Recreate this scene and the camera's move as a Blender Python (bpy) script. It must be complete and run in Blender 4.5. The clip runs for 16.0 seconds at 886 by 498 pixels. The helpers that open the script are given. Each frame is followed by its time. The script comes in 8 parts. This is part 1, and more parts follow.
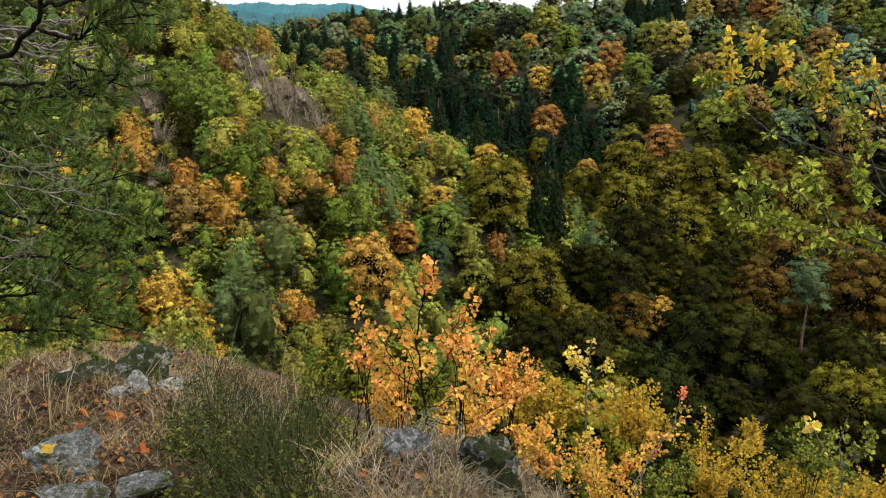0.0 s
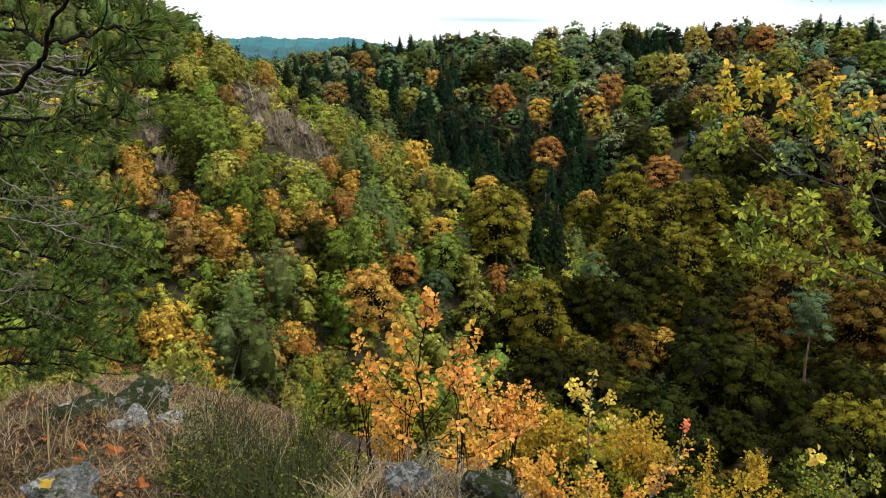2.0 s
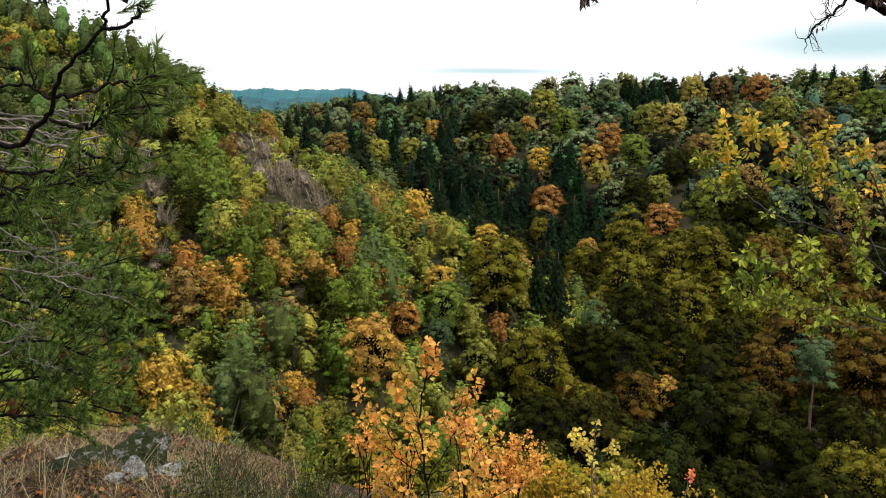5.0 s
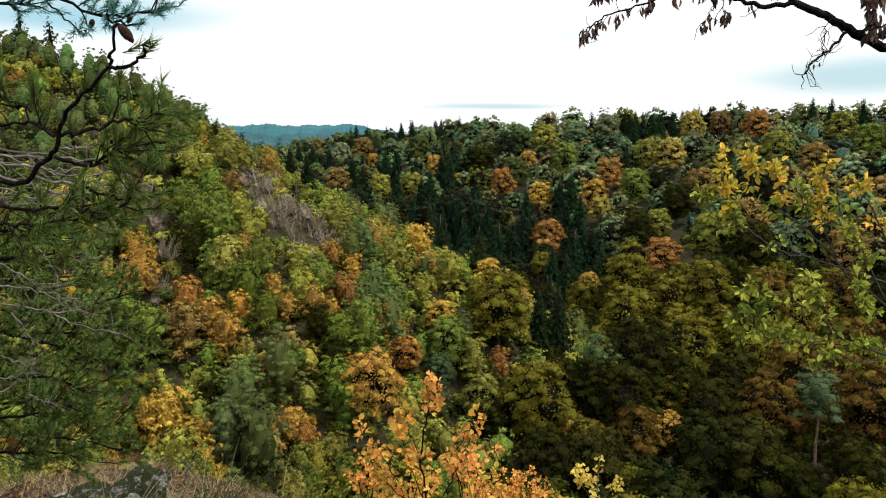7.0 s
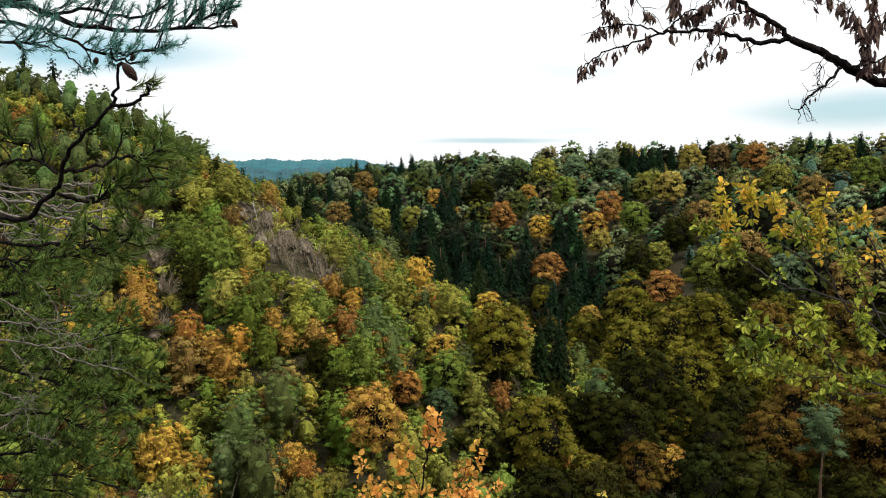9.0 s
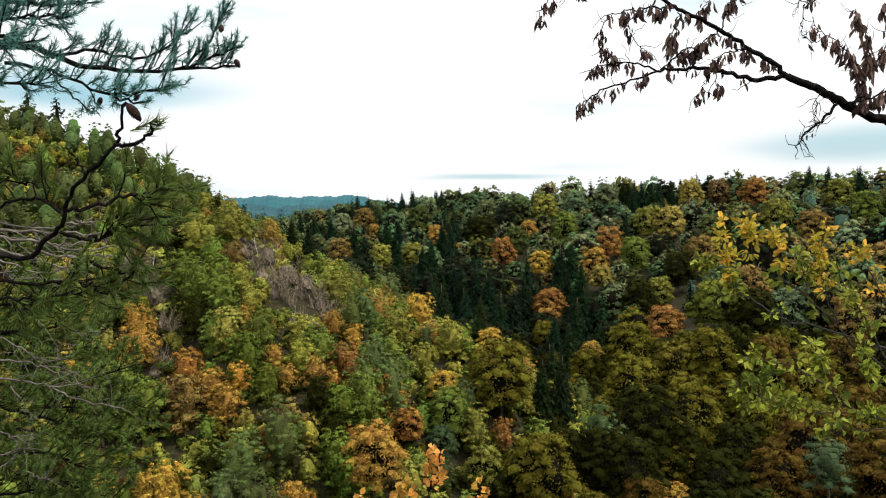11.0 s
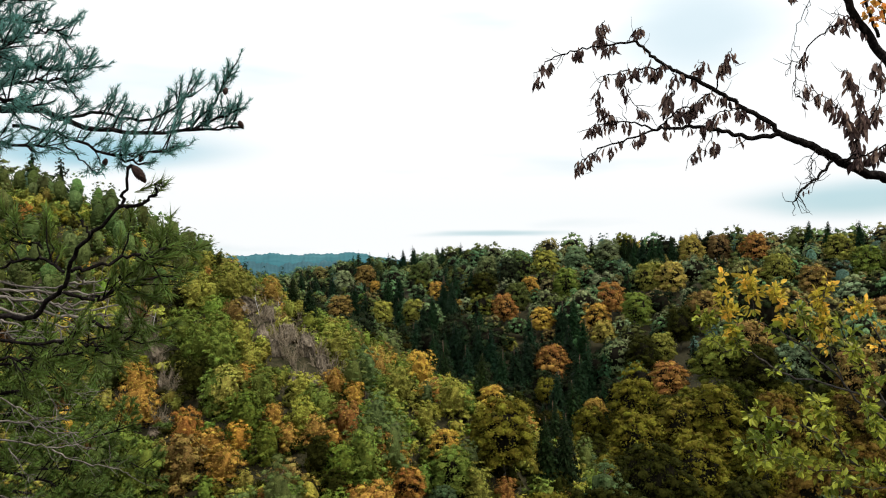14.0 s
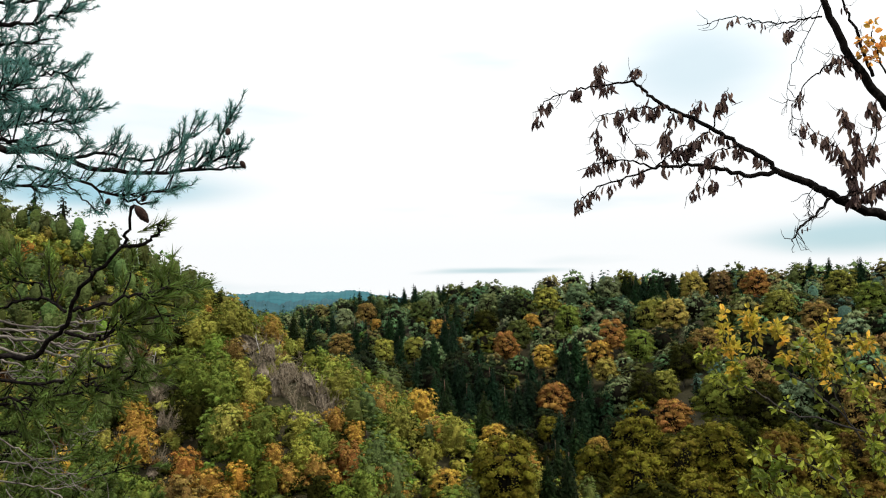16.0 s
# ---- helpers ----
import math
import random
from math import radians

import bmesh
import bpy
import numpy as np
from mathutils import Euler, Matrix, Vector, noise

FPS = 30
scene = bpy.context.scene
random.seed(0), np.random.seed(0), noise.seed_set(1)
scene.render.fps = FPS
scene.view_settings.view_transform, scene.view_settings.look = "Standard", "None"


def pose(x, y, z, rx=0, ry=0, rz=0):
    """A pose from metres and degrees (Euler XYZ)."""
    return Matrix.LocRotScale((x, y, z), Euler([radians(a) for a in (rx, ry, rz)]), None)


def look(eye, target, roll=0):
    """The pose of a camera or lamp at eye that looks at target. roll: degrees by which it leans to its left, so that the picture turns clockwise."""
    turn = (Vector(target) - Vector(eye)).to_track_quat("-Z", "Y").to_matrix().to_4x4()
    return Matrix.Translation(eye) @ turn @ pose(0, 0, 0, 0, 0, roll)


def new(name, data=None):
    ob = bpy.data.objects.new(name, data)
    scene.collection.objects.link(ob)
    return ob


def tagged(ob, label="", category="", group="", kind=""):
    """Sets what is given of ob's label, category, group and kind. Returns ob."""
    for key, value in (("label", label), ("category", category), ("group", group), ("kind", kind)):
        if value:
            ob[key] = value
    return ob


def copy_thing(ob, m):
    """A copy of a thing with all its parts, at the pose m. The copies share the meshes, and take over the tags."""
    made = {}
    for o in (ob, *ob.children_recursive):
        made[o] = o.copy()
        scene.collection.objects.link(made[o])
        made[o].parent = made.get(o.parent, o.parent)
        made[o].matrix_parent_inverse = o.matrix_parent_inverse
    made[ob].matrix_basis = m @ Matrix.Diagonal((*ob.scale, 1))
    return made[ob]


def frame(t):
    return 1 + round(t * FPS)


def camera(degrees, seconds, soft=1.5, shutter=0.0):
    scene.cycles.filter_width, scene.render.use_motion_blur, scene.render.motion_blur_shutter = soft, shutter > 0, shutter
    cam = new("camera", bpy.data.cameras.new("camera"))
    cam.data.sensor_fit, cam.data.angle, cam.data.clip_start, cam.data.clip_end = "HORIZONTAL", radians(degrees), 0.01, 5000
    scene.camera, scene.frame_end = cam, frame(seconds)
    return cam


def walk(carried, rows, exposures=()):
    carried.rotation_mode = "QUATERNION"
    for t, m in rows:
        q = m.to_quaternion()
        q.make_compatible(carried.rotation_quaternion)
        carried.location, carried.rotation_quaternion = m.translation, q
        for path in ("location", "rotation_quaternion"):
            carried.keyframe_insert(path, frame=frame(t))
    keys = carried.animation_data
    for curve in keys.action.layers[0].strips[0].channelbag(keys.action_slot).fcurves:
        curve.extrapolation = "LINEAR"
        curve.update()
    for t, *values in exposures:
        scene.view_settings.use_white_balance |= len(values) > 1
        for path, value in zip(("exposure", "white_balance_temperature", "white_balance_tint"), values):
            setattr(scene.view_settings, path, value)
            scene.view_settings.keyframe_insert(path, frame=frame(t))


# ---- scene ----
# One slow upward tilt from a rocky viewpoint; the eye's height at the start is z = 0.
cam = camera(56.0, 16.0, soft=1.1)
walk(cam, [
    (0.0, pose(0.0000, -0.0000, 0.0000, 73.604, -0.574, 0.166)),
    (0.5, pose(-0.0004, -0.0007, 0.0010, 74.164, -0.503, 0.162)),
    (1.0, pose(-0.0007, -0.0014, 0.0020, 74.698, -0.481, 0.165)),
    (1.5, pose(-0.0010, -0.0021, 0.0029, 75.225, -0.447, 0.167)),
    (2.0, pose(-0.0012, -0.0029, 0.0038, 75.772, -0.430, 0.181)),
    (2.5, pose(-0.0015, -0.0038, 0.0048, 76.326, -0.369, 0.175)),
    (3.0, pose(-0.0017, -0.0047, 0.0056, 76.865, -0.311, 0.170)),
    (3.5, pose(-0.0020, -0.0056, 0.0065, 77.431, -0.290, 0.183)),
    (4.0, pose(-0.0022, -0.0066, 0.0074, 77.982, -0.254, 0.180)),
    (6.5, pose(-0.0028, -0.0124, 0.0116, 80.848, -0.037, 0.191)),
    (7.0, pose(-0.0029, -0.0138, 0.0124, 81.447, -0.000, 0.224)),
    (7.5, pose(-0.0030, -0.0152, 0.0131, 82.034, 0.055, 0.220)),
    (8.0, pose(-0.0030, -0.0166, 0.0139, 82.616, 0.101, 0.225)),
    (8.5, pose(-0.0030, -0.0180, 0.0146, 83.191, 0.114, 0.226)),
    (9.0, pose(-0.0029, -0.0195, 0.0153, 83.768, 0.185, 0.217)),
    (11.5, pose(-0.0024, -0.0284, 0.0186, 86.872, 0.463, 0.264)),
    (12.0, pose(-0.0022, -0.0304, 0.0192, 87.522, 0.488, 0.288)),
    (12.5, pose(-0.0020, -0.0325, 0.0198, 88.168, 0.595, 0.303)),
    (13.0, pose(-0.0017, -0.0345, 0.0203, 88.769, 0.586, 0.312)),
    (13.5, pose(-0.0014, -0.0367, 0.0208, 89.429, 0.662, 0.321)),
    (14.0, pose(-0.0011, -0.0391, 0.0214, 90.129, 0.738, 0.321)),
    (14.5, pose(-0.0007, -0.0416, 0.0218, 90.803, 0.778, 0.332)),
    (15.0, pose(-0.0003, -0.0440, 0.0223, 91.467, 0.818, 0.354)),
    (15.5, pose(0.0001, -0.0463, 0.0227, 92.072, 0.842, 0.362)),
    (16.0, pose(0.0005, -0.0488, 0.0231, 92.717, 0.930, 0.394)),
], exposures=((0.0, 0.16), (4.0, 0.04), (8.0, -0.05), (16.0, -0.16)))  # the film darkens a little as the bright sky comes into view


# ---- daylight: a bright, thin overcast with a few pale blue gaps ----
world = bpy.data.worlds.new("overcast")
scene.world = world
world.use_nodes = True
wn, wl = world.node_tree.nodes, world.node_tree.links
wn.clear()
w_out = wn.new("ShaderNodeOutputWorld")
w_mix = wn.new("ShaderNodeMixShader")
w_sky = wn.new("ShaderNodeTexSky")
w_sky.sky_type, w_sky.sun_disc = "NISHITA", False
w_sky.sun_elevation, w_sky.sun_rotation = radians(56), radians(113)
w_blue = wn.new("ShaderNodeBackground")
w_blue.inputs["Strength"].default_value = 0.14
w_cloud = wn.new("ShaderNodeBackground")
w_cloud.inputs["Color"].default_value = (0.97, 0.99, 1.0, 1)
w_cloud.inputs["Strength"].default_value = 1.9
w_co = wn.new("ShaderNodeTexCoord")
w_map = wn.new("ShaderNodeMapping")
w_map.inputs["Scale"].default_value = (2.4, 2.4, 15.0)
w_map.inputs["Location"].default_value = (0.35, 0.1, 0.55)
w_noise = wn.new("ShaderNodeTexNoise")
w_noise.inputs["Scale"].default_value = 1.3
w_noise.inputs["Detail"].default_value = 4.0
w_noise.inputs["Roughness"].default_value = 0.45
w_ramp = wn.new("ShaderNodeValToRGB")
w_ramp.color_ramp.elements[0].position, w_ramp.color_ramp.elements[0].color = 0.28, (0.7, 0.7, 0.7, 1)
w_ramp.color_ramp.elements[1].position, w_ramp.color_ramp.elements[1].color = 0.42, (1, 1, 1, 1)
# An overcast sky is about three times as bright overhead as at the horizon
w_sep = wn.new("ShaderNodeSeparateXYZ")
w_up = wn.new("ShaderNodeMapRange")
w_up.inputs["From Min"].default_value, w_up.inputs["From Max"].default_value = 0.05, 0.95
w_up.inputs["To Min"].default_value, w_up.inputs["To Max"].default_value = 1.12, 2.0
wl.new(w_co.outputs["Generated"], w_sep.inputs["Vector"])
wl.new(w_sep.outputs["Z"], w_up.inputs["Value"])
wl.new(w_up.outputs["Result"], w_cloud.inputs["Strength"])
wl.new(w_co.outputs["Generated"], w_map.inputs["Vector"])
wl.new(w_map.outputs["Vector"], w_noise.inputs["Vector"])
wl.new(w_noise.outputs["Fac"], w_ramp.inputs["Fac"])
# long pale blue gaps low in the cloud: direction, stretch across, stretch up, depth
GAPS = (((-0.385, 0.915, 0.117), 4.4, 27.0, 1.0), ((0.45, 0.893, 0.050), 6.5, 34.0, 0.8), ((0.058, 0.998, 0.019), 9.0, 150.0, 0.7), ((0.285, 0.926, 0.245), 7.0, 11.0, 0.5), ((-0.30, 0.80, 0.52), 3.0, 7.0, 0.4))
w_fac = w_ramp.outputs["Color"]
w_wob = wn.new("ShaderNodeVectorMath")
w_wob.operation = "MULTIPLY_ADD"
w_wob.inputs[1].default_value = (0.1, 0.1, 0.03)
wl.new(w_noise.outputs["Color"], w_wob.inputs[0])
wl.new(w_co.outputs["Generated"], w_wob.inputs[2])
for (gx, gy, gz), across, up, deep in GAPS:
    d = wn.new("ShaderNodeVectorMath")
    d.operation = "SUBTRACT"
    d.inputs[1].default_value = (gx + 0.05, gy + 0.05, gz + 0.015)
    s = wn.new("ShaderNodeVectorMath")
    s.operation = "MULTIPLY"
    s.inputs[1].default_value = (across, across * 0.5, up)
    ln = wn.new("ShaderNodeVectorMath")
    ln.operation = "LENGTH"
    mr = wn.new("ShaderNodeMapRange")
    mr.interpolation_type = "SMOOTHSTEP"
    mr.inputs["From Min"].default_value, mr.inputs["From Max"].default_value = 0.15, 1.0
    mr.inputs["To Min"].default_value, mr.inputs["To Max"].default_value = 1.0 - deep, 1.0
    mul = wn.new("ShaderNodeMath")
    mul.operation = "MULTIPLY"
    wl.new(w_wob.outputs[0], d.inputs[0])
    wl.new(d.outputs[0], s.inputs[0])
    wl.new(s.outputs[0], ln.inputs[0])
    wl.new(ln.outputs["Value"], mr.inputs["Value"])
    wl.new(mr.outputs["Result"], mul.inputs[0])
    wl.new(w_fac, mul.inputs[1])
    w_fac = mul.outputs[0]
wl.new(w_fac, w_mix.inputs["Fac"])
w_cyan = wn.new("ShaderNodeMix")
w_cyan.data_type, w_cyan.blend_type = "RGBA", "MIX"
w_cyan.inputs["Factor"].default_value = 0.75
w_cyan.inputs["B"].default_value = (3.2, 5.5, 6.3, 1)
wl.new(w_sky.outputs["Color"], w_cyan.inputs["A"])
wl.new(w_cyan.outputs["Result"], w_blue.inputs["Color"])
wl.new(w_blue.outputs["Background"], w_mix.inputs[1])
wl.new(w_cloud.outputs["Background"], w_mix.inputs[2])
wl.new(w_mix.outputs["Shader"], w_out.inputs["Surface"])

sun = new("sun", bpy.data.lights.new("sun", "SUN"))
sun.data.energy, sun.data.angle, sun.data.color = 4.1, radians(14), (1.0, 0.93, 0.82)
sun.matrix_world = look((0, 0, 80), Vector((0, 0, 80)) + Vector((-0.515, 0.22, -0.83)))

# ---- the lie of the land: ridges that fall off to a valley floor ----
FLOOR = -56.0
RIDGES = {
    # crest points (x, y, z), fall per metre away from the crest, rounding of the crest
    "lookout": (((3, -90, 8), (-0.5, -20, 0.4), (-1.4, 0, -1.70), (-2.7, 5, -2.78), (-3.2, 7.3, -3.42), (-3.2, 8.4, -4.4), (0, 20, -18), (5, 38, -32), (10, 60, -46)), 0.8, 1.6),
    "left_shoulder": (((-5, -10, -1), (-24, 8, -7), (-70, 24, -8), (-130, 40, 6)), 0.6, 5.0),
    "crag": (((-230, 230, 56), (-140, 215, 26), (-95, 195, 13), (-80, 188, 7.5), (-66, 180, 2), (-50, 166, -8), (-34, 150, -14.5), (-10, 150, -25), (6, 154, -38), (21, 165, -50)), 0.62, 7.0),
    "far_side": (((420, 150, 12), (200, 395, -6), (60, 455, -11.5), (-45, 590, -19.5), (-100, 690, -29), (-190, 900, -50)), 0.27, 25.0),
    "rib_a": (((150, 380, -12), (95, 262, -32), (62, 200, -46)), 0.36, 14.0),
    "rib_b": (((50, 440, -14), (30, 370, -29), (8, 310, -46)), 0.40, 12.0),
    "hump": (((0.25, 0.6, -2.3), (0.1, 2.4, -2.2), (-0.1, 3.6, -2.08), (-0.1, 4.1, -2.6)), 0.85, 0.3, 0.25),
    "plateau_behind": (((500, -300, 30), (0, -160, 16), (-500, -100, 30)), 0.5, 30.0),
}


def fall(x, y, crest, k, r):
    """Height at x, y of the slopes on both sides of a crest."""
    best = np.full(np.shape(x), -1e9)
    for (x0, y0, z0), (x1, y1, z1) in zip(crest, crest[1:]):
        s = np.clip(((x - x0) * (x1 - x0) + (y - y0) * (y1 - y0)) / ((x1 - x0) ** 2 + (y1 - y0) ** 2), 0, 1)
        d = np.hypot(x - x0 - s * (x1 - x0), y - y0 - s * (y1 - y0))
        best = np.maximum(best, z0 + s * (z1 - z0) - k * (np.sqrt(d * d + r * r) - r))
    return best


def wave(x, y, size, seed):
    """Gentle bumps of about that size, between -1 and 1."""
    a, b, c = np.sin(seed * 12.9) * 3, np.sin(seed * 7.3) * 3, np.sin(seed * 3.1) * 3
    u, v = x * 6.28 / size, y * 6.28 / size
    return (np.sin(u + a) * np.cos(0.8 * v + b) + np.sin(0.6 * u - 0.9 * v + c) + np.sin(0.45 * v + 1.3 * u + a + b) * np.cos(1.2 * v - c)) / 3


def height(x, y):
    """Height of the ground."""
    x, y = np.asarray(x, float), np.asarray(y, float)
    z = np.full(np.shape(x), FLOOR)
    for crest, k, r, *soft in RIDGES.values():
        h = fall(x, y, crest, k, r)
        b = soft[0] if soft else 4.0
        m = np.clip(0.5 + 0.5 * (h - z) / b, 0, 1)
        z = z + (h - z) * m + b * 0.5 * m * (1 - m)
    d = np.hypot(x, y)
    far = np.clip((d - 900) / 700, 0, 1)
    z = z * (1 - far) + (-90 + 12 * wave(x, y, 1500, 5)) * far
    rough = np.clip((d - 12) / 60, 0, 1)
    return z + rough * (2.2 * wave(x, y, 46, 1) + 1.0 * wave(x, y, 17, 2)) + 0.16 * wave(x, y, 2.6, 3) + 0.06 * wave(x, y, 0.9, 4)

# ---- materials ----
def material(name):
    m = bpy.data.materials.new(name)
    m.use_nodes = True
    m.node_tree.nodes.clear()
    return m, m.node_tree.nodes, m.node_tree.links


def math_node(n, l, op, a, b):
    m = n.new("ShaderNodeMath")
    m.operation = op
    for i, v in enumerate((a, b)):
        if isinstance(v, (int, float)):
            m.inputs[i].default_value = v
        else:
            l.new(v, m.inputs[i])
    return m.outputs[0]


def noise_tex(n, l, scale, detail=3.0, rough=0.55, vector=None):
    t = n.new("ShaderNodeTexNoise")
    t.inputs["Scale"].default_value, t.inputs["Detail"].default_value, t.inputs["Roughness"].default_value = scale, detail, rough
    if vector is not None:
        l.new(vector, t.inputs["Vector"])
    return t.outputs["Fac"]


def foliage(name, tint, light=0.35, spread=0.45, rough=0.6, patch=2.2, turn=None, turn_share=0.35, gloss=0.07, grain=0.0, relief=0.0):
    """Leaves: tint is 'object', 'attribute' or a colour; islands differ in value, patches drift towards the colour turn."""
    m, n, l = material(name)
    if tint == "object":
        col = n.new("ShaderNodeObjectInfo").outputs["Color"]
    elif tint == "attribute":
        a = n.new("ShaderNodeAttribute")
        a.attribute_name = "leaf_tint"
        col = a.outputs["Color"]
    else:
        c = n.new("ShaderNodeRGB")
        c.outputs[0].default_value = (*tint, 1)
        col = c.outputs[0]
    geo = n.new("ShaderNodeNewGeometry")
    co = n.new("ShaderNodeTexCoord")
    hsv = n.new("ShaderNodeHueSaturation")
    rnd = geo.outputs["Random Per Island"]
    big = noise_tex(n, l, patch, 2.0, 0.5, co.outputs["Object"])
    if turn:
        mix = n.new("ShaderNodeMix")
        mix.data_type = "RGBA"
        mix.inputs["B"].default_value = (*turn, 1)
        l.new(col, mix.inputs["A"])
        step = math_node(n, l, "MULTIPLY", math_node(n, l, "SUBTRACT", math_node(n, l, "ADD", math_node(n, l, "MULTIPLY", rnd, 0.6), big), 0.8 - turn_share * 0.4), 3.0)
        step.node.use_clamp = True
        l.new(step, mix.inputs["Factor"])
        col = mix.outputs["Result"]
    l.new(col, hsv.inputs["Color"])
    l.new(math_node(n, l, "ADD", math_node(n, l, "MULTIPLY", rnd, 0.05), 0.475), hsv.inputs["Hue"])
    val = math_node(n, l, "ADD", math_node(n, l, "MULTIPLY", rnd, 2 * spread), 1.0 - spread)
    val = math_node(n, l, "MULTIPLY", val, math_node(n, l, "ADD", math_node(n, l, "MULTIPLY", big, 0.9), 0.55))
    dif = n.new("ShaderNodeBsdfPrincipled")
    if grain:  # single leaves of a bough, too small to be built
        speck = noise_tex(n, l, grain, 3.0, 0.7, co.outputs["Object"])
        val = math_node(n, l, "MULTIPLY", val, math_node(n, l, "ADD", math_node(n, l, "MULTIPLY", speck, 1.9), 0.05))
        bp = n.new("ShaderNodeBump")
        bp.inputs["Strength"].default_value, bp.inputs["Distance"].default_value = 1.0, relief
        l.new(speck, bp.inputs["Height"])
        l.new(bp.outputs["Normal"], dif.inputs["Normal"])
    l.new(val, hsv.inputs["Value"])
    dif.inputs["Roughness"].default_value = rough
    dif.inputs["Specular IOR Level"].default_value = gloss
    tra = n.new("ShaderNodeBsdfTranslucent")
    mixs = n.new("ShaderNodeMixShader")
    mixs.inputs["Fac"].default_value = light
    out = n.new("ShaderNodeOutputMaterial")
    l.new(hsv.outputs["Color"], dif.inputs["Base Color"])
    l.new(hsv.outputs["Color"], tra.inputs["Color"])
    l.new(dif.outputs[0], mixs.inputs[1])
    l.new(tra.outputs[0], mixs.inputs[2])
    l.new(mixs.outputs[0], out.inputs["Surface"])
    return m


def mottled(name, colours, scale, bump=0.3, rough=0.9, bump_scale=None, detail=6.0, space="Object", stretch=(1, 1, 1), metres=0.02, gloss=0.1):
    """A rough natural surface: a ramp of colours over noise, with relief."""
    m, n, l = material(name)
    co = n.new("ShaderNodeTexCoord")
    mp = n.new("ShaderNodeMapping")
    mp.inputs["Scale"].default_value = stretch
    l.new(co.outputs[space], mp.inputs["Vector"])
    v = mp.outputs["Vector"]
    a = noise_tex(n, l, scale, detail, 0.6, v)
    b = noise_tex(n, l, scale * 5.3, 4.0, 0.6, v)
    f = math_node(n, l, "ADD", math_node(n, l, "MULTIPLY", a, 0.68), math_node(n, l, "MULTIPLY", b, 0.32))
    ramp = n.new("ShaderNodeValToRGB")
    e = ramp.color_ramp.elements
    while len(e) < len(colours):
        e.new(0.5)
    for i, c in enumerate(colours):
        e[i].position = 0.32 + 0.36 * i / (len(colours) - 1)
        e[i].color = (*c, 1)
    l.new(f, ramp.inputs["Fac"])
    p = n.new("ShaderNodeBsdfPrincipled")
    p.inputs["Roughness"].default_value = rough
    p.inputs["Specular IOR Level"].default_value = gloss
    l.new(ramp.outputs["Color"], p.inputs["Base Color"])
    bp = n.new("ShaderNodeBump")
    bp.inputs["Strength"].default_value, bp.inputs["Distance"].default_value = bump, metres
    l.new(noise_tex(n, l, bump_scale or scale * 4, 6.0, 0.65, v), bp.inputs["Height"])
    l.new(bp.outputs["Normal"], p.inputs["Normal"])
    out = n.new("ShaderNodeOutputMaterial")
    l.new(p.outputs[0], out.inputs["Surface"])
    return m


LEAF = foliage("tree_leaves", "object", light=0.08, spread=0.3, gloss=0.01, patch=0.5, grain=3.2, relief=0.3)
NEEDLE = foliage("tree_needles", "object", light=0.05, spread=0.25, gloss=0.03, patch=0.6, grain=4.0, relief=0.15)
FAR_LEAF = foliage("far_leaves", "attribute", light=0.08, patch=0.12, spread=0.3, gloss=0.01, grain=1.7, relief=0.45)
BARK = mottled("grey_bark", ((0.03, 0.026, 0.02), (0.09, 0.08, 0.065), (0.16, 0.145, 0.12)), 6, 0.6, stretch=(1, 1, 0.25))
PINE_BARK = mottled("pine_bark", ((0.06, 0.035, 0.022), (0.16, 0.10, 0.07), (0.26, 0.2, 0.16)), 5, 0.6, stretch=(1, 1, 0.3))
# near-black crown cores: the inner shade is put into the colour
CROWN_SHADE = mottled("inner_twigs", ((0.003, 0.003, 0.002), (0.008, 0.0075, 0.005), (0.016, 0.014, 0.01)), 3, 0.5, rough=1.0, gloss=0.0)
SOIL = mottled("forest_soil", ((0.008, 0.008, 0.004), (0.018, 0.018, 0.008), (0.035, 0.03, 0.015), (0.06, 0.05, 0.028)), 1.6, 0.7, bump_scale=9)
ROCK = mottled("lichen_rock", ((0.025, 0.026, 0.02), (0.075, 0.075, 0.062), (0.16, 0.16, 0.145), (0.34, 0.345, 0.33)), 3.2, 0.8, bump_scale=14)
CRAG_ROCK = mottled("crag_rock", ((0.012, 0.011, 0.010), (0.065, 0.052, 0.037), (0.16, 0.131, 0.096), (0.3, 0.255, 0.195)), 3.0, 1.0, bump_scale=7, metres=0.2)
DEAD_SCRUB = mottled("dead_grey_scrub", ((0.085, 0.065, 0.043), (0.2, 0.162, 0.112), (0.37, 0.315, 0.24)), 1.2, 0.3)
LOOKOUT_SOIL = mottled("leafy_lookout_soil", ((0.006, 0.005, 0.003), (0.02, 0.013, 0.008), (0.05, 0.03, 0.018), (0.11, 0.07, 0.044)), 5.0, 1.0, bump_scale=30, metres=0.03)

# ---- ground ----
def mesh_from(name, verts, faces, mat, smooth=False):
    me = bpy.data.meshes.new(name)
    me.from_pydata([tuple(v) for v in verts], [], faces)
    me.materials.append(mat)
    if smooth:
        me.shade_smooth()
    return me


def quads(rows, cols, wrap=False):
    out = []
    for i in range(rows - 1):
        for j in range(cols - (0 if wrap else 1)):
            k = (j + 1) % cols
            out.append((i * cols + j, i * cols + k, (i + 1) * cols + k, (i + 1) * cols + j))
    return out


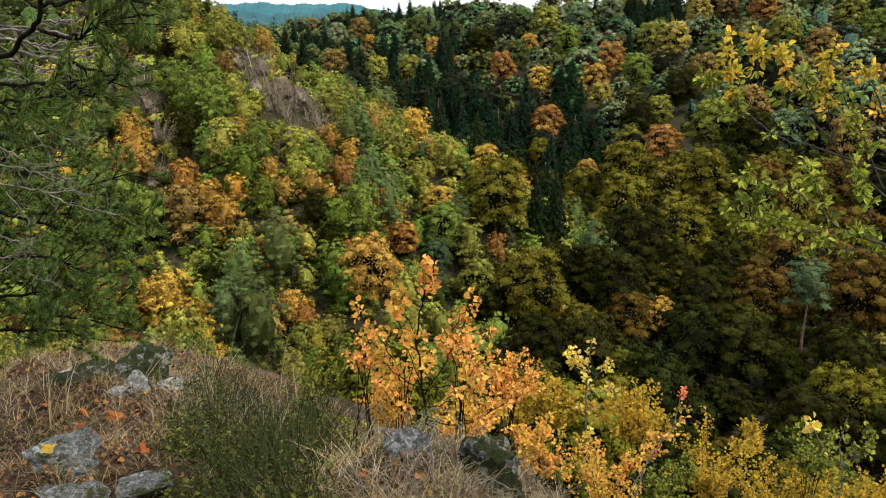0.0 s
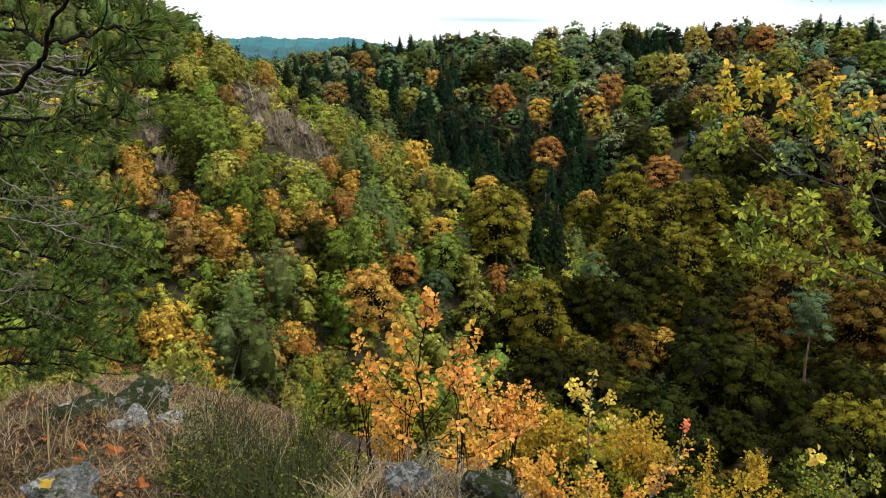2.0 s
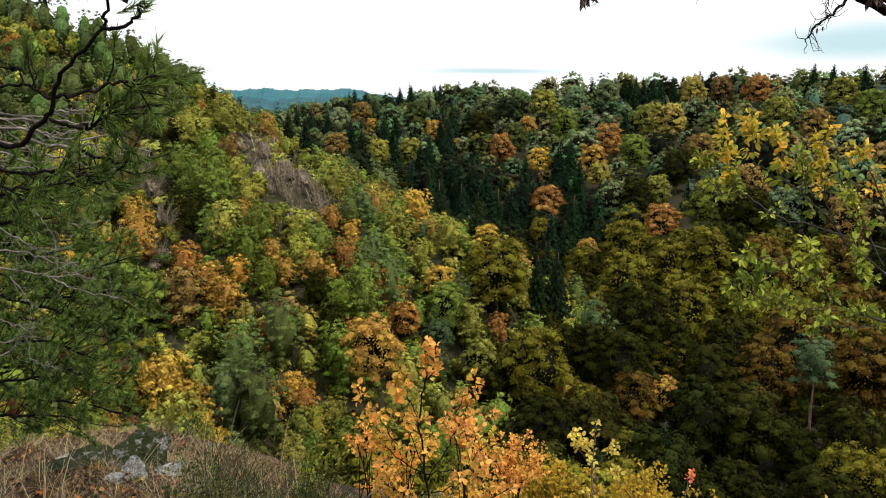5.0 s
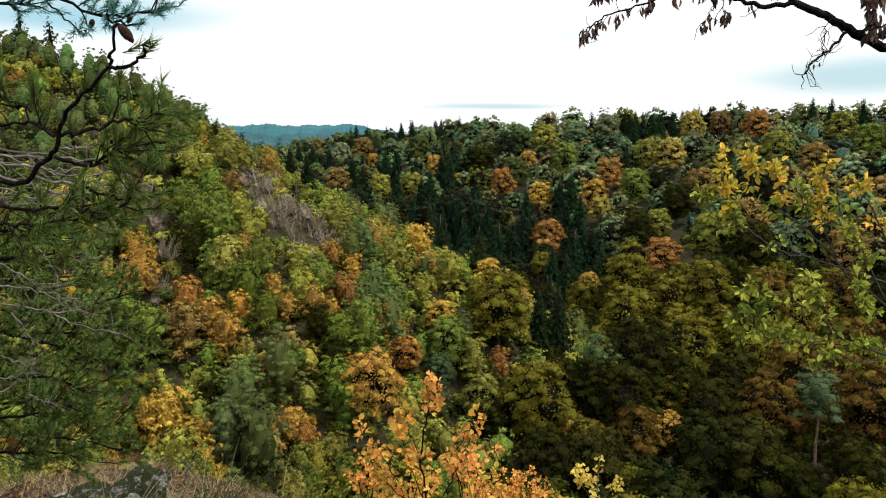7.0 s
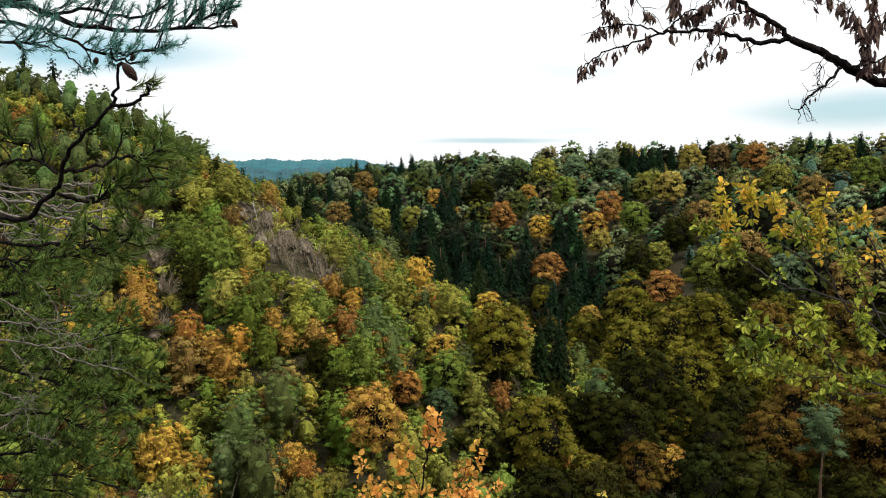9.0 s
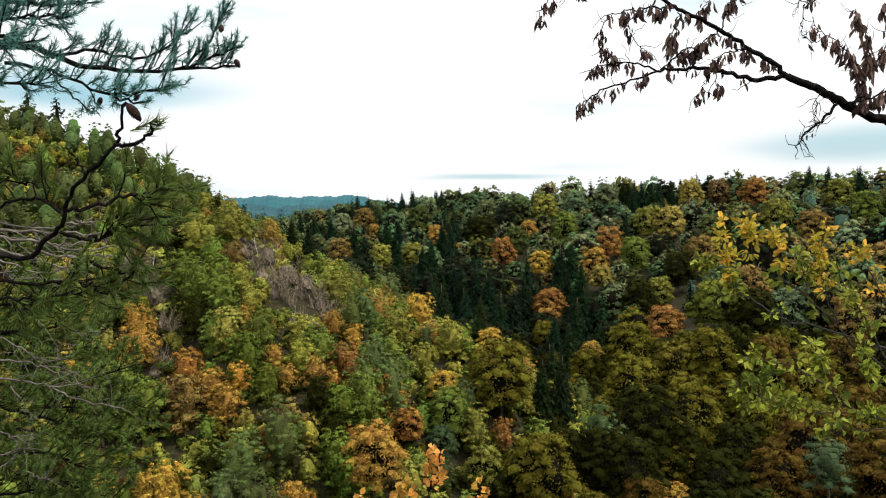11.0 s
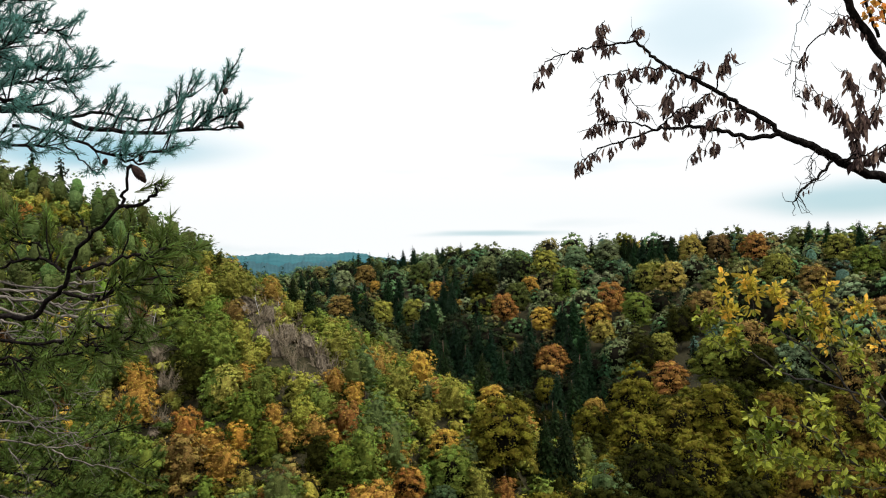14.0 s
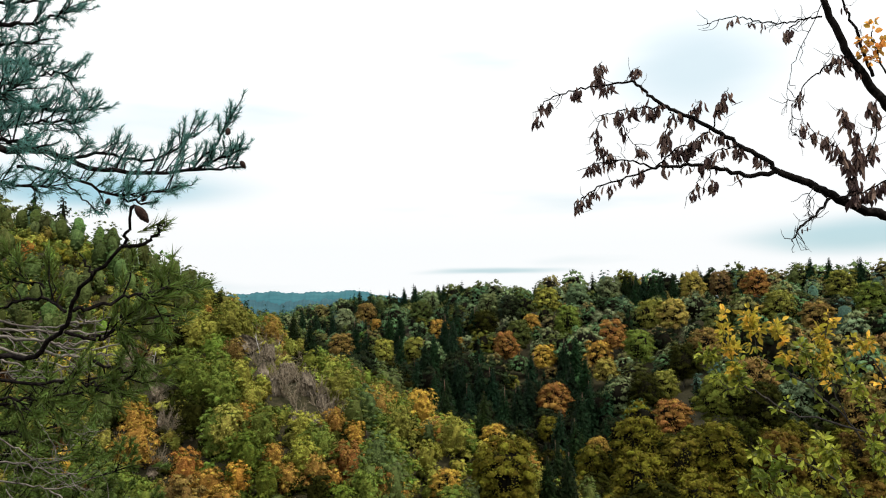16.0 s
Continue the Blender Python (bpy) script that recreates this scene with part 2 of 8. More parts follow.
def ground():
    """One sheet round the lookout, fine near it and coarse towards the horizon."""
    a = np.concatenate([np.linspace(-40, 40, 220), np.linspace(40, 320, 72)[1:-1]])
    r = np.concatenate([[0.0], np.concatenate([np.linspace(0.6, 12, 120), np.geomspace(12.4, 4600, 120)])])
    A, Rr = np.meshgrid(np.radians(a), r)
    x, y = Rr * np.sin(A), Rr * np.cos(A)
    z = height(x, y)
    v = np.stack([x, y, z], -1).reshape(-1, 3)
    me = mesh_from("ground", v, quads(len(r), len(a), True), SOIL, True)
    me.materials.append(LOOKOUT_SOIL)
    me.polygons.foreach_set("material_index", [1 if i < len(a) * 120 else 0 for i in range(len(me.polygons))])
    return tagged(new("ground", me), "rough forest ground of a steep wooded valley", "ground", kind="structure")


ground()


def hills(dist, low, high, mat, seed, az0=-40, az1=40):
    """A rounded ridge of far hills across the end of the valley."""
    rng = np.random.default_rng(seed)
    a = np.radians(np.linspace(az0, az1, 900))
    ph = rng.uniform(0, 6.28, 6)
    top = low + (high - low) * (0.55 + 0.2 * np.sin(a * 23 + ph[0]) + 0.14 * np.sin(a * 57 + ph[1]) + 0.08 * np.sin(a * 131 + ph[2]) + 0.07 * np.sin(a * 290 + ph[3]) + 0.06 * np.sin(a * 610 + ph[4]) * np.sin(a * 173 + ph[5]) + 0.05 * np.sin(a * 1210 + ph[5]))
    top = top - 0.014 * dist * np.clip((np.degrees(a) + 6) / 7, 0, 1)  # lowered on the right so that they don't show there from the camera
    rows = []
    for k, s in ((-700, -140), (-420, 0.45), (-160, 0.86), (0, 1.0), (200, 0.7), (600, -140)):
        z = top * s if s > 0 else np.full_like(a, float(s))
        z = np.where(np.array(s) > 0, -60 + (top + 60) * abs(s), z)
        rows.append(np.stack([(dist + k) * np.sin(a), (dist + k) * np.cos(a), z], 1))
    return tagged(new("backdrop", mesh_from("backdrop", np.concatenate(rows), quads(6, 900), mat, True)), "wooded hills on the far horizon, haze painted in as blue", "hills", kind="structure")


# the blue of distance haze is painted into the hill colours
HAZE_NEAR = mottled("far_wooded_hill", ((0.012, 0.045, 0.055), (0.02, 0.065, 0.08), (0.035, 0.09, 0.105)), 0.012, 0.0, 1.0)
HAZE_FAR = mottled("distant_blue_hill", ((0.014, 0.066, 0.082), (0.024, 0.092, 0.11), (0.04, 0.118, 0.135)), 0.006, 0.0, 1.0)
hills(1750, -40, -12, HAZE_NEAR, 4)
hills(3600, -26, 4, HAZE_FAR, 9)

# ---- leaves, crowns and trees ----
def unit(v):
    return v / np.maximum(np.linalg.norm(v, axis=-1, keepdims=True), 1e-9)


def leaf_tips(p, nrm, length, width, rng, along=None):
    """Small pointed leaves at the points p, facing nrm; along: which way their tips point."""
    n = len(p)
    nrm = unit(nrm)
    if along is None:
        along = rng.normal(size=(n, 3))
    u = unit(along - nrm * (along * nrm).sum(1, keepdims=True) + 1e-6)
    w = np.cross(nrm, u)
    ln, wd = (np.broadcast_to(np.asarray(s, float), (n,))[:, None] for s in (length, width))
    v = np.stack([p + w * wd * 0.5, p - w * wd * 0.5, p + u * ln], 1).reshape(-1, 3)
    f = np.arange(3 * n).reshape(-1, 3)
    return v, f


BALLS = {}


def ball(level=1):
    """A coarse ball of 20 faces, or of 80 at level 2."""
    if level not in BALLS:
        bm = bmesh.new()
        bmesh.ops.create_icosphere(bm, subdivisions=level, radius=1)
        BALLS[level] = np.array([v.co[:] for v in bm.verts]), [[v.index for v in f.verts] for f in bm.faces]
        bm.free()
    return BALLS[level]


class Cloud:
    """Gathers vertices and faces of one mesh."""

    def __init__(self):
        self.v, self.f, self.n, self.inner, self.soft = [], [], 0, 0, None

    def add(self, v, f):
        self.f += [[int(i) + self.n for i in face] for face in f]
        self.v.append(np.asarray(v, float))
        self.n += len(v)
        return self

    def verts(self):
        return np.concatenate(self.v)

    def mesh(self, name, mat, smooth=False):
        me = mesh_from(name, self.verts().tolist(), self.f, mat, smooth)
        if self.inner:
            me.materials.append(CROWN_SHADE)
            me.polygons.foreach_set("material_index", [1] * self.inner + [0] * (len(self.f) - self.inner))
        if self.soft is not None:
            me.shade_smooth()
            me.normals_split_custom_set_from_vertices(self.soft.tolist())
        return me


def lobed_crown(seed, lobes, leaves, leaf, wide, low, high, up=0.5, flat=1.0, slim=0.85, core=0.74, lobe=(0.24, 0.4), dark=False):
    """A crown of leafy lobes: wide is its radius, low and high its foot and top."""
    rng = np.random.default_rng(seed)
    mid, half = (low + high) / 2, (high - low) / 2
    d = unit(rng.normal(size=(lobes, 3)))
    d[:, 2] = d[:, 2] * 0.85 + 0.15
    reach = rng.uniform(0.45, 0.8, (lobes, 1))
    c = d * reach * (wide, wide, half)
    c[0] = (0, 0, half * 0.5)
    r = rng.uniform(*lobe, lobes) * wide
    out = Cloud()
    bv, bf = ball()
    for ci, ri in zip(c, r):
        out.add(bv * ri * core * (1, 1, flat) + ci + (0, 0, mid), bf)
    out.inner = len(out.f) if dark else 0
    per = int(leaves / lobes * 2.2)
    P, N = [], []
    for i, (ci, ri) in enumerate(zip(c, r)):
        o = unit(rng.normal(size=(per, 3)))
        p = ci + o * ri * rng.uniform(0.74, 1.0, (per, 1)) * (1 + 0.38 * rng.uniform(size=(per, 1)) ** 3) * (1, 1, flat)
        keep = np.ones(per, bool)
        for j in range(lobes):
            if j != i:
                keep &= np.linalg.norm((p - c[j]) / (1, 1, flat), axis=1) > r[j] * 0.86
        keep &= o[:, 2] > -0.75
        P.append(p[keep])
        N.append(o[keep])
    P, N = np.concatenate(P), np.concatenate(N)
    pick = rng.permutation(len(P))[:leaves]
    P, N = P[pick], N[pick]
    s = leaf * rng.uniform(0.6, 1.35, len(P))
    along = unit(N * (1, 1, 0.2) + rng.normal(size=P.shape) * 0.6 - (0, 0, 0.35))
    face = N * 0.9 + (0, 0, up * 0.55) + rng.normal(size=P.shape) * 0.4
    out.add(*leaf_tips(P + (0, 0, mid), face, s, s * slim, rng, along))
    # custom normals point outwards so that leaves are lit as one rounded bough
    turned = unit(N * 0.75 + unit(P / (wide, wide, half)) * 0.55 + rng.normal(size=P.shape) * 0.22)
    balls = unit(np.concatenate([bv] * lobes))
    out.soft = np.concatenate([balls, np.repeat(turned, 3, axis=0)])
    return out


def boughed_crown(seed, boughs, leaves, leaf, wide, low, high, bough=(0.19, 0.34), flat=0.68, peak=0.36, slim=0.7, heart=0.62, ragged=0.14, dark=False):
    """A crown of drooping leafy boughs in uneven tiers round a heart of leaves, or one painted near-black as inner
    shade; peak: how high it is widest.
    """
    rng = np.random.default_rng(seed)
    tall = high - low
    ph = rng.uniform(0, 6.283, 4)

    def radius(s, ang):
        up = np.sqrt(np.clip(1 - ((s - peak) / (1.04 - peak)) ** 2, 0.02, 1))
        side = 1 + ragged * np.sin(2 * ang + ph[0] + 3 * s) + 0.7 * ragged * np.sin(3 * ang + ph[1] - 5 * s) + 0.5 * ragged * np.sin(5 * ang + ph[2] + 9 * s)
        return wide * side * np.where(s > peak, up, 0.66 + 0.34 * np.clip(s / peak, 0, 1))

    out = Cloud()
    hv, hf = ball(2)
    s = (hv[:, 2] + 1) * 0.5
    an = np.arctan2(hv[:, 1], hv[:, 0])
    k = radius(s * 0.84, an) * np.minimum(1, np.hypot(hv[:, 0], hv[:, 1]) / 0.5) * heart * rng.uniform(0.8, 1.1, len(hv))
    out.add(np.column_stack([np.cos(an) * k, np.sin(an) * k, low + tall * (0.04 + 0.74 * s)]), hf)
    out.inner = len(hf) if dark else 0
    soft = [unit(hv)]
    i = np.arange(boughs)
    lev = ((i + 0.5) / boughs) ** 0.92 * 0.95
    ang = i * 2.39996 + rng.normal(size=boughs) * 0.45
    dist = radius(lev, ang) * np.where(rng.uniform(size=boughs) < 0.8, rng.uniform(0.58, 0.9, boughs), rng.uniform(0.1, 0.55, boughs))
    c = np.column_stack([np.cos(ang) * dist, np.sin(ang) * dist, low + tall * lev + rng.normal(size=boughs) * tall * 0.025])
    r = rng.uniform(*bough, boughs) * wide * (1.1 - 0.4 * lev)
    per = np.maximum(4, (leaves * r ** 2 / (r ** 2).sum()).astype(int))
    bv, bf = ball()
    P, N, D = [], [], []
    for ci, ri, m in zip(c, r, per):
        way = unit(np.array([ci[0], ci[1], 0.0]) + 1e-6)
        lift = 0.12 + 0.3 * (ci[2] - low) / tall
        body = bv * rng.uniform(0.5, 1.0, (len(bv), 1)) * 0.92
        body[:, 2] = np.where(body[:, 2] < 0, body[:, 2] * 0.8, body[:, 2])
        body = body * ri * (1, 1, flat)
        body[:, 2] -= np.maximum(body @ way, -0.2 * ri) * 0.34
        out.add(body + ci, bf)
        soft.append(unit(bv * (0.75, 0.75, 1.0) + way * 0.35 + (0, 0, lift)))
        o = unit(rng.normal(size=(m, 3)))
        o[:, 2] = np.where(o[:, 2] < -0.3, -o[:, 2] * 0.7, o[:, 2])
        p = o * ri * (1, 1, flat) * (rng.uniform(0.62, 1.0, (m, 1)) + 0.42 * rng.uniform(size=(m, 1)) ** 3)
        p[:, 2] -= np.maximum(p @ way, -0.2 * ri) * 0.34
        P.append(ci + p)
        N.append(unit(o * (0.75, 0.75, 1.0) + way * 0.35 + (0, 0, lift)))
        D.append(o * (1, 1, 0.4) + way * 0.5 - (0, 0, 0.25))
    # single twigs between the boughs
    m = int(leaves * 0.3)
    lv, an = rng.uniform(0.0, 0.9, m), rng.uniform(0, 6.283, m)
    k = radius(lv, an) * rng.uniform(0.66, 0.9, m)
    o = np.column_stack([np.cos(an), np.sin(an), np.clip((lv - peak) * 1.6, -0.2, 1.4)])
    P.append(np.column_stack([np.cos(an) * k, np.sin(an) * k, low + tall * lv]))
    N.append(unit(o + (0, 0, 0.25)))
    D.append(o * (1, 1, 0.3) - (0, 0, 0.4))
    P, N, D = np.concatenate(P), np.concatenate(N), np.concatenate(D)
    size = leaf * rng.uniform(0.55, 1.3, len(P))
    along = unit(D + rng.normal(size=P.shape) * 0.55)
    out.add(*leaf_tips(P, N + rng.normal(size=P.shape) * 0.6, size, size * slim, rng, along))
    soft.append(np.repeat(unit(N + rng.normal(size=P.shape) * 0.3), 3, axis=0))
    out.soft = np.concatenate(soft)
    return out


def spruce_crown(seed, tiers, spokes, wide, low, high, leaf=1.0):
    """Drooping whorls of twigs round a slim cone."""
    rng = np.random.default_rng(seed)
    out = Cloud()
    a = np.linspace(0, 6.283, 9)[:-1]
    cone = [(np.cos(t) * wide * 0.45, np.sin(t) * wide * 0.45, low) for t in a] + [(0, 0, high * 0.9)]
    out.add(np.array(cone), [(i, (i + 1) % 8, 8) for i in range(8)])
    # the cone is painted near-black as shade inside the whorls
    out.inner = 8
    for k in range(tiers):
        s = (k + 0.5) / tiers
        z = low + (high - low) * s
        rad = wide * (1 - s) ** 0.68 + 0.2
        m = max(5, int(spokes * (1 - 0.55 * s)))
        t = rng.uniform(0, 6.283, m)
        ln = rad * rng.uniform(0.7, 1.15, m)
        o = np.stack([np.cos(t), np.sin(t), np.full(m, -0.25)], 1)
        p = np.stack([np.zeros(m), np.zeros(m), z + rng.uniform(-0.3, 0.3, m)], 1) + o * (ln * 0.25)[:, None]
        out.add(*leaf_tips(p, np.stack([np.cos(t) * 0.5, np.sin(t) * 0.5, np.ones(m)], 1), ln * 0.85, np.minimum(ln * 0.45, 1.0) * leaf, rng, o))
        q = p + o * (ln * rng.uniform(0.3, 0.75, m))[:, None]
        out.add(*leaf_tips(q, o + rng.normal(size=o.shape) * 0.4, ln * 0.4, ln * 0.3 * leaf, rng, o * 0.4 - (0, 0, 0.8)))
    return out


def tube(points, radii, sides=6):
    """A tapered, bent round bar along points."""
    points = np.asarray(points, float)
    radii = np.broadcast_to(np.asarray(radii, float), (len(points),))
    d = unit(np.gradient(points, axis=0))
    ref = np.array([0.31, 0.17, 0.93]) if abs(d[0][2]) < 0.8 else np.array([0.9, 0.3, 0.1])
    u = unit(np.cross(d, ref))
    w = np.cross(d, u)
    t = np.linspace(0, 2 * np.pi, sides + 1)[:-1]
    v = points[:, None] + radii[:, None, None] * (u[:, None] * np.cos(t)[None, :, None] + w[:, None] * np.sin(t)[None, :, None])
    f = quads(len(points), sides, True) + [tuple(range(sides))[::-1], tuple(range((len(points) - 1) * sides, len(points) * sides))]
    return v.reshape(-1, 3), f


def bent(a, b, n, wobble, rng, sag=0.0):
    """Points of an uneven line from a to b."""
    a, b = np.asarray(a, float), np.asarray(b, float)
    s = np.linspace(0, 1, n)[:, None]
    ln = np.linalg.norm(b - a)
    w = np.cumsum(rng.normal(size=(n, 3)), 0) * wobble * ln / n
    w -= s * w[-1]
    w[0] = 0
    return a + (b - a) * s + w - np.array([0, 0, sag * ln]) * (s * (1 - s) * 4)


def trunk_mesh(name, seed, tall, foot, limbs, spread, mat, start=0.35):
    rng = np.random.default_rng(seed)
    out = Cloud()
    s = np.linspace(0, 1, 6)
    line = bent((0, 0, -1.2), (rng.normal() * 0.3, rng.normal() * 0.3, tall), 6, 0.05, rng)
    out.add(*tube(line, foot * (1 - 0.85 * s), 6))
    for i in range(limbs):
        k = start + (0.95 - start) * (i + 0.5) / limbs
        p = line[0] + (line[-1] - line[0]) * k
        t = i * 2.4 + rng.normal() * 0.3
        q = p + np.array([np.cos(t) * spread, np.sin(t) * spread, spread * 0.7]) * (1.1 - 0.6 * k)
        out.add(*tube(bent(p, q, 4, 0.1, rng), foot * 0.35 * (1 - 0.8 * np.linspace(0, 1, 4)), 4))
    return out.mesh(name, mat, True)


def tree_thing(name, label, category, group, trunk, crown, tint):
    root = tagged(new(name), label, category, group)
    for me in (trunk, crown):
        ob = new(me.name.split(".")[0], me)
        ob.parent = root
    ob.color = (*tint, 1)
    return root


# deep, moss, tawny and spruce are darkened: valley shade put into the colour
TINTS = {
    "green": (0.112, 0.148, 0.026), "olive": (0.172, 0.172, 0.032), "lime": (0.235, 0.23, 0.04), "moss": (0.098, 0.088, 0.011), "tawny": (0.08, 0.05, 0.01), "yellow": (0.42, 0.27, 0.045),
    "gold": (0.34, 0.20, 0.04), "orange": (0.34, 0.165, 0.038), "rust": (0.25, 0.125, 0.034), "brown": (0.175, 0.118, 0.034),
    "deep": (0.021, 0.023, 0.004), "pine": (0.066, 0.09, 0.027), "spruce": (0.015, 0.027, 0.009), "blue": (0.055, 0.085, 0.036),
}
WORDS = {"green": "green", "olive": "olive-green", "moss": "shade-darkened olive", "tawny": "tawny", "lime": "yellowish green", "yellow": "golden yellow", "gold": "amber yellow", "orange": "orange",
         "rust": "rust-red", "brown": "brownish", "deep": "shade-darkened deep green", "pine": "grey-green", "spruce": "dark green", "blue": "blue-green"}


def spot(x, y, sink=0.0):
    return float(height(x, y)) - sink


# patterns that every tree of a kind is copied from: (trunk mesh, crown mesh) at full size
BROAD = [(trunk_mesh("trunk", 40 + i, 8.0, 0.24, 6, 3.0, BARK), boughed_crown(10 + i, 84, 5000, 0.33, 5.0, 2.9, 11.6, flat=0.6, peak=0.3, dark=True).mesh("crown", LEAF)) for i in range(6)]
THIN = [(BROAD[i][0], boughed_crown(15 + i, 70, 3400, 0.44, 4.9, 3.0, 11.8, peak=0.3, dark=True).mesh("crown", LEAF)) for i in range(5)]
SMALL = [(trunk_mesh("trunk", 60 + i, 3.4, 0.09, 4, 1.4, BARK, 0.2), boughed_crown(20 + i, 56, 2300, 0.22, 2.2, 0.5, 5.4, bough=(0.13, 0.3), ragged=0.34, peak=0.3, heart=0.5).mesh("crown", LEAF)) for i in range(7)]
PINES = [(trunk_mesh("trunk", 80 + i, 9.6, 0.2, 7, 2.2, PINE_BARK, 0.5), boughed_crown(30 + i, 66, 2400, 0.29, 2.9, 1.4, 11.6, bough=(0.13, 0.32), slim=0.36, heart=0.5, ragged=0.34).mesh("crown", NEEDLE)) for i in range(4)]
SPRUCES = [(trunk_mesh("trunk", 90 + i, 13.5, 0.22, 0, 1, PINE_BARK), spruce_crown(50 + i, 36, 26, 3.1, 0.8, 13.5).mesh("crown", NEEDLE)) for i in range(3)]
BUSHES = [(trunk_mesh("stem", 70 + i, 1.6, 0.03, 7, 1.0, BARK, 0.05), lobed_crown(25 + i, 18, 2400, 0.14, 1.35, 0.0, 2.6, lobe=(0.28, 0.45), core=0.55, flat=0.7, dark=True).mesh("foliage", LEAF)) for i in range(4)]
LONE = [(trunk_mesh("trunk", 97, 10.2, 0.2, 6, 2.0, PINE_BARK, 0.62), boughed_crown(39, 26, 1900, 0.26, 2.6, 6.4, 12.0, bough=(0.26, 0.42), flat=0.5, slim=0.4, heart=0.4, peak=0.5, ragged=0.25).mesh("crown", NEEDLE))]
KINDS = {"lone": (LONE, "pine_tree", "pine tree", "pine trees"), "distant": (THIN, "broadleaf_tree", "tree", "autumn broadleaf trees"), "bush": (BUSHES, "bush", "bush", "bushes below the lookout"), "broad": (BROAD, "broadleaf_tree", "tree", "autumn broadleaf trees"), "small": (SMALL, "small_tree", "small tree", "small trees on the crag"),
         "pine": (PINES, "pine_tree", "pine tree", "pine trees"), "spruce": (SPRUCES, "spruce_tree", "spruce tree", "spruce trees")}
MADE, COUNT = {}, {}


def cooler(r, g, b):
    """Tints far crowns duller and bluer: aerial haze put into the leaf colour."""
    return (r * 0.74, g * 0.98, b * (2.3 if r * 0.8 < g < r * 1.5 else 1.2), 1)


def lively(tree, i, far=False):
    """No two crowns have quite the same colour."""
    rg = random.Random(i * 7919)
    k = rg.uniform(0.72, 1.3)
    for ch in tree.children:
        if ch.name.startswith(("crown", "foliage")):
            r, g, b = ch.color[0] * k * rg.uniform(0.88, 1.12), ch.color[1] * k, ch.color[2] * k * rg.uniform(0.8, 1.2)
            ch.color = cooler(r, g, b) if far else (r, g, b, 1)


def plant(kind, x, y, size, tint, turn=0.0, tall=1.0, sink=0.3, label=""):
    """A tree of that kind at x, y; size scales it."""
    far = x * x + y * y > 165 ** 2
    if kind == "broad" and far:
        kind = "distant"
    patterns, name, category, group = KINDS[kind]
    i = COUNT[kind] = COUNT.get(kind, 0) + 1
    key = (kind, i % len(patterns), tint)
    words = label or {"lone": "slim pine with a bare reddish trunk and flat crown", "distant": "broadleaf tree with a rounded crown on the slope", "bush": "leafy bush on the slope below the rocks", "broad": "broadleaf tree with a rounded crown on the slope", "small": "small leafy tree on the rocky hillside",
                      "pine": "pine with a bare upper trunk and tufted crown", "spruce": "slender spruce with drooping branches"}[kind]
    m = Matrix.LocRotScale((x, y, spot(x, y, sink)), Euler((0, 0, turn)), (size, size, size * tall))
    if key not in MADE:
        MADE[key] = tree_thing(name, WORDS[tint] + " " + words, category, group, *patterns[i % len(patterns)], TINTS[tint])
        MADE[key].matrix_basis = m
        return MADE[key]
    src = MADE[key]
    keep = src.scale.copy()
    src.scale = (1, 1, 1)
    ob = copy_thing(src, m)
    src.scale = keep
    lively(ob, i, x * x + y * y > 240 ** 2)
    if label:
        ob["label"] = WORDS[tint] + " " + words
    return ob


TAKEN = []  # round the trees placed one by one, and towards the camera from them: x, y, clear radius


LISTED = []


def listed(kind, x, y, s, tint):
    """Notes a tree and keeps the ground round it, and before it towards the camera, clear of others."""
    r = {"broad": 4.6, "small": 2.1, "pine": 2.9, "spruce": 3.0, "lone": 2.6}[kind] * s
    d = math.hypot(x, y)
    TAKEN.append((x, y, r * 0.95))
    TAKEN.append((x * (1 - 1.2 * r / d), y * (1 - 1.2 * r / d), r * 0.75))
    LISTED.append((kind, x, y, s, tint))



# ---- trees that stand out, one by one: x, y, size ----
for x, y, s in ((-30.1, 384.2, 1.14), (23.8, 328.0, 0.63), (49.1, 419.1, 1.40),):
    listed('broad', x, y, s, 'lime')
for x, y, s in ((4.3, 377.5, 0.78), (-41.9, 487.2, 0.87), (-5.1, 417.4, 1.05), (38.7, 394.7, 0.94), (58.3, 330.2, 1.14), (58.4, 314.9, 1.00), (-10.0, 108.0, 0.94), (35.3, 127.5, 0.66), (96.2, 359.7, 1.40), (119.9, 411.4, 1.40), (40.7, 233.4, 0.71),):
    listed('broad', x, y, s, 'gold')
for x, y, s in ((-53.4, 411.0, 1.40), (140.7, 320.3, 1.40), (89.4, 294.5, 1.40), (105.3, 217.0, 1.40), (-51.9, 524.8, 1.40), (-98.4, 646.9, 1.40),):
    listed('broad', x, y, s, 'brown')
for x, y, s in ((-15.2, 374.1, 1.27), (67.3, 264.9, 1.05), (88.2, 365.8, 1.40), (131.4, 332.9, 1.40), (175.5, 373.3, 1.40), (73.6, 228.2, 1.40), (92.9, 226.0, 1.40), (-64.3, 511.7, 1.40), (-11.8, 526.8, 1.40), (20.9, 440.4, 1.40), (65.5, 427.0, 1.40), (85.9, 445.8, 1.40), (5.3, 117.6, 0.73),):
    listed('broad', x, y, s, 'olive')
for x, y, s in ((23.6, 352.4, 1.25), (36.3, 292.0, 1.27), (67.2, 346.0, 1.40), (59.6, 226.7, 1.08), (141.8, 385.7, 1.40), (134.5, 413.7, 1.40), (86.0, 238.7, 1.40),):
    listed('broad', x, y, s, 'rust')
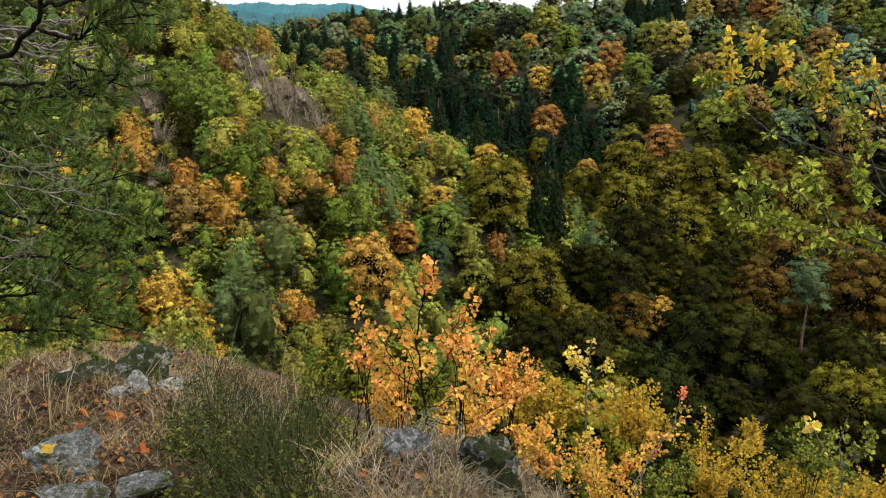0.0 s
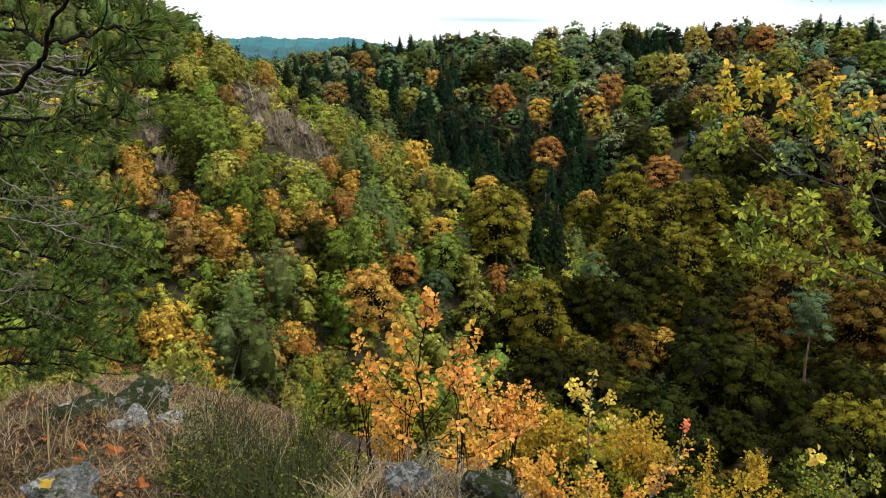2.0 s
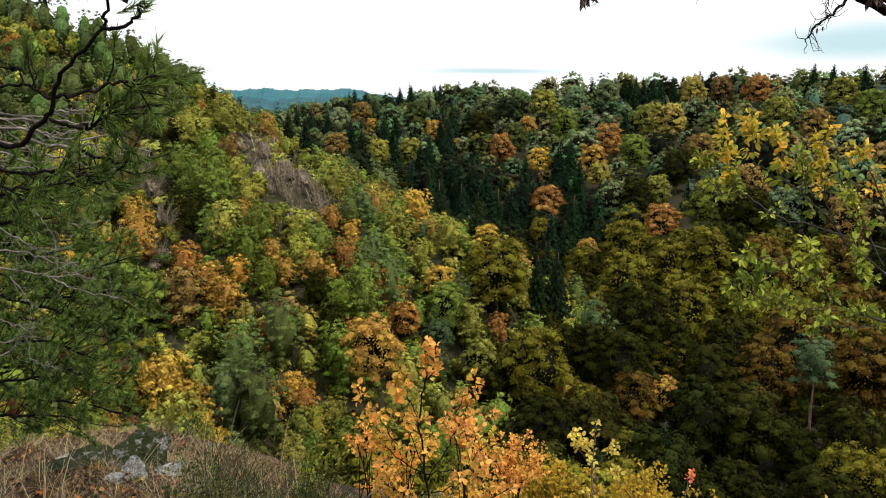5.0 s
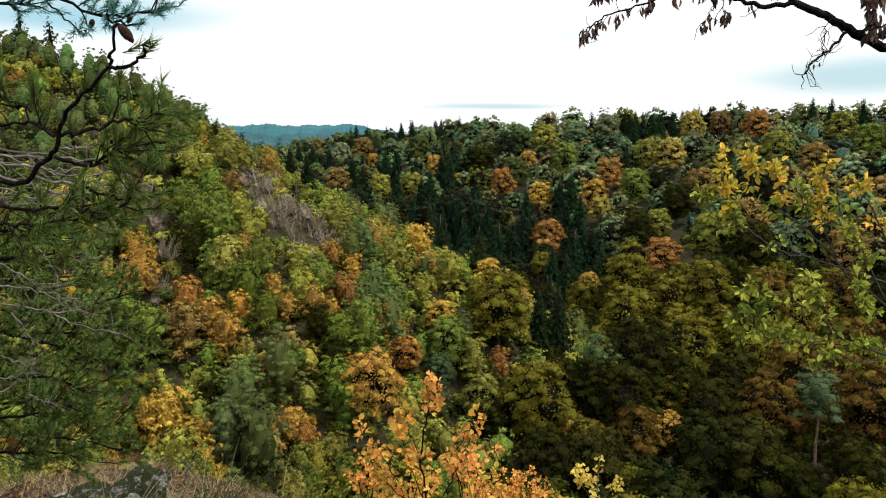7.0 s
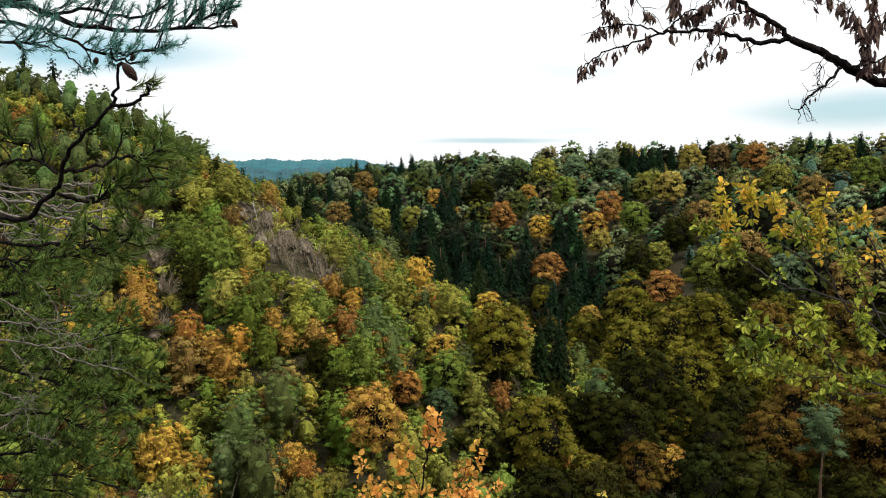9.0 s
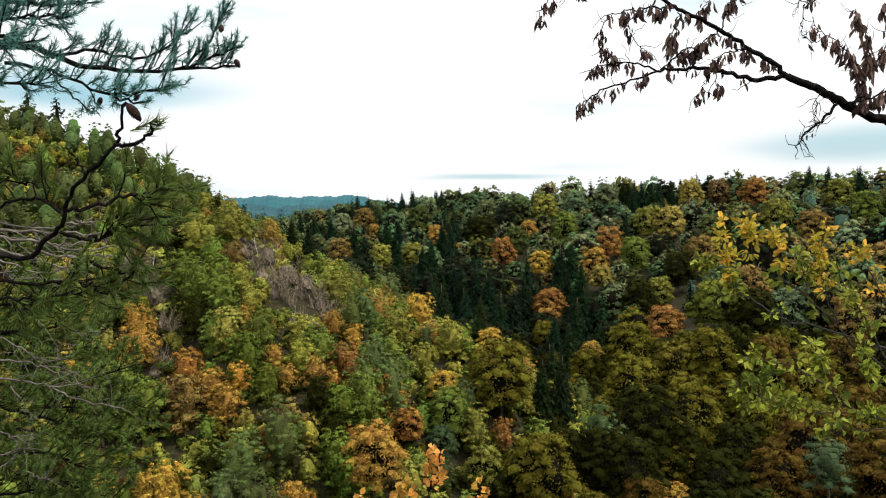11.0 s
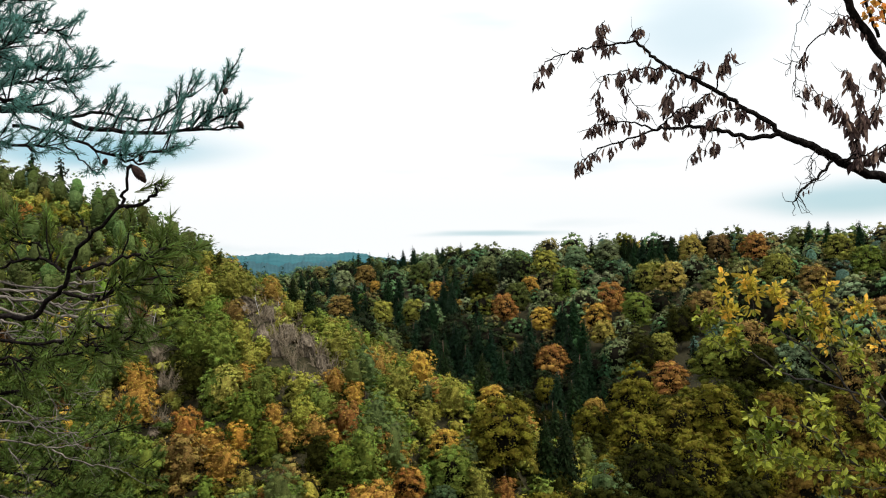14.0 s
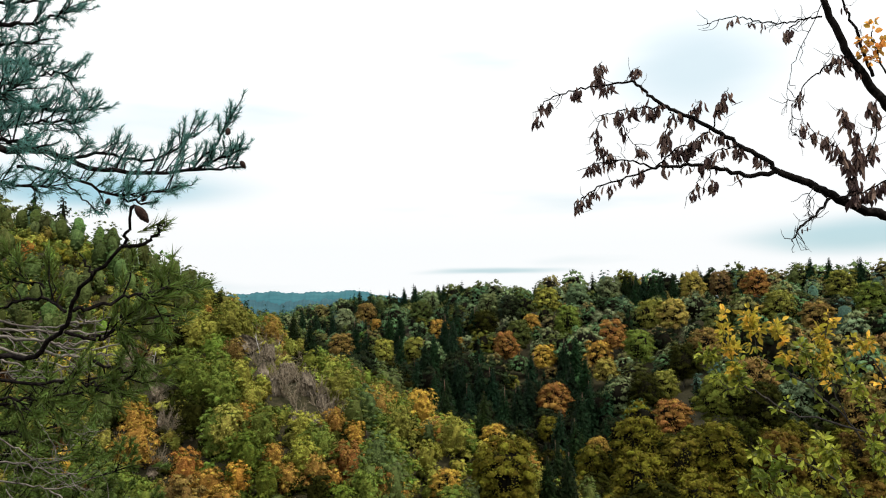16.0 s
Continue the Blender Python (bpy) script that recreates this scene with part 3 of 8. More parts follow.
for x, y, s in ((38.4, 341.1, 1.07), (7.6, 149.1, 0.56), (-0.8, 130.1, 0.61),):
    listed('broad', x, y, s, 'yellow')
for x, y, s in ((30.6, 261.6, 0.91), (46.2, 209.1, 1.38), (59.8, 189.4, 1.34), (41.0, 183.9, 1.49), (48.9, 167.1, 1.52), (13.0, 115.2, 1.17), (8.6, 133.3, 1.16), (36.2, 215.5, 0.99),):
    listed('broad', x, y, s, 'moss')
for x, y, s in ((74.5, 328.8, 1.40), (0.3, 125.0, 0.76), (171.2, 340.9, 1.40), (52.7, 373.5, 1.40),):
    listed('broad', x, y, s, 'green')
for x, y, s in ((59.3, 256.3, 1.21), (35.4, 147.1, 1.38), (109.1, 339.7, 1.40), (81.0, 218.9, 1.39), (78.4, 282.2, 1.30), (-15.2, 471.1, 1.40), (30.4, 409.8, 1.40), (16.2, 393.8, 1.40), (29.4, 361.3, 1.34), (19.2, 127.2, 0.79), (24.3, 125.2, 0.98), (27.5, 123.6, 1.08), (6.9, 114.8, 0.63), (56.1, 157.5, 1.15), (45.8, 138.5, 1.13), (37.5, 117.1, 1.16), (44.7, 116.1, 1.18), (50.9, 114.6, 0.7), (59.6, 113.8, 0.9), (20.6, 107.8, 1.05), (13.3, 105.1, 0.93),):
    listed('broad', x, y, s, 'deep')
for x, y, s in ((-4.0, 136.4, 1.03), (-47.3, 155.9, 1.47), (-51.7, 177.6, 1.02), (-32.7, 97.2, 1.42), (0.3, 141.4, 1.39), (-35.1, 141.0, 1.18), (-32.1, 135.7, 1.13), (-33.9, 127.5, 1.51), (-21.9, 123.3, 1.24), (-23.0, 130.3, 1.08),):
    listed('small', x, y, s, 'lime')
for x, y, s in ((-6.2, 181.6, 1.80), (-35.3, 101.8, 1.39), (-38.4, 102.5, 1.04),):
    listed('small', x, y, s, 'yellow')
for x, y, s in ((-5.9, 119.9, 0.51),):
    listed('broad', x, y, s, 'orange')
for x, y, s in ((3.8, 125.1, 1.47), (-42.5, 161.9, 1.62), (-40.7, 165.4, 1.38), (-19.7, 150.2, 1.53), (-8.5, 142.4, 1.45),):
    listed('small', x, y, s, 'olive')
for x, y, s in ((8.5, 128.5, 0.95), (-25.0, 112.2, 0.62), (-15.3, 126.1, 1.30),):
    listed('small', x, y, s, 'rust')
for x, y, s in ((65.5, 146.0, 1.65), (55.4, 137.9, 1.15), (28.1, 118.9, 0.86), (70.7, 131.8, 1.38),):
    listed('broad', x, y, s, 'tawny')
for x, y, s in ((94.4, 447.1, 1.22), (96.3, 442.6, 1.12), (98.8, 440.5, 1.21), (115.4, 429.8, 1.10), (117.0, 418.4, 1.16), (123.8, 423.2, 1.18), (127.6, 422.6, 1.09), (96.9, 415.8, 1.32), (100.2, 408.9, 1.38), (104.9, 412.8, 1.31), (91.1, 407.9, 1.29), (177.5, 410.2, 1.40), (182.8, 401.3, 1.40), (192.3, 390.1, 1.40), (-30.9, 576.6, 1.40), (-21.6, 537.1, 1.40), (-6.9, 555.4, 1.40), (-3.2, 543.5, 1.40), (1.7, 372.8, 1.40), (-2.2, 384.9, 1.40), (-30.9, 425.9, 1.40), (-24.5, 413.2, 1.40), (11.0, 393.9, 1.40), (-49.0, 434.6, 1.40), (-68.7, 492.7, 1.40), (-85.0, 533.9, 1.40), (-99.5, 566.0, 1.40), (-39.2, 210.1, 0.79), (-30.1, 180.7, 0.72), (-40.0, 401.5, 1.40),):
    listed('spruce', x, y, s, 'spruce')
for x, y, s in ((-21.5, 362.7, 1.40), (-10.2, 349.5, 1.40), (-6.8, 358.3, 1.40), (10.8, 305.7, 1.40), (15.2, 301.3, 1.40), (2.6, 317.2, 1.40), (-5.8, 304.6, 1.40), (-1.0, 199.1, 1.03), (6.4, 288.5, 1.40), (6.0, 153.0, 0.80), (17.9, 283.7, 1.40), (22.9, 285.5, 1.40), (27.3, 291.5, 1.40), (29.9, 310.2, 1.40), (43.5, 319.2, 1.40), (48.5, 323.7, 1.40), (38.6, 251.0, 1.32), (31.3, 242.8, 1.17), (42.6, 257.4, 1.35), (43.0, 298.2, 1.40), (49.0, 304.0, 1.40), (32.9, 224.0, 1.33), (27.5, 216.9, 1.15), (19.6, 142.3, 0.91), (15.8, 138.8, 0.83), (-12.9, 327.2, 1.40),):
    listed('spruce', x, y, s, 'spruce')
for x, y, s in ((170.6, 413.6, 1.40), (188.2, 401.0, 1.40), (52.7, 480.1, 1.40), (-46.4, 566.1, 1.40), (-22.3, 108.0, 1.01), (-26.3, 103.0, 1.04), (-23.2, 96.4, 1.23), (-27.0, 97.9, 1.01), (-47.2, 112.0, 1.16), (-8.2, 122.1, 1.02), (-12.3, 120.3, 0.87), (-14.0, 139.2, 0.82), (-15.6, 136.4, 0.74), (-11.1, 126.5, 0.84),):
    listed('pine', x, y, s, 'pine')
for x, y, s in ((13.3, 400.4, 1.24),):
    listed('spruce', x, y, s, 'blue')
for x, y, s in ((-51.1, 135.8, 1.23), (-48.1, 129.5, 1.49), (-50.4, 130.0, 1.14), (-34.6, 119.2, 1.07), (-31.7, 115.8, 1.20), (-26.0, 123.5, 0.91), (-32.3, 132.8, 0.89), (-39.7, 186.6, 1.36), (-22.8, 109.5, 0.76), (-31.5, 99.2, 1.25), (-29.1, 98.2, 1.07), (-15.4, 135.2, 0.85), (-18.8, 135.6, 0.94), (-14.5, 166.4, 1.41), (-10.8, 121.7, 1.42), (-8.3, 122.6, 1.23), (-23.7, 120.9, 0.90), (-20.1, 122.2, 1.02), (-30.6, 120.0, 1.02), (-20.2, 103.8, 1.09), (-13.4, 113.9, 0.85),):
    listed('small', x, y, s, 'gold')
for x, y, s in ((-38.7, 122.1, 1.18), (-18.3, 103.7, 0.91),):
    listed('small', x, y, s, 'orange')
for x, y, s in ((-37.4, 114.8, 1.68), (-39.1, 151.7, 1.01),):
    listed('small', x, y, s, 'brown')
for x, y, s in ((-42.4, 112.9, 1.80), (-47.4, 117.9, 1.68), (-12.1, 117.9, 1.77), (-39.5, 143.1, 1.44), (-41.5, 139.7, 1.42), (-46.2, 146.3, 1.49), (-36.4, 134.7, 1.59), (-28.5, 126.8, 1.49), (-30.1, 122.2, 1.45), (-20.0, 127.4, 1.27), (-26.2, 118.8, 1.21), (-35.9, 128.5, 1.31), (-15.3, 110.3, 1.32), (-15.1, 115.9, 1.36), (-13.4, 107.2, 1.47),):
    listed('small', x, y, s, 'green')
for x, y, s in ((-18.5, 116.8, 1.18), (-40.3, 131.6, 1.35), (-15.6, 113.1, 1.15),):
    listed('small', x, y, s, 'deep')
for x, y, s in ((58.5, 126.2, 1.51),):
    listed('lone', x, y, s, 'blue')
for x, y, s in ((-1.0, 119.9, 0.52),):
    listed('broad', x, y, s, 'blue')

for i, (kind, x, y, s, tint) in enumerate(LISTED):
    if tint == "deep" and i % 3 == 0 and x * x + y * y > 155 ** 2:
        tint = "moss"
    plant(kind, x, y, s, tint, 2.4 * i, 1.0)


# ---- bare rock and dead scrub on the crag: x, y, width, height ----
CRAG_STONES = ((-55.3, 148.8, 8.8, 7.6), (-51.4, 144.0, 6.1, 7.3), (-48.0, 138.2, 3.5, 4.7), (-38.3, 158.8, 7.8, 6.5), (-34.6, 159.0, 5.2, 7.8), (-29.2, 150.5, 6.1, 8.5), (-33.6, 147.4, 4.8, 6.0), (-25.1, 146.6, 7.1, 7.1), (-22.4, 145.5, 4.7, 5.9), (-25.5, 137.2, 4.5, 7.8), (-19.9, 142.1, 3.4, 4.6), (-49.8, 130.9, 6.7, 4.5), (-57.3, 145.7, 5.0, 6.2), (-29.9, 143.3, 4.7, 7.0), (-22.9, 138.9, 5.6, 4.5), (-45.3, 127.0, 3.3, 3.3))
DEAD_SHRUBS = ((-44.0, 173.6, 0.94), (-44.6, 185.8, 0.96), (-42.9, 189.7, 1.25), (-41.1, 192.9, 0.85), (-37.0, 179.8, 1.13), (-34.7, 157.1, 1.2), (-37.1, 158.5, 0.9), (-33.4, 167.1, 0.83), (-28.6, 153.0, 0.95), (-31.0, 175.7, 1.16), (-25.4, 152.2, 1.11), (-23.4, 153.1, 0.88), (-22.2, 151.0, 1.04), (-20.6, 147.0, 1.17), (-23.2, 144.6, 1.03), (-25.4, 145.4, 1.15), (-28.7, 147.3, 1.33), (-30.5, 149.2, 1.18), (-31.8, 148.0, 1.02), (-39.6, 160.1, 0.9), (-57.5, 152.0, 0.99), (-55.5, 151.9, 1.08), (-52.3, 148.4, 1.29), (-57.4, 148.9, 1.23), (-50.2, 145.0, 0.97), (-47.0, 138.3, 1.31), (-42.7, 134.9, 1.06), (-40.8, 131.7, 1.18), (-53.4, 134.7, 0.86), (-48.1, 132.6, 0.86), (-22.5, 170.8, 0.91), (-18.2, 143.8, 1.29), (-24.8, 135.7, 1.17), (-28.4, 142.9, 1.27), (-40.6, 171.2, 1.15), (-39.3, 176.0, 1.02), (-33.9, 161.1, 1.08), (-28.5, 149.2, 1.13), (-26.7, 148.1, 1.27), (-25.3, 148.5, 1.04), (-23.2, 147.6, 1.29), (-21.1, 142.8, 1.14), (-26.7, 142.1, 1.26), (-24.8, 138.7, 1.07), (-35.5, 153.5, 1.18), (-33.1, 151.9, 0.99), (-55.6, 149.3, 1.09), (-52.7, 146.8, 0.92), (-54.4, 147.3, 0.86), (-50.0, 143.1, 0.82), (-45.2, 135.5, 1.19), (-43.2, 133.5, 1.05), (-44.8, 128.2, 1.29), (-48.2, 130.0, 1.26), (-51.3, 132.6, 1.01))
SNAGS = ((-35.7, 158.0, 3.9), (-55.1, 148.3, 3.1), (-53.5, 150.9, 2.8), (-41.5, 160.8, 2.4), (-35.9, 176.8, 2.6), (-24.0, 168.3, 1.4), (-45.9, 147.8, 1.8), (-31.0, 183.1, 2.5))
for x, y, w, h in CRAG_STONES:
    TAKEN.append((x, y, w * 0.36))
    TAKEN.append((x * (1 - w * 0.5 / math.hypot(x, y)), y * (1 - w * 0.5 / math.hypot(x, y)), w * 0.36))
for x, y, s in DEAD_SHRUBS:
    TAKEN.append((x, y, 1.15 * s))

# ---- woods that fill the slopes ----
def zone(x, y):
    r = math.hypot(x, y)
    if r < 62:
        return "near"
    crag = float(fall(np.array(x), np.array(y), *RIDGES["crag"]))
    if r < 250 and crag > FLOOR + 8 and x < 26 and y < 235 and crag > float(fall(np.array(x), np.array(y), *RIDGES["far_side"])):
        return "heights" if x < -52 and crag > -14 else "crag"
    az = math.degrees(math.atan2(x, y))
    if (r < 118 and az < -2) or (r < 150 and az < 3):
        return "crag"
    if r < 235:
        return "hollow" if az > 14 and r < 150 else "valley"
    return "ravine" if -14 < az < 11 and r < 345 - 4 * az else "shaded" if az < 3 + 0.02 * (r - 300) else "far"


SPACING = {"near": 3.0, "crag": 3.05, "heights": 4.0, "hollow": 10.5, "valley": 8.6, "ravine": 6.0, "shaded": 9.4, "far": 10.2}
MIX = {  # kind, tint, share
    "near": (("bush", "moss", 5), ("bush", "deep", 8), ("bush", "green", 3), ("bush", "gold", 1)),
    "crag": (("small", "green", 8), ("small", "olive", 7), ("small", "lime", 4), ("small", "gold", 1), ("small", "deep", 2), ("pine", "pine", 1), ("small", "brown", 1)),
    "heights": (("pine", "pine", 12), ("small", "green", 3), ("small", "olive", 4), ("small", "lime", 2), ("small", "gold", 1)),
    # hollow, ravine and valley lean on the darkened tints in place of shade
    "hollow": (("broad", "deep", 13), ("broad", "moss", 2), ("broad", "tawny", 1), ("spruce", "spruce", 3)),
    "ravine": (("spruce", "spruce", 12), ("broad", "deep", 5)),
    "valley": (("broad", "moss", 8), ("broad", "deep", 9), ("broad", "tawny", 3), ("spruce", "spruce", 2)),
    "shaded": (("spruce", "spruce", 7), ("broad", "deep", 3), ("broad", "moss", 5), ("broad", "green", 4), ("broad", "olive", 2), ("broad", "brown", 1), ("pine", "pine", 1)),
    "far": (("broad", "green", 7), ("broad", "deep", 3), ("broad", "moss", 5), ("broad", "olive", 6), ("broad", "brown", 4), ("broad", "rust", 1), ("broad", "gold", 1), ("spruce", "spruce", 4), ("pine", "pine", 2)),
}
FAR_LOW = {
    "broad": [boughed_crown(110 + i, 26, 430, 0.76, 4.9, 3.0, 11.8, bough=(0.22, 0.38), peak=0.3, dark=True) for i in range(6)],
    "small": [boughed_crown(120 + i, 22, 380, 0.33, 2.15, 0.5, 5.3, bough=(0.18, 0.36), ragged=0.34, peak=0.3, heart=0.52) for i in range(5)],
    "pine": [boughed_crown(130 + i, 22, 420, 0.36, 2.9, 1.4, 11.5, bough=(0.18, 0.36), slim=0.36, heart=0.52, ragged=0.32) for i in range(3)],
    "under": [lobed_crown(160 + i, 5, 70, 0.55, 1.7, -0.5, 1.7, lobe=(0.4, 0.6)) for i in range(2)],
    "bush": [lobed_crown(170 + i, 12, 1300, 0.2, 1.35, 0.0, 2.6, lobe=(0.28, 0.45), core=0.5, flat=0.7, dark=True) for i in range(2)],
    "spruce": [spruce_crown(150 + i, 17, 13, 3.3, 0.8, 13.5, 1.2) for i in range(2)],
}


RAY_R = np.arange(40.0, 780.0, 4.0)
RAY_A = np.radians(np.arange(-36.0, 36.1, 0.5))
LAND_RISE = np.maximum.accumulate((height(RAY_R[None] * np.sin(RAY_A)[:, None], RAY_R[None] * np.cos(RAY_A)[:, None]) + np.where(RAY_R < 240, 2.0, 6.0)) / RAY_R[None], axis=1)


def faces_lookout(x, y, top):
    """False for trees hidden from the camera behind a brow of the land."""
    r = math.hypot(x, y)
    i = int(round((math.degrees(math.atan2(x, y)) + 36) / 0.5))
    j = min(len(RAY_R) - 1, max(0, int((r - 14 - 40) / 4)))
    return r < 64 or (float(height(x, y)) + top) / r > LAND_RISE[i, j]


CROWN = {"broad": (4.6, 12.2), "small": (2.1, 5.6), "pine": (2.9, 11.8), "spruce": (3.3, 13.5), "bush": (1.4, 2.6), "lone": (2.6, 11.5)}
# azimuth, distance, half-width and rise of each listed tree, as seen from the camera
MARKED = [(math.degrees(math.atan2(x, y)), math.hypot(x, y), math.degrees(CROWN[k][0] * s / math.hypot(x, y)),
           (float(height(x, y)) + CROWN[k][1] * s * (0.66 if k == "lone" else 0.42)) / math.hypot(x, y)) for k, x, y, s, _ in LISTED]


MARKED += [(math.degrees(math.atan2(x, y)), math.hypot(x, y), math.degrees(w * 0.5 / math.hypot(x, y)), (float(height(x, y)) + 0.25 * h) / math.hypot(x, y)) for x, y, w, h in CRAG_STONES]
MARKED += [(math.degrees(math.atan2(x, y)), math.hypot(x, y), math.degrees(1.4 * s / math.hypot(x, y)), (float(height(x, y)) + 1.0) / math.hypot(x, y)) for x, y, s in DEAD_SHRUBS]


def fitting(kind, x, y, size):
    """Shrinks a filler tree so that listed trees behind it stay visible from the camera; 0 drops it."""
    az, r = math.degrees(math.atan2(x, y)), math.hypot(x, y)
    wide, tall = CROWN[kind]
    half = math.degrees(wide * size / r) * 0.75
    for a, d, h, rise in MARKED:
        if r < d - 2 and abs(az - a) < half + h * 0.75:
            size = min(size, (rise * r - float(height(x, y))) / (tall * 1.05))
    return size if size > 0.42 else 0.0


def woods():
    rng = np.random.default_rng(7)
    stuff = {k: [] for k in SPACING}
    made = {}
    for zone_name, step in SPACING.items():
        reach = {"near": 62, "crag": 260, "heights": 260, "valley": 240, "hollow": 160, "ravine": 420, "shaded": 760, "far": 760}[zone_name]
        shares = np.array([s for *_, s in MIX[zone_name]], float)
        g = np.arange(-reach, reach, step)
        for gy in np.arange(8, reach, step):
            for gx in g:
                x, y = gx + rng.uniform(-0.38, 0.38) * step, gy + rng.uniform(-0.38, 0.38) * step
                k = rng.choice(len(shares), p=shares / shares.sum())
                sz, turn, tall = rng.uniform(0.75, 1.25), rng.uniform(0, 6.28), rng.uniform(0.85, 1.15)
                az = math.degrees(math.atan2(x, y))
                if abs(az) > 33 or math.hypot(x, y) < (64 if az > -4 else 15) or zone(x, y) != zone_name:
                    continue
                if any((x - a) ** 2 + (y - b) ** 2 < c * c for a, b, c in TAKEN):
                    continue
                kind, tint, _ = MIX[zone_name][k]
                if not faces_lookout(x, y, {"broad": 17, "small": 6.5, "pine": 13, "spruce": 20, "bush": 3}[kind]):
                    continue
                sz *= {"near": 1.1, "heights": 0.68, "crag": 0.95, "ravine": 1.3, "shaded": 1.25, "far": 1.3}.get(zone_name, 1.1)
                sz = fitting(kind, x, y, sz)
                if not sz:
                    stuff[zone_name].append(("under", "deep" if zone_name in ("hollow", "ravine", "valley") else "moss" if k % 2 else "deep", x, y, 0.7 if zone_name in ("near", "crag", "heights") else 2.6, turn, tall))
                    continue
                n = made[kind] = made.get(kind, 0) + 1
                if zone_name not in ("far", "ravine", "shaded") and n <= {"small": 230, "bush": 60, "broad": 160}.get(kind, 60):
                    plant(kind, x, y, sz, tint, turn, tall)
                else:
                    stuff[zone_name].append((kind, tint, x, y, sz, turn, tall))
    return stuff


def joined(name, trees, label):
    """Trees past counting, in one mesh."""
    rng = np.random.default_rng(3)
    V, F, T, M, S, n = [], [], [], [], [], 0
    cache = {(k, i): (c.verts(), c.f, c.inner, c.soft) for k, cs in FAR_LOW.items() for i, c in enumerate(cs)}
    for j, (kind, tint, x, y, sz, turn, tall) in enumerate(trees):
        v, f, inner, soft = cache[(kind, j % len(FAR_LOW[kind]))]
        c, s = math.cos(turn), math.sin(turn)
        V.append(np.stack([(v[:, 0] * c - v[:, 1] * s) * sz + x, (v[:, 0] * s + v[:, 1] * c) * sz + y, v[:, 2] * sz * tall + spot(x, y, 0.4)], 1))
        F += [[i + n for i in face] for face in f]
        t = np.array(TINTS[tint]) * rng.uniform(0.75, 1.3) * rng.uniform(0.9, 1.1, 3)
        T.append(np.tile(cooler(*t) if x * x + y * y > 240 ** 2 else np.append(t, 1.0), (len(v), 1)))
        if soft is None:
            soft = unit(v * (1, 1, 0) + (0, 0, 1.0))
        S.append(np.stack([soft[:, 0] * c - soft[:, 1] * s, soft[:, 0] * s + soft[:, 1] * c, soft[:, 2]], 1))
        M += [1] * inner + [0] * (len(f) - inner)
        n += len(v)
    me = mesh_from(name, np.concatenate(V).tolist(), F, FAR_LEAF)
    me.materials.append(CROWN_SHADE)
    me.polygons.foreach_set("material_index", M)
    me.shade_smooth()
    me.normals_split_custom_set_from_vertices(np.concatenate(S).tolist())
    at = me.color_attributes.new("leaf_tint", "FLOAT_COLOR", "POINT")
    at.data.foreach_set("color", np.concatenate(T).astype(np.float32).ravel())
    return tagged(new(name, me), label, "trees", kind="stuff")


def undergrowth():
    """Low bushes that hide the soil of the steep slopes."""
    rng = np.random.default_rng(11)
    out = []
    for gy in np.arange(14, 215, 3.3):
        for gx in np.arange(-118, 92, 3.3):
            x, y = gx + rng.uniform(-1.2, 1.2), gy + rng.uniform(-1.2, 1.2)
            t, sz = rng.choice(["green", "olive", "moss", "lime", "deep"]), rng.uniform(0.7, 1.3)
            if abs(math.degrees(math.atan2(x, y))) < 32 and math.hypot(x, y) > 45 and all((x - a) ** 2 + (y - b) ** 2 > 5 for a, b, *_ in DEAD_SHRUBS) and zone(x, y) in ("crag", "heights", "near", "valley", "hollow") and faces_lookout(x, y, 2.5):
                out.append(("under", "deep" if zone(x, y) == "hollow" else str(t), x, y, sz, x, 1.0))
    return out


rest = woods()
joined("undergrowth", undergrowth(), "low green undergrowth covering the steep slopes")
for zone_name, (name, label) in {"crag": ("crag_woods", "small green and yellow trees covering a rocky hillside"), "valley": ("valley_woods", "mixed autumn trees crowded on the valley floor"),
                                 "far": ("far_woods", "distant mixed autumn forest covering the opposite slope"), "heights": ("upper_woods", "grey-green pines along the upper hillside"), "shaded": ("shaded_woods", "dark mixed forest on the far valley side"), "hollow": ("hollow_woods", "dark trees in the shaded hollow"),
                                 "ravine": ("ravine_spruces", "dark spruces crowded in the ravine"), "near": ("near_scrub", "low scrub on the slope below the lookout")}.items():
    if rest[zone_name]:
        joined(name, rest[zone_name], label)

# ---- builders for what grows and lies close to the lookout ----
def part(name, cloud, mat, parent, label="", smooth=False):
    ob = new(name, cloud.mesh(name, mat, smooth))
    ob.parent = parent
    if label:
        ob["label"] = label
    return ob


def blades(p, along, nrm, length, width, fold=0.18):
    """Leaves with a folded midrib: six corners, two faces each."""
    n = len(p)
    along = unit(along)
    nrm = unit(nrm - along * (nrm * along).sum(1, keepdims=True) + 1e-6)
    side = np.cross(nrm, along)
    ln, wd = (np.broadcast_to(np.asarray(s, float), (n,))[:, None] for s in (length, width))
    lift = nrm * wd * fold
    v = np.stack([p, p + along * ln * 0.32 + side * wd * 0.46 + lift, p + along * ln * 0.68 + side * wd * 0.4 + lift, p + along * ln - nrm * ln * 0.1,
                  p + along * ln * 0.68 - side * wd * 0.4 + lift, p + along * ln * 0.32 - side * wd * 0.46 + lift], 1).reshape(-1, 3)
    k = 6 * np.arange(n)[:, None]
    f = np.concatenate([k + [0, 1, 2, 3], k + [0, 3, 4, 5]])
    return v, f


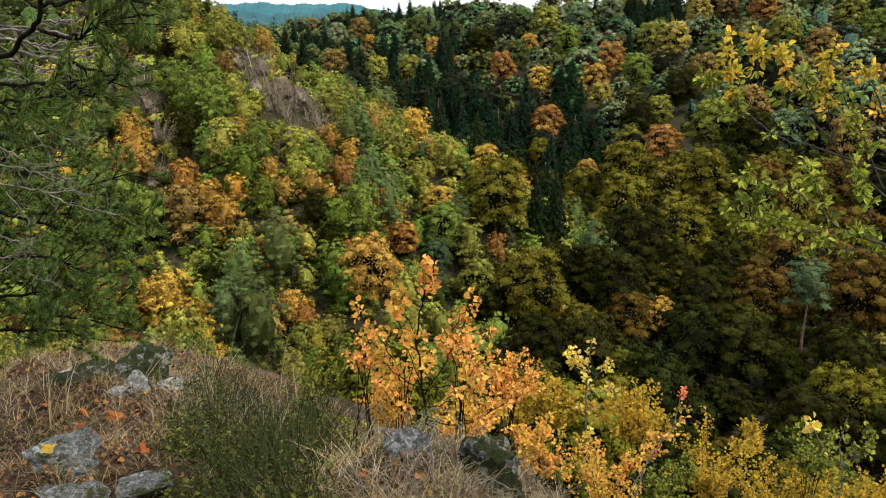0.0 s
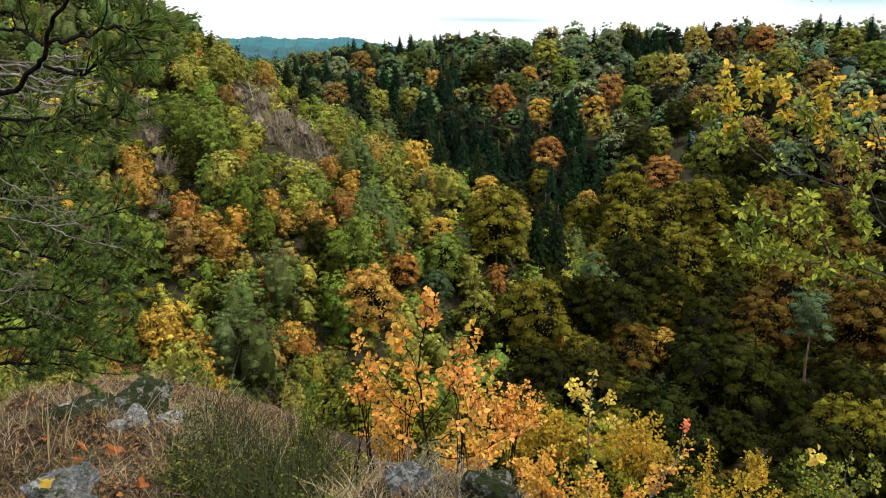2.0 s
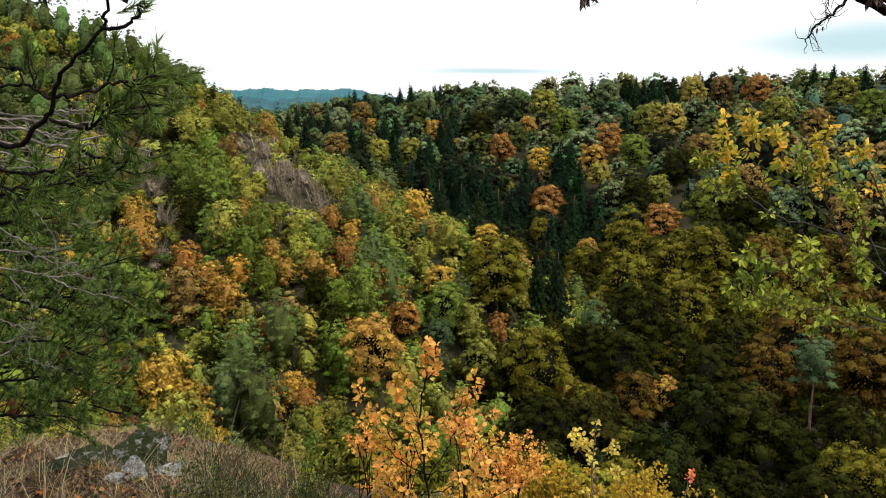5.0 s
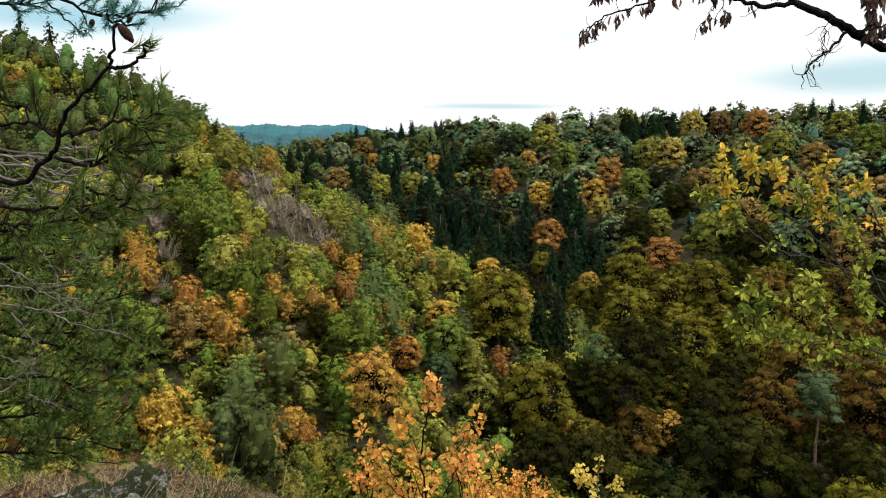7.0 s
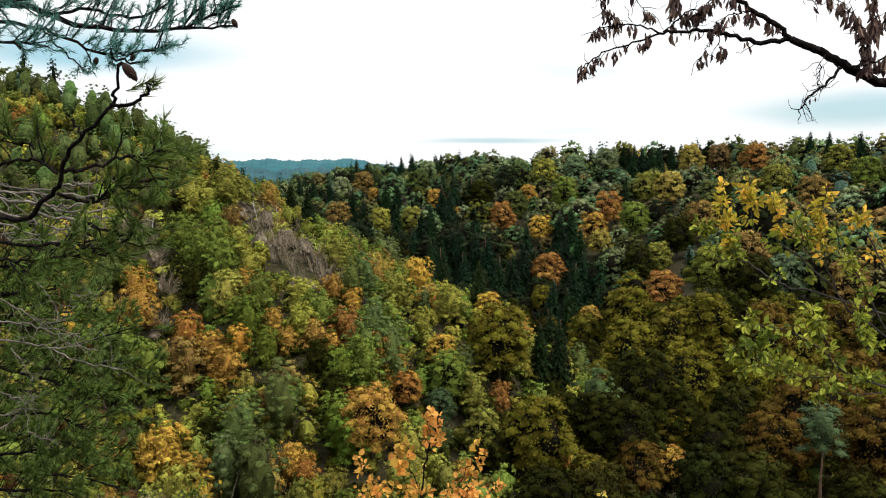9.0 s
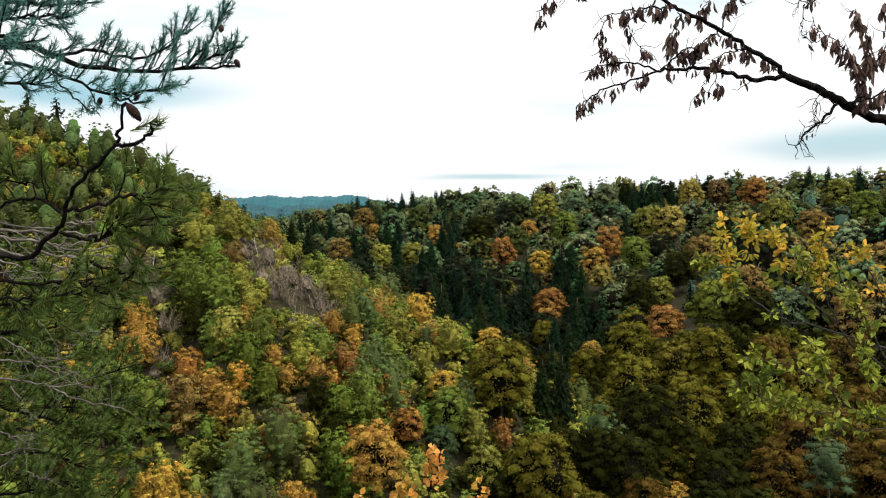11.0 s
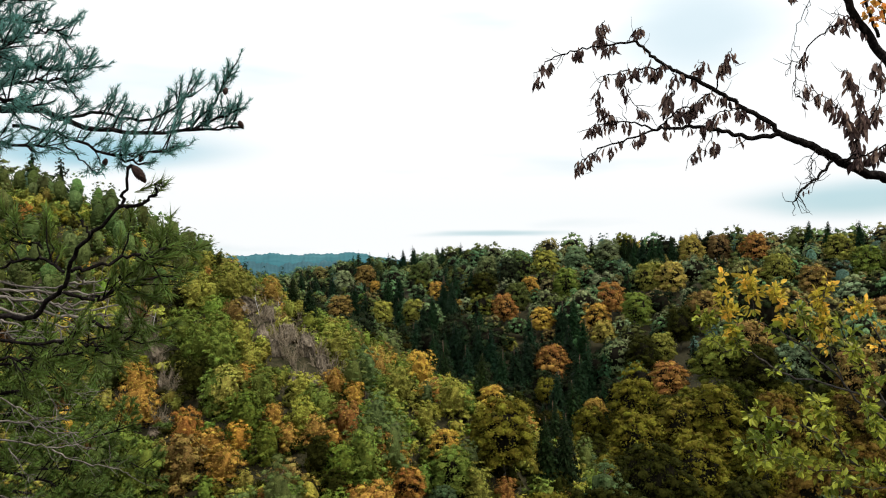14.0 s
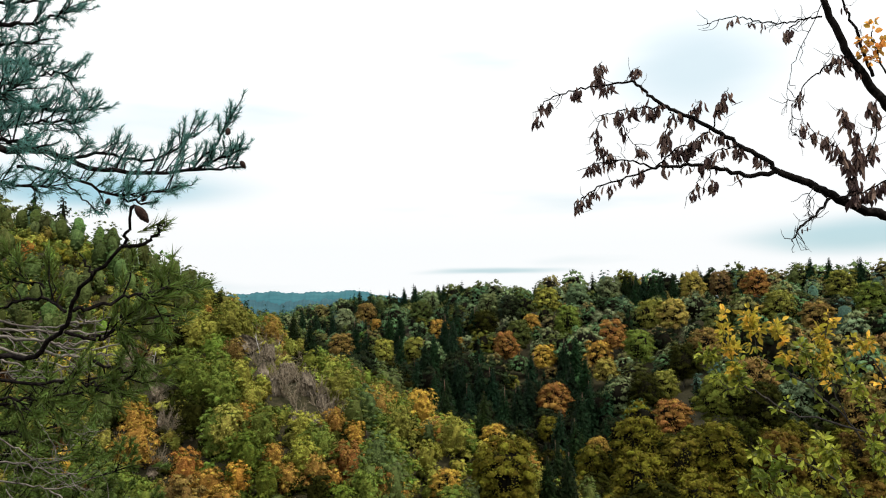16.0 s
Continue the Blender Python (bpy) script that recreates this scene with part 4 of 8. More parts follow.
def along_line(line, s):
    """Points and directions at the shares s of a line."""
    line = np.asarray(line, float)
    seg = np.linalg.norm(np.diff(line, axis=0), axis=1)
    c = np.concatenate([[0], np.cumsum(seg)])
    q = np.asarray(s) * c[-1]
    p = np.stack([np.interp(q, c, line[:, i]) for i in range(3)], 1)
    e = np.stack([np.interp(np.minimum(q + 0.02 * c[-1], c[-1]), c, line[:, i]) for i in range(3)], 1)
    b = np.stack([np.interp(np.maximum(q - 0.02 * c[-1], 0), c, line[:, i]) for i in range(3)], 1)
    return p, unit(e - b)


def length_of(line):
    return float(np.linalg.norm(np.diff(np.asarray(line, float), axis=0), axis=1).sum())


def smooth_line(line, n, rng, wobble=0.0):
    """A finer, slightly uneven line through the given points."""
    line = np.asarray(line, float)
    t = np.arange(len(line))
    q = np.linspace(0, len(line) - 1, n)
    out = np.zeros((n, 3))
    pad = np.concatenate([[2 * line[0] - line[1]], line, [2 * line[-1] - line[-2]]])
    for j, u in enumerate(q):
        i = min(int(u), len(line) - 2)
        f = u - i
        p0, p1, p2, p3 = pad[i:i + 4]
        out[j] = 0.5 * (2 * p1 + (p2 - p0) * f + (2 * p0 - 5 * p1 + 4 * p2 - p3) * f * f + (3 * p1 - p0 - 3 * p2 + p3) * f ** 3)
    if wobble:
        w = rng.normal(size=(n, 3)) * wobble
        w[0] = w[-1] = 0
        out += w
    return out


def needles(out, tip, way, rng, count=34, reach=0.055, spread=0.9, bare=0.06, thick=0.003):
    """One shoot's brush of needles, over the last stretch before its tip."""
    way = np.asarray(way, float) / np.linalg.norm(way)
    s = rng.uniform(0, 1, count) ** 0.7
    p = tip - way * bare * (1 - s)[:, None]
    o = rng.normal(size=(count, 3))
    o = unit(o - way * (o @ way)[:, None])
    d = unit(way + o * spread * rng.uniform(0.45, 1.0, (count, 1)))
    ln = reach * rng.uniform(0.75, 1.15, count)
    out.add(*leaf_tips(p, rng.normal(size=(count, 3)), ln, thick, rng, d))


def pine_limb(wood, green, line, r0, r1, rng, shoots, reach=0.2, start=0.15, needle=0.055, count=30, lift=0.5, thick=0.003, spread=0.9, dry=None, dry_share=0.0, sides=6):
    """A pine limb with side twigs that end in brushes of needles."""
    ln = smooth_line(line, max(6, 4 * len(line)), rng, 0.004)
    wood.add(*tube(ln, np.linspace(r0, r1, len(ln)), sides))
    for s in rng.uniform(start, 1.0, shoots):
        p, d = along_line(ln, [s])
        p, d = p[0], d[0]
        o = rng.normal(size=3)
        o = o - d * (o @ d)
        w = unit(d * 0.75 + unit(o) * 0.8 + np.array([0, 0, lift]))
        q = p + w * reach * rng.uniform(0.35, 1.1)
        tip = q + unit(w + np.array([0, 0, lift * 0.8])) * reach * 0.25
        wood.add(*tube([p, (p + q) / 2 + rng.normal(size=3) * 0.006, q, tip], (r1 * 0.7, r1 * 0.6, r1 * 0.5, r1 * 0.35), 4))
        use = dry if dry is not None and rng.uniform() < dry_share else green
        needles(use, tip, tip - q, rng, count, needle, spread, thick=thick)
        if rng.uniform() < 0.6:
            side = unit(w + rng.normal(size=3) * 0.7)
            m = p + (q - p) * 0.6
            e = m + side * reach * 0.4
            wood.add(*tube([m, e], (r1 * 0.5, r1 * 0.35), 4))
            needles(use, e, side, rng, count, needle, spread, thick=thick)
    needles(green, ln[-1], ln[-1] - ln[-3], rng, count + 10, needle, spread, thick=thick)


def bare_twigs(wood, line, r0, r1, rng, twigs, reach, droop=0.1):
    """A dead grey branch with thin side twigs."""
    ln = smooth_line(line, max(6, 4 * len(line)), rng, 0.004)
    wood.add(*tube(ln, np.linspace(r0, r1, len(ln)), 5))
    for s in rng.uniform(0.1, 1, twigs):
        p, d = along_line(ln, [s])
        o = unit(d[0] * 0.8 + rng.normal(size=3) * 0.7 - np.array([0, 0, droop]))
        e = p[0] + o * reach * rng.uniform(0.3, 1)
        wood.add(*tube(bent(p[0], e, 4, 0.25, rng), (r1 * 0.9, r1 * 0.7, r1 * 0.5, r1 * 0.3), 4))


def leafy_sprays(wood, leaves, line, r0, r1, rng, sprays, reach, leaf, per, lift=0.5, hang=0.3, start=0.1, slim=0.8, own=0, spread=0.9, sides=6):
    """A stem with side sprays that carry leaves; own: leaves on the stem's own tip."""
    ln = smooth_line(line, max(6, 4 * len(line)), rng, 0.006)
    wood.add(*tube(ln, np.linspace(r0, r1, len(ln)), sides))
    lines = []
    for i, s in enumerate(np.sort(rng.uniform(start, 0.98, sprays))):
        p, d = along_line(ln, [s])
        o = rng.normal(size=3)
        o = unit(o - d[0] * (o @ d[0]))
        e = p[0] + unit(d[0] * 0.5 + o * spread + np.array([0, 0, lift])) * reach * rng.uniform(0.45, 1.1)
        tw = bent(p[0], e, 5, 0.12, rng, -0.05)
        wood.add(*tube(tw, np.linspace(r1 * 0.9, r1 * 0.35, 5), 4))
        lines.append((tw, per))
    if own:
        lines.append((ln[-6:], own))
    for tw, n in lines:
        s = rng.uniform(0.25, 1.0, n)
        p, d = along_line(tw, s)
        o = rng.normal(size=(n, 3))
        a = unit(d * 0.5 + o * 0.7 - np.array([0, 0, hang]))
        stalk = leaf * 0.35
        leaves.append((p + a * stalk, a, rng.normal(size=(n, 3)) * 0.6 + np.array([0, -0.45, 0.8]), leaf * rng.uniform(0.65, 1.25, n), slim))


def leaf_mesh(leaves):
    out = Cloud()
    for p, a, nrm, ln, slim in leaves:
        out.add(*blades(p, a, nrm, ln, ln * slim))
    return out


def grass_blades(out, foot, rng, count, tall, spread=0.5, width=0.004, bend=0.6):
    """A tuft of bent, tapered blades."""
    foot = np.asarray(foot, float)
    p = foot + np.column_stack([rng.normal(size=(count, 2)) * 0.05, np.zeros(count)])
    a = rng.uniform(0, 6.283, count)
    lean = np.column_stack([np.cos(a), np.sin(a), np.zeros(count)]) * (rng.uniform(0.1, 1, count) * spread)[:, None]
    h = tall * rng.uniform(0.5, 1.15, count)
    side = np.column_stack([-np.sin(a), np.cos(a), np.zeros(count)]) * width * 0.5
    side = np.where(rng.uniform(size=(count, 1)) < 0.5, side, np.array([width * 0.5, 0, 0]))
    rows = []
    for s, w in ((0, 1), (0.4, 0.9), (0.75, 0.6), (1, 0.12)):
        c = p + np.array([0, 0, 1]) * (h * s * (1 - 0.25 * bend * s))[:, None] + lean * (h * (s * 0.35 + bend * s * s))[:, None]
        rows += [c - side * w, c + side * w]
    v = np.stack(rows, 1).reshape(-1, 3)
    k = 8 * np.arange(count)[:, None]
    out.add(v, np.concatenate([k + [0, 1, 3, 2], k + [2, 3, 5, 4], k + [4, 5, 7, 6]]))


def rock_mesh(name, seed, mat, sub=4, rough=0.9, cuts=14):
    """A broken stone of about one metre: a ball cut flat on many sides, then worn."""
    rng = np.random.default_rng(seed)
    bm = bmesh.new()
    bmesh.ops.create_icosphere(bm, subdivisions=sub, radius=0.62)
    planes = [(unit(rng.normal(size=3)), rng.uniform(0.24, 0.46)) for _ in range(cuts)]
    for v in bm.verts:
        c = np.array(v.co[:])
        for nrm, d in planes:
            over = c @ nrm - d
            if over > 0:
                c = c - nrm * over * 0.97
        n1 = noise.noise(Vector(c * 3.1) + Vector((seed, 0, 0))) * rough * 0.22 + noise.noise(Vector(c * 8.0) + Vector((seed, 0, 0))) * rough * 0.16 + noise.noise(Vector(c * 19.0)) * rough * 0.1 + noise.noise(Vector(c * 43.0)) * rough * 0.05
        v.co = Vector(c * (1 + n1))
    me = bpy.data.meshes.new(name)
    bm.to_mesh(me)
    bm.free()
    me.materials.append(mat)
    return me


def rock(name, label, seed, place, size, turn=0.0, mat=None, tilt=(0, 0), sub=4, group="", sink=0.25):
    ob = new(name, rock_mesh(name, seed, mat or ROCK, sub))
    x, y = place
    ob.matrix_basis = Matrix.LocRotScale((x, y, spot(x, y) + size[2] * (0.5 - sink)), Euler((tilt[0], tilt[1], turn)), size)
    return tagged(ob, label, "rock", group)


def crag_things():
    """Weathered outcrops, leafless grey shrubs and bleached snags on the crag."""
    rng = np.random.default_rng(17)
    shapes = [rock_mesh("crag_rock", 200 + i, CRAG_ROCK, 4, 1.5, 16) for i in range(4)]
    for i, (x, y, w, h) in enumerate(CRAG_STONES):
        ob = new("crag_rock", shapes[i % 4])
        ob.matrix_basis = Matrix.LocRotScale((x, y, spot(x, y) + h * 0.1), Euler((0.2 * (i % 3 - 1), 0.25, 1.1 * i)), (w * 0.62, w * 0.5, h * 0.8))
        tagged(ob, "grey-brown weathered rock outcrop on the steep crag", "rock", "outcrops of the crag")
    bare = []
    for k in range(3):
        wood = Cloud()
        for _ in range(20):
            t, e = rng.uniform(0, 6.28), rng.uniform(0.5, 1.0)
            tip = np.array([math.cos(t) * 1.5 * e, math.sin(t) * 1.5 * e, rng.uniform(0.8, 3.0)])
            line = bent((0, 0, -0.3), tip, 5, 0.25, rng)
            wood.add(*tube(line, np.linspace(0.05, 0.018, 5), 3))
            for _ in range(5):
                p, d = along_line(line, [rng.uniform(0.35, 1)])
                wood.add(*tube([p[0], p[0] + unit(d[0] + rng.normal(size=3) * 0.8) * rng.uniform(0.3, 0.8)], (0.022, 0.01), 3))
        bare.append(wood.mesh("dead_shrub", DEAD_SCRUB))
    for i, (x, y, s) in enumerate(DEAD_SHRUBS):
        ob = new("dead_shrub", bare[i % 3])
        ob.matrix_basis = Matrix.LocRotScale((x, y, spot(x, y)), Euler((0, 0, 2.0 * i)), (s, s, s))
        tagged(ob, "leafless grey shrub on the rocky crag", "shrub", "dead shrubs of the crag")
    for i, (x, y, h) in enumerate(SNAGS):
        wood = Cloud()
        top = (rng.normal() * 0.15 * h, rng.normal() * 0.15 * h, h)
        wood.add(*tube(bent((0, 0, -0.4), top, 6, 0.12, rng), np.linspace(0.11, 0.04, 6), 5))
        for _ in range(3):
            p = np.array(top) * rng.uniform(0.45, 0.9)
            wood.add(*tube([p, p + rng.normal(size=3) * (0.7, 0.7, 0.3) + (0, 0, 0.5)], (0.05, 0.02), 4))
        ob = new("snag", wood.mesh("snag", GREY_SNAG))
        ob.matrix_basis = pose(x, y, spot(x, y))
        tagged(ob, "bleached dead trunk standing on the crag", "dead tree", "snags of the crag")


GREY_SNAG = mottled("bleached_wood", ((0.25, 0.23, 0.21), (0.42, 0.40, 0.37), (0.55, 0.53, 0.5)), 2, 0.3)
crag_things()

# ---- materials close to the lookout ----
PINE_GREEN = foliage("near_pine_needles", (0.09, 0.13, 0.028), light=0.3, spread=0.65, rough=0.45, patch=1.5)
# teal fringe against the bright sky is put into the needle colour
PINE_TEAL = foliage("upper_pine_needles", (0.1, 0.25, 0.21), light=0.35, spread=0.55, rough=0.45, patch=1.5)
PINE_DRY = foliage("dry_pine_needles", (0.16, 0.085, 0.03), light=0.2, spread=0.4)
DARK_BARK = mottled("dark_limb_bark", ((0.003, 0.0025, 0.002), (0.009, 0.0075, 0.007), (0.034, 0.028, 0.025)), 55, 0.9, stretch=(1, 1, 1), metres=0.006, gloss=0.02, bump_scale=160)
GREY_WOOD = mottled("dead_grey_wood", ((0.05, 0.043, 0.036), (0.13, 0.115, 0.098), (0.27, 0.245, 0.215)), 22, 0.4, metres=0.003)
CONE = mottled("pine_cone_scales", ((0.012, 0.008, 0.007), (0.035, 0.02, 0.016), (0.06, 0.036, 0.028)), 60, 0.6, metres=0.003)
DEAD_LEAF = foliage("withered_brown_leaves", (0.12, 0.08, 0.072), light=0.3, spread=0.6, turn=(0.15, 0.095, 0.08))
BEAM_GREEN = foliage("whitebeam_leaves", (0.125, 0.185, 0.024), light=0.42, spread=0.6, rough=0.4, turn=(0.3, 0.3, 0.04), patch=2.5, gloss=0.15)
BEAM_GOLD = foliage("turning_whitebeam_leaves", (0.46, 0.41, 0.05), light=0.45, spread=0.5, turn=(0.62, 0.31, 0.06), patch=5, turn_share=0.15)
ASPEN = foliage("orange_aspen_leaves", (0.74, 0.44, 0.085), light=0.5, spread=0.6, turn=(0.64, 0.28, 0.09), patch=4, turn_share=0.4)
ASPEN_MIX = foliage("yellow_orange_leaves", (0.66, 0.47, 0.08), light=0.5, spread=0.6, turn=(0.55, 0.20, 0.06), patch=5, turn_share=0.2)
YELLOW_LEAF = foliage("pale_yellow_leaves", (0.66, 0.52, 0.11), light=0.5, spread=0.35)
SCRUB_LEAF = foliage("yellow_green_scrub_leaves", (0.40, 0.315, 0.04), light=0.5, spread=0.5, turn=(0.40, 0.22, 0.03), patch=1.6)
SCRUB_GREEN = foliage("green_scrub_leaves", (0.07, 0.11, 0.02), light=0.3, spread=0.5, turn=(0.20, 0.19, 0.03), patch=1.6)
PINK_LEAF = foliage("salmon_leaves", (0.68, 0.20, 0.10), light=0.4, spread=0.25)
RED_LEAF = foliage("red_leaves", (0.30, 0.035, 0.012), light=0.4, spread=0.3)
HERB = foliage("dark_green_herb_leaves", (0.026, 0.036, 0.008), light=0.2, spread=0.6, patch=3.0, turn=(0.09, 0.08, 0.016), turn_share=-0.2)
STRAW = foliage("dry_straw_grass", (0.23, 0.158, 0.078), light=0.25, spread=0.75, patch=1.2)
BLEACHED = foliage("bleached_grass", (0.255, 0.208, 0.14), light=0.2, spread=0.75, patch=1.6)
GREEN_GRASS = foliage("olive_grass", (0.045, 0.048, 0.014), light=0.25, spread=0.5, patch=1.2)
DARK_STEM = foliage("dark_broom_stems", (0.025, 0.029, 0.008), light=0.12, spread=0.5)
LITTER = foliage("fallen_brown_leaves", (0.095, 0.055, 0.032), light=0.1, spread=0.85, turn=(0.16, 0.055, 0.02), patch=2.5, turn_share=-0.25)

# ---- the old pine beside the lookout: its trunk stands out of view ----
rng = np.random.default_rng(21)
pine = tagged(new("overhanging_pine"), "old pine with dark crooked limbs, tufted needles and dead twigs", "pine tree")
pine.matrix_basis = pose(-2.35, 2.3, spot(-2.35, 2.3))
INV = pine.matrix_basis.inverted()


def local(cloud, m):
    """Moves a cloud from the world into a thing's own space."""
    cloud.v = [np.asarray(v) @ np.array(m.to_3x3()).T + np.array(m.translation) for v in cloud.v]
    return cloud


wood = Cloud()
wood.add(*tube(bent((-2.35, 2.3, spot(-2.35, 2.3) - 0.3), (-2.2, 2.5, 4.6), 9, 0.04, rng), np.linspace(0.13, 0.02, 9), 10))
part("trunk", local(wood, INV), PINE_BARK, pine, "thick scaly brown trunk", True)

wood, green, dry = Cloud(), Cloud(), Cloud()
wood.add(*tube(((-2.30, 2.42, 0.46), (-1.630, 2.451, 0.583)), (0.021, 0.014), 6))
pine_limb(wood, green, ((-1.630, 2.451, 0.583), (-1.389, 2.518, 0.483), (-1.280, 2.585, 0.485), (-1.183, 2.651, 0.442), (-1.022, 2.718, 0.423), (-0.872, 2.785, 0.443), (-0.710, 2.851, 0.460)), 0.014, 0.0035, rng, 38, reach=0.1, start=0.3, needle=0.026, count=50, lift=1.1, thick=0.0024, spread=0.85)
limb = part('upper_branch', local(wood, INV), DARK_BARK, pine, 'crooked dark limb with upturned needle tufts', True)
if green.n:
    part("needles", local(green, INV), PINE_TEAL, limb, "needle tufts with the sky's teal fringe painted in")
if dry.n:
    part("dry_needles", local(dry, INV), PINE_DRY, limb, "withered orange-brown needles")
wood, green, dry = Cloud(), Cloud(), Cloud()
pine_limb(wood, green, ((-1.280, 2.701, 0.469), (-1.159, 2.726, 0.499), (-1.015, 2.751, 0.468), (-0.928, 2.776, 0.519), (-0.854, 2.801, 0.575)), 0.006, 0.003, rng, 19, reach=0.09, needle=0.026, count=50, lift=1.1, thick=0.0024, spread=0.85)
limb = part('upper_branch', local(wood, INV), DARK_BARK, pine, '', True)
if green.n:
    part("needles", local(green, INV), PINE_TEAL, limb, "needle tufts with the sky's teal fringe painted in")
if dry.n:
    part("dry_needles", local(dry, INV), PINE_DRY, limb, "withered orange-brown needles")
wood, green, dry = Cloud(), Cloud(), Cloud()
pine_limb(wood, green, ((-0.897, 2.801, 0.446), (-0.819, 2.801, 0.509), (-0.769, 2.801, 0.579), (-0.736, 2.801, 0.646)), 0.005, 0.003, rng, 14, reach=0.07, needle=0.026, count=48, lift=1.0, thick=0.0024, spread=0.85)
limb = part('upper_branch', local(wood, INV), DARK_BARK, pine, '', True)
if green.n:
    part("needles", local(green, INV), PINE_TEAL, limb, "needle tufts with the sky's teal fringe painted in")
if dry.n:
    part("dry_needles", local(dry, INV), PINE_DRY, limb, "withered orange-brown needles")
wood, green, dry = Cloud(), Cloud(), Cloud()
pine_limb(wood, green, ((-0.877, 2.801, 0.448), (-0.763, 2.776, 0.481), (-0.674, 2.751, 0.510)), 0.005, 0.003, rng, 11, reach=0.07, needle=0.026, count=48, lift=1.0, thick=0.0024, spread=0.85)
limb = part('upper_branch', local(wood, INV), DARK_BARK, pine, '', True)
if green.n:
    part("needles", local(green, INV), PINE_TEAL, limb, "needle tufts with the sky's teal fringe painted in")
if dry.n:
    part("dry_needles", local(dry, INV), PINE_DRY, limb, "withered orange-brown needles")
wood, green, dry = Cloud(), Cloud(), Cloud()
pine_limb(wood, green, ((-1.353, 2.551, 0.429), (-1.204, 2.576, 0.403), (-1.070, 2.601, 0.340), (-0.970, 2.626, 0.347), (-0.850, 2.651, 0.370)), 0.006, 0.003, rng, 26, reach=0.09, needle=0.026, count=48, lift=0.7, thick=0.0024, spread=0.85)
limb = part('upper_branch', local(wood, INV), DARK_BARK, pine, '', True)
if green.n:
    part("needles", local(green, INV), PINE_TEAL, limb, "needle tufts with the sky's teal fringe painted in")
if dry.n:
    part("dry_needles", local(dry, INV), PINE_DRY, limb, "withered orange-brown needles")
wood, green, dry = Cloud(), Cloud(), Cloud()
pine_limb(wood, green, ((-1.070, 2.601, 0.340), (-0.970, 2.576, 0.309), (-0.907, 2.551, 0.314)), 0.004, 0.003, rng, 6, reach=0.06, needle=0.026, count=40, lift=0.6, thick=0.0024, spread=0.85)
limb = part('upper_branch', local(wood, INV), DARK_BARK, pine, '', True)
if green.n:
    part("needles", local(green, INV), PINE_TEAL, limb, "needle tufts with the sky's teal fringe painted in")
if dry.n:
    part("dry_needles", local(dry, INV), PINE_DRY, limb, "withered orange-brown needles")
wood, green, dry = Cloud(), Cloud(), Cloud()
pine_limb(wood, green, ((-1.252, 2.601, 0.425), (-1.186, 2.576, 0.357), (-1.103, 2.551, 0.282)), 0.004, 0.002, rng, 5, reach=0.06, needle=0.026, count=14, lift=0.1)
limb = part('upper_branch', local(wood, INV), DARK_BARK, pine, '', True)
if green.n:
    part("needles", local(green, INV), PINE_TEAL, limb, "needle tufts with the sky's teal fringe painted in")
if dry.n:
    part("dry_needles", local(dry, INV), PINE_DRY, limb, "withered orange-brown needles")
wood, green, dry = Cloud(), Cloud(), Cloud()
wood.add(*tube(((-2.30, 2.42, 0.50), (-1.677, 2.551, 0.623)), (0.015, 0.01), 6))
pine_limb(wood, green, ((-1.677, 2.551, 0.623), (-1.472, 2.601, 0.612), (-1.351, 2.651, 0.636), (-1.281, 2.701, 0.638), (-1.193, 2.751, 0.658)), 0.01, 0.003, rng, 38, reach=0.1, start=0.2, needle=0.026, count=46, thick=0.0024, spread=0.85, lift=0.6)
limb = part('upper_branch', local(wood, INV), DARK_BARK, pine, '', True)
if green.n:
    part("needles", local(green, INV), PINE_TEAL, limb, "needle tufts with the sky's teal fringe painted in")
if dry.n:
    part("dry_needles", local(dry, INV), PINE_DRY, limb, "withered orange-brown needles")
wood, green, dry = Cloud(), Cloud(), Cloud()
wood.add(*tube(((-2.30, 2.42, 0.60), (-1.501, 2.651, 0.717)), (0.009, 0.006), 6))
pine_limb(wood, green, ((-1.501, 2.651, 0.717), (-1.387, 2.685, 0.738), (-1.328, 2.718, 0.769), (-1.263, 2.751, 0.757)), 0.006, 0.003, rng, 29, reach=0.09, needle=0.026, count=46, thick=0.0024, spread=0.85, lift=0.6)
limb = part('upper_branch', local(wood, INV), DARK_BARK, pine, '', True)
if green.n:
    part("needles", local(green, INV), PINE_TEAL, limb, "needle tufts with the sky's teal fringe painted in")
if dry.n:
    part("dry_needles", local(dry, INV), PINE_DRY, limb, "withered orange-brown needles")
wood, green, dry = Cloud(), Cloud(), Cloud()
wood.add(*tube(((-2.30, 2.42, 0.44), (-1.536, 2.651, 0.564)), (0.009, 0.006), 6))
pine_limb(wood, green, ((-1.536, 2.651, 0.564), (-1.388, 2.651, 0.588), (-1.276, 2.651, 0.589), (-1.191, 2.651, 0.592)), 0.006, 0.003, rng, 32, reach=0.1, needle=0.026, count=46, thick=0.0024, spread=0.85, lift=0.5)
limb = part('upper_branch', local(wood, INV), DARK_BARK, pine, '', True)
if green.n:
    part("needles", local(green, INV), PINE_TEAL, limb, "needle tufts with the sky's teal fringe painted in")
if dry.n:
    part("dry_needles", local(dry, INV), PINE_DRY, limb, "withered orange-brown needles")
wood, green, dry = Cloud(), Cloud(), Cloud()
wood.add(*tube(((-2.30, 2.42, 0.25), (-1.421, 2.451, 0.369)), (0.009, 0.006), 6))
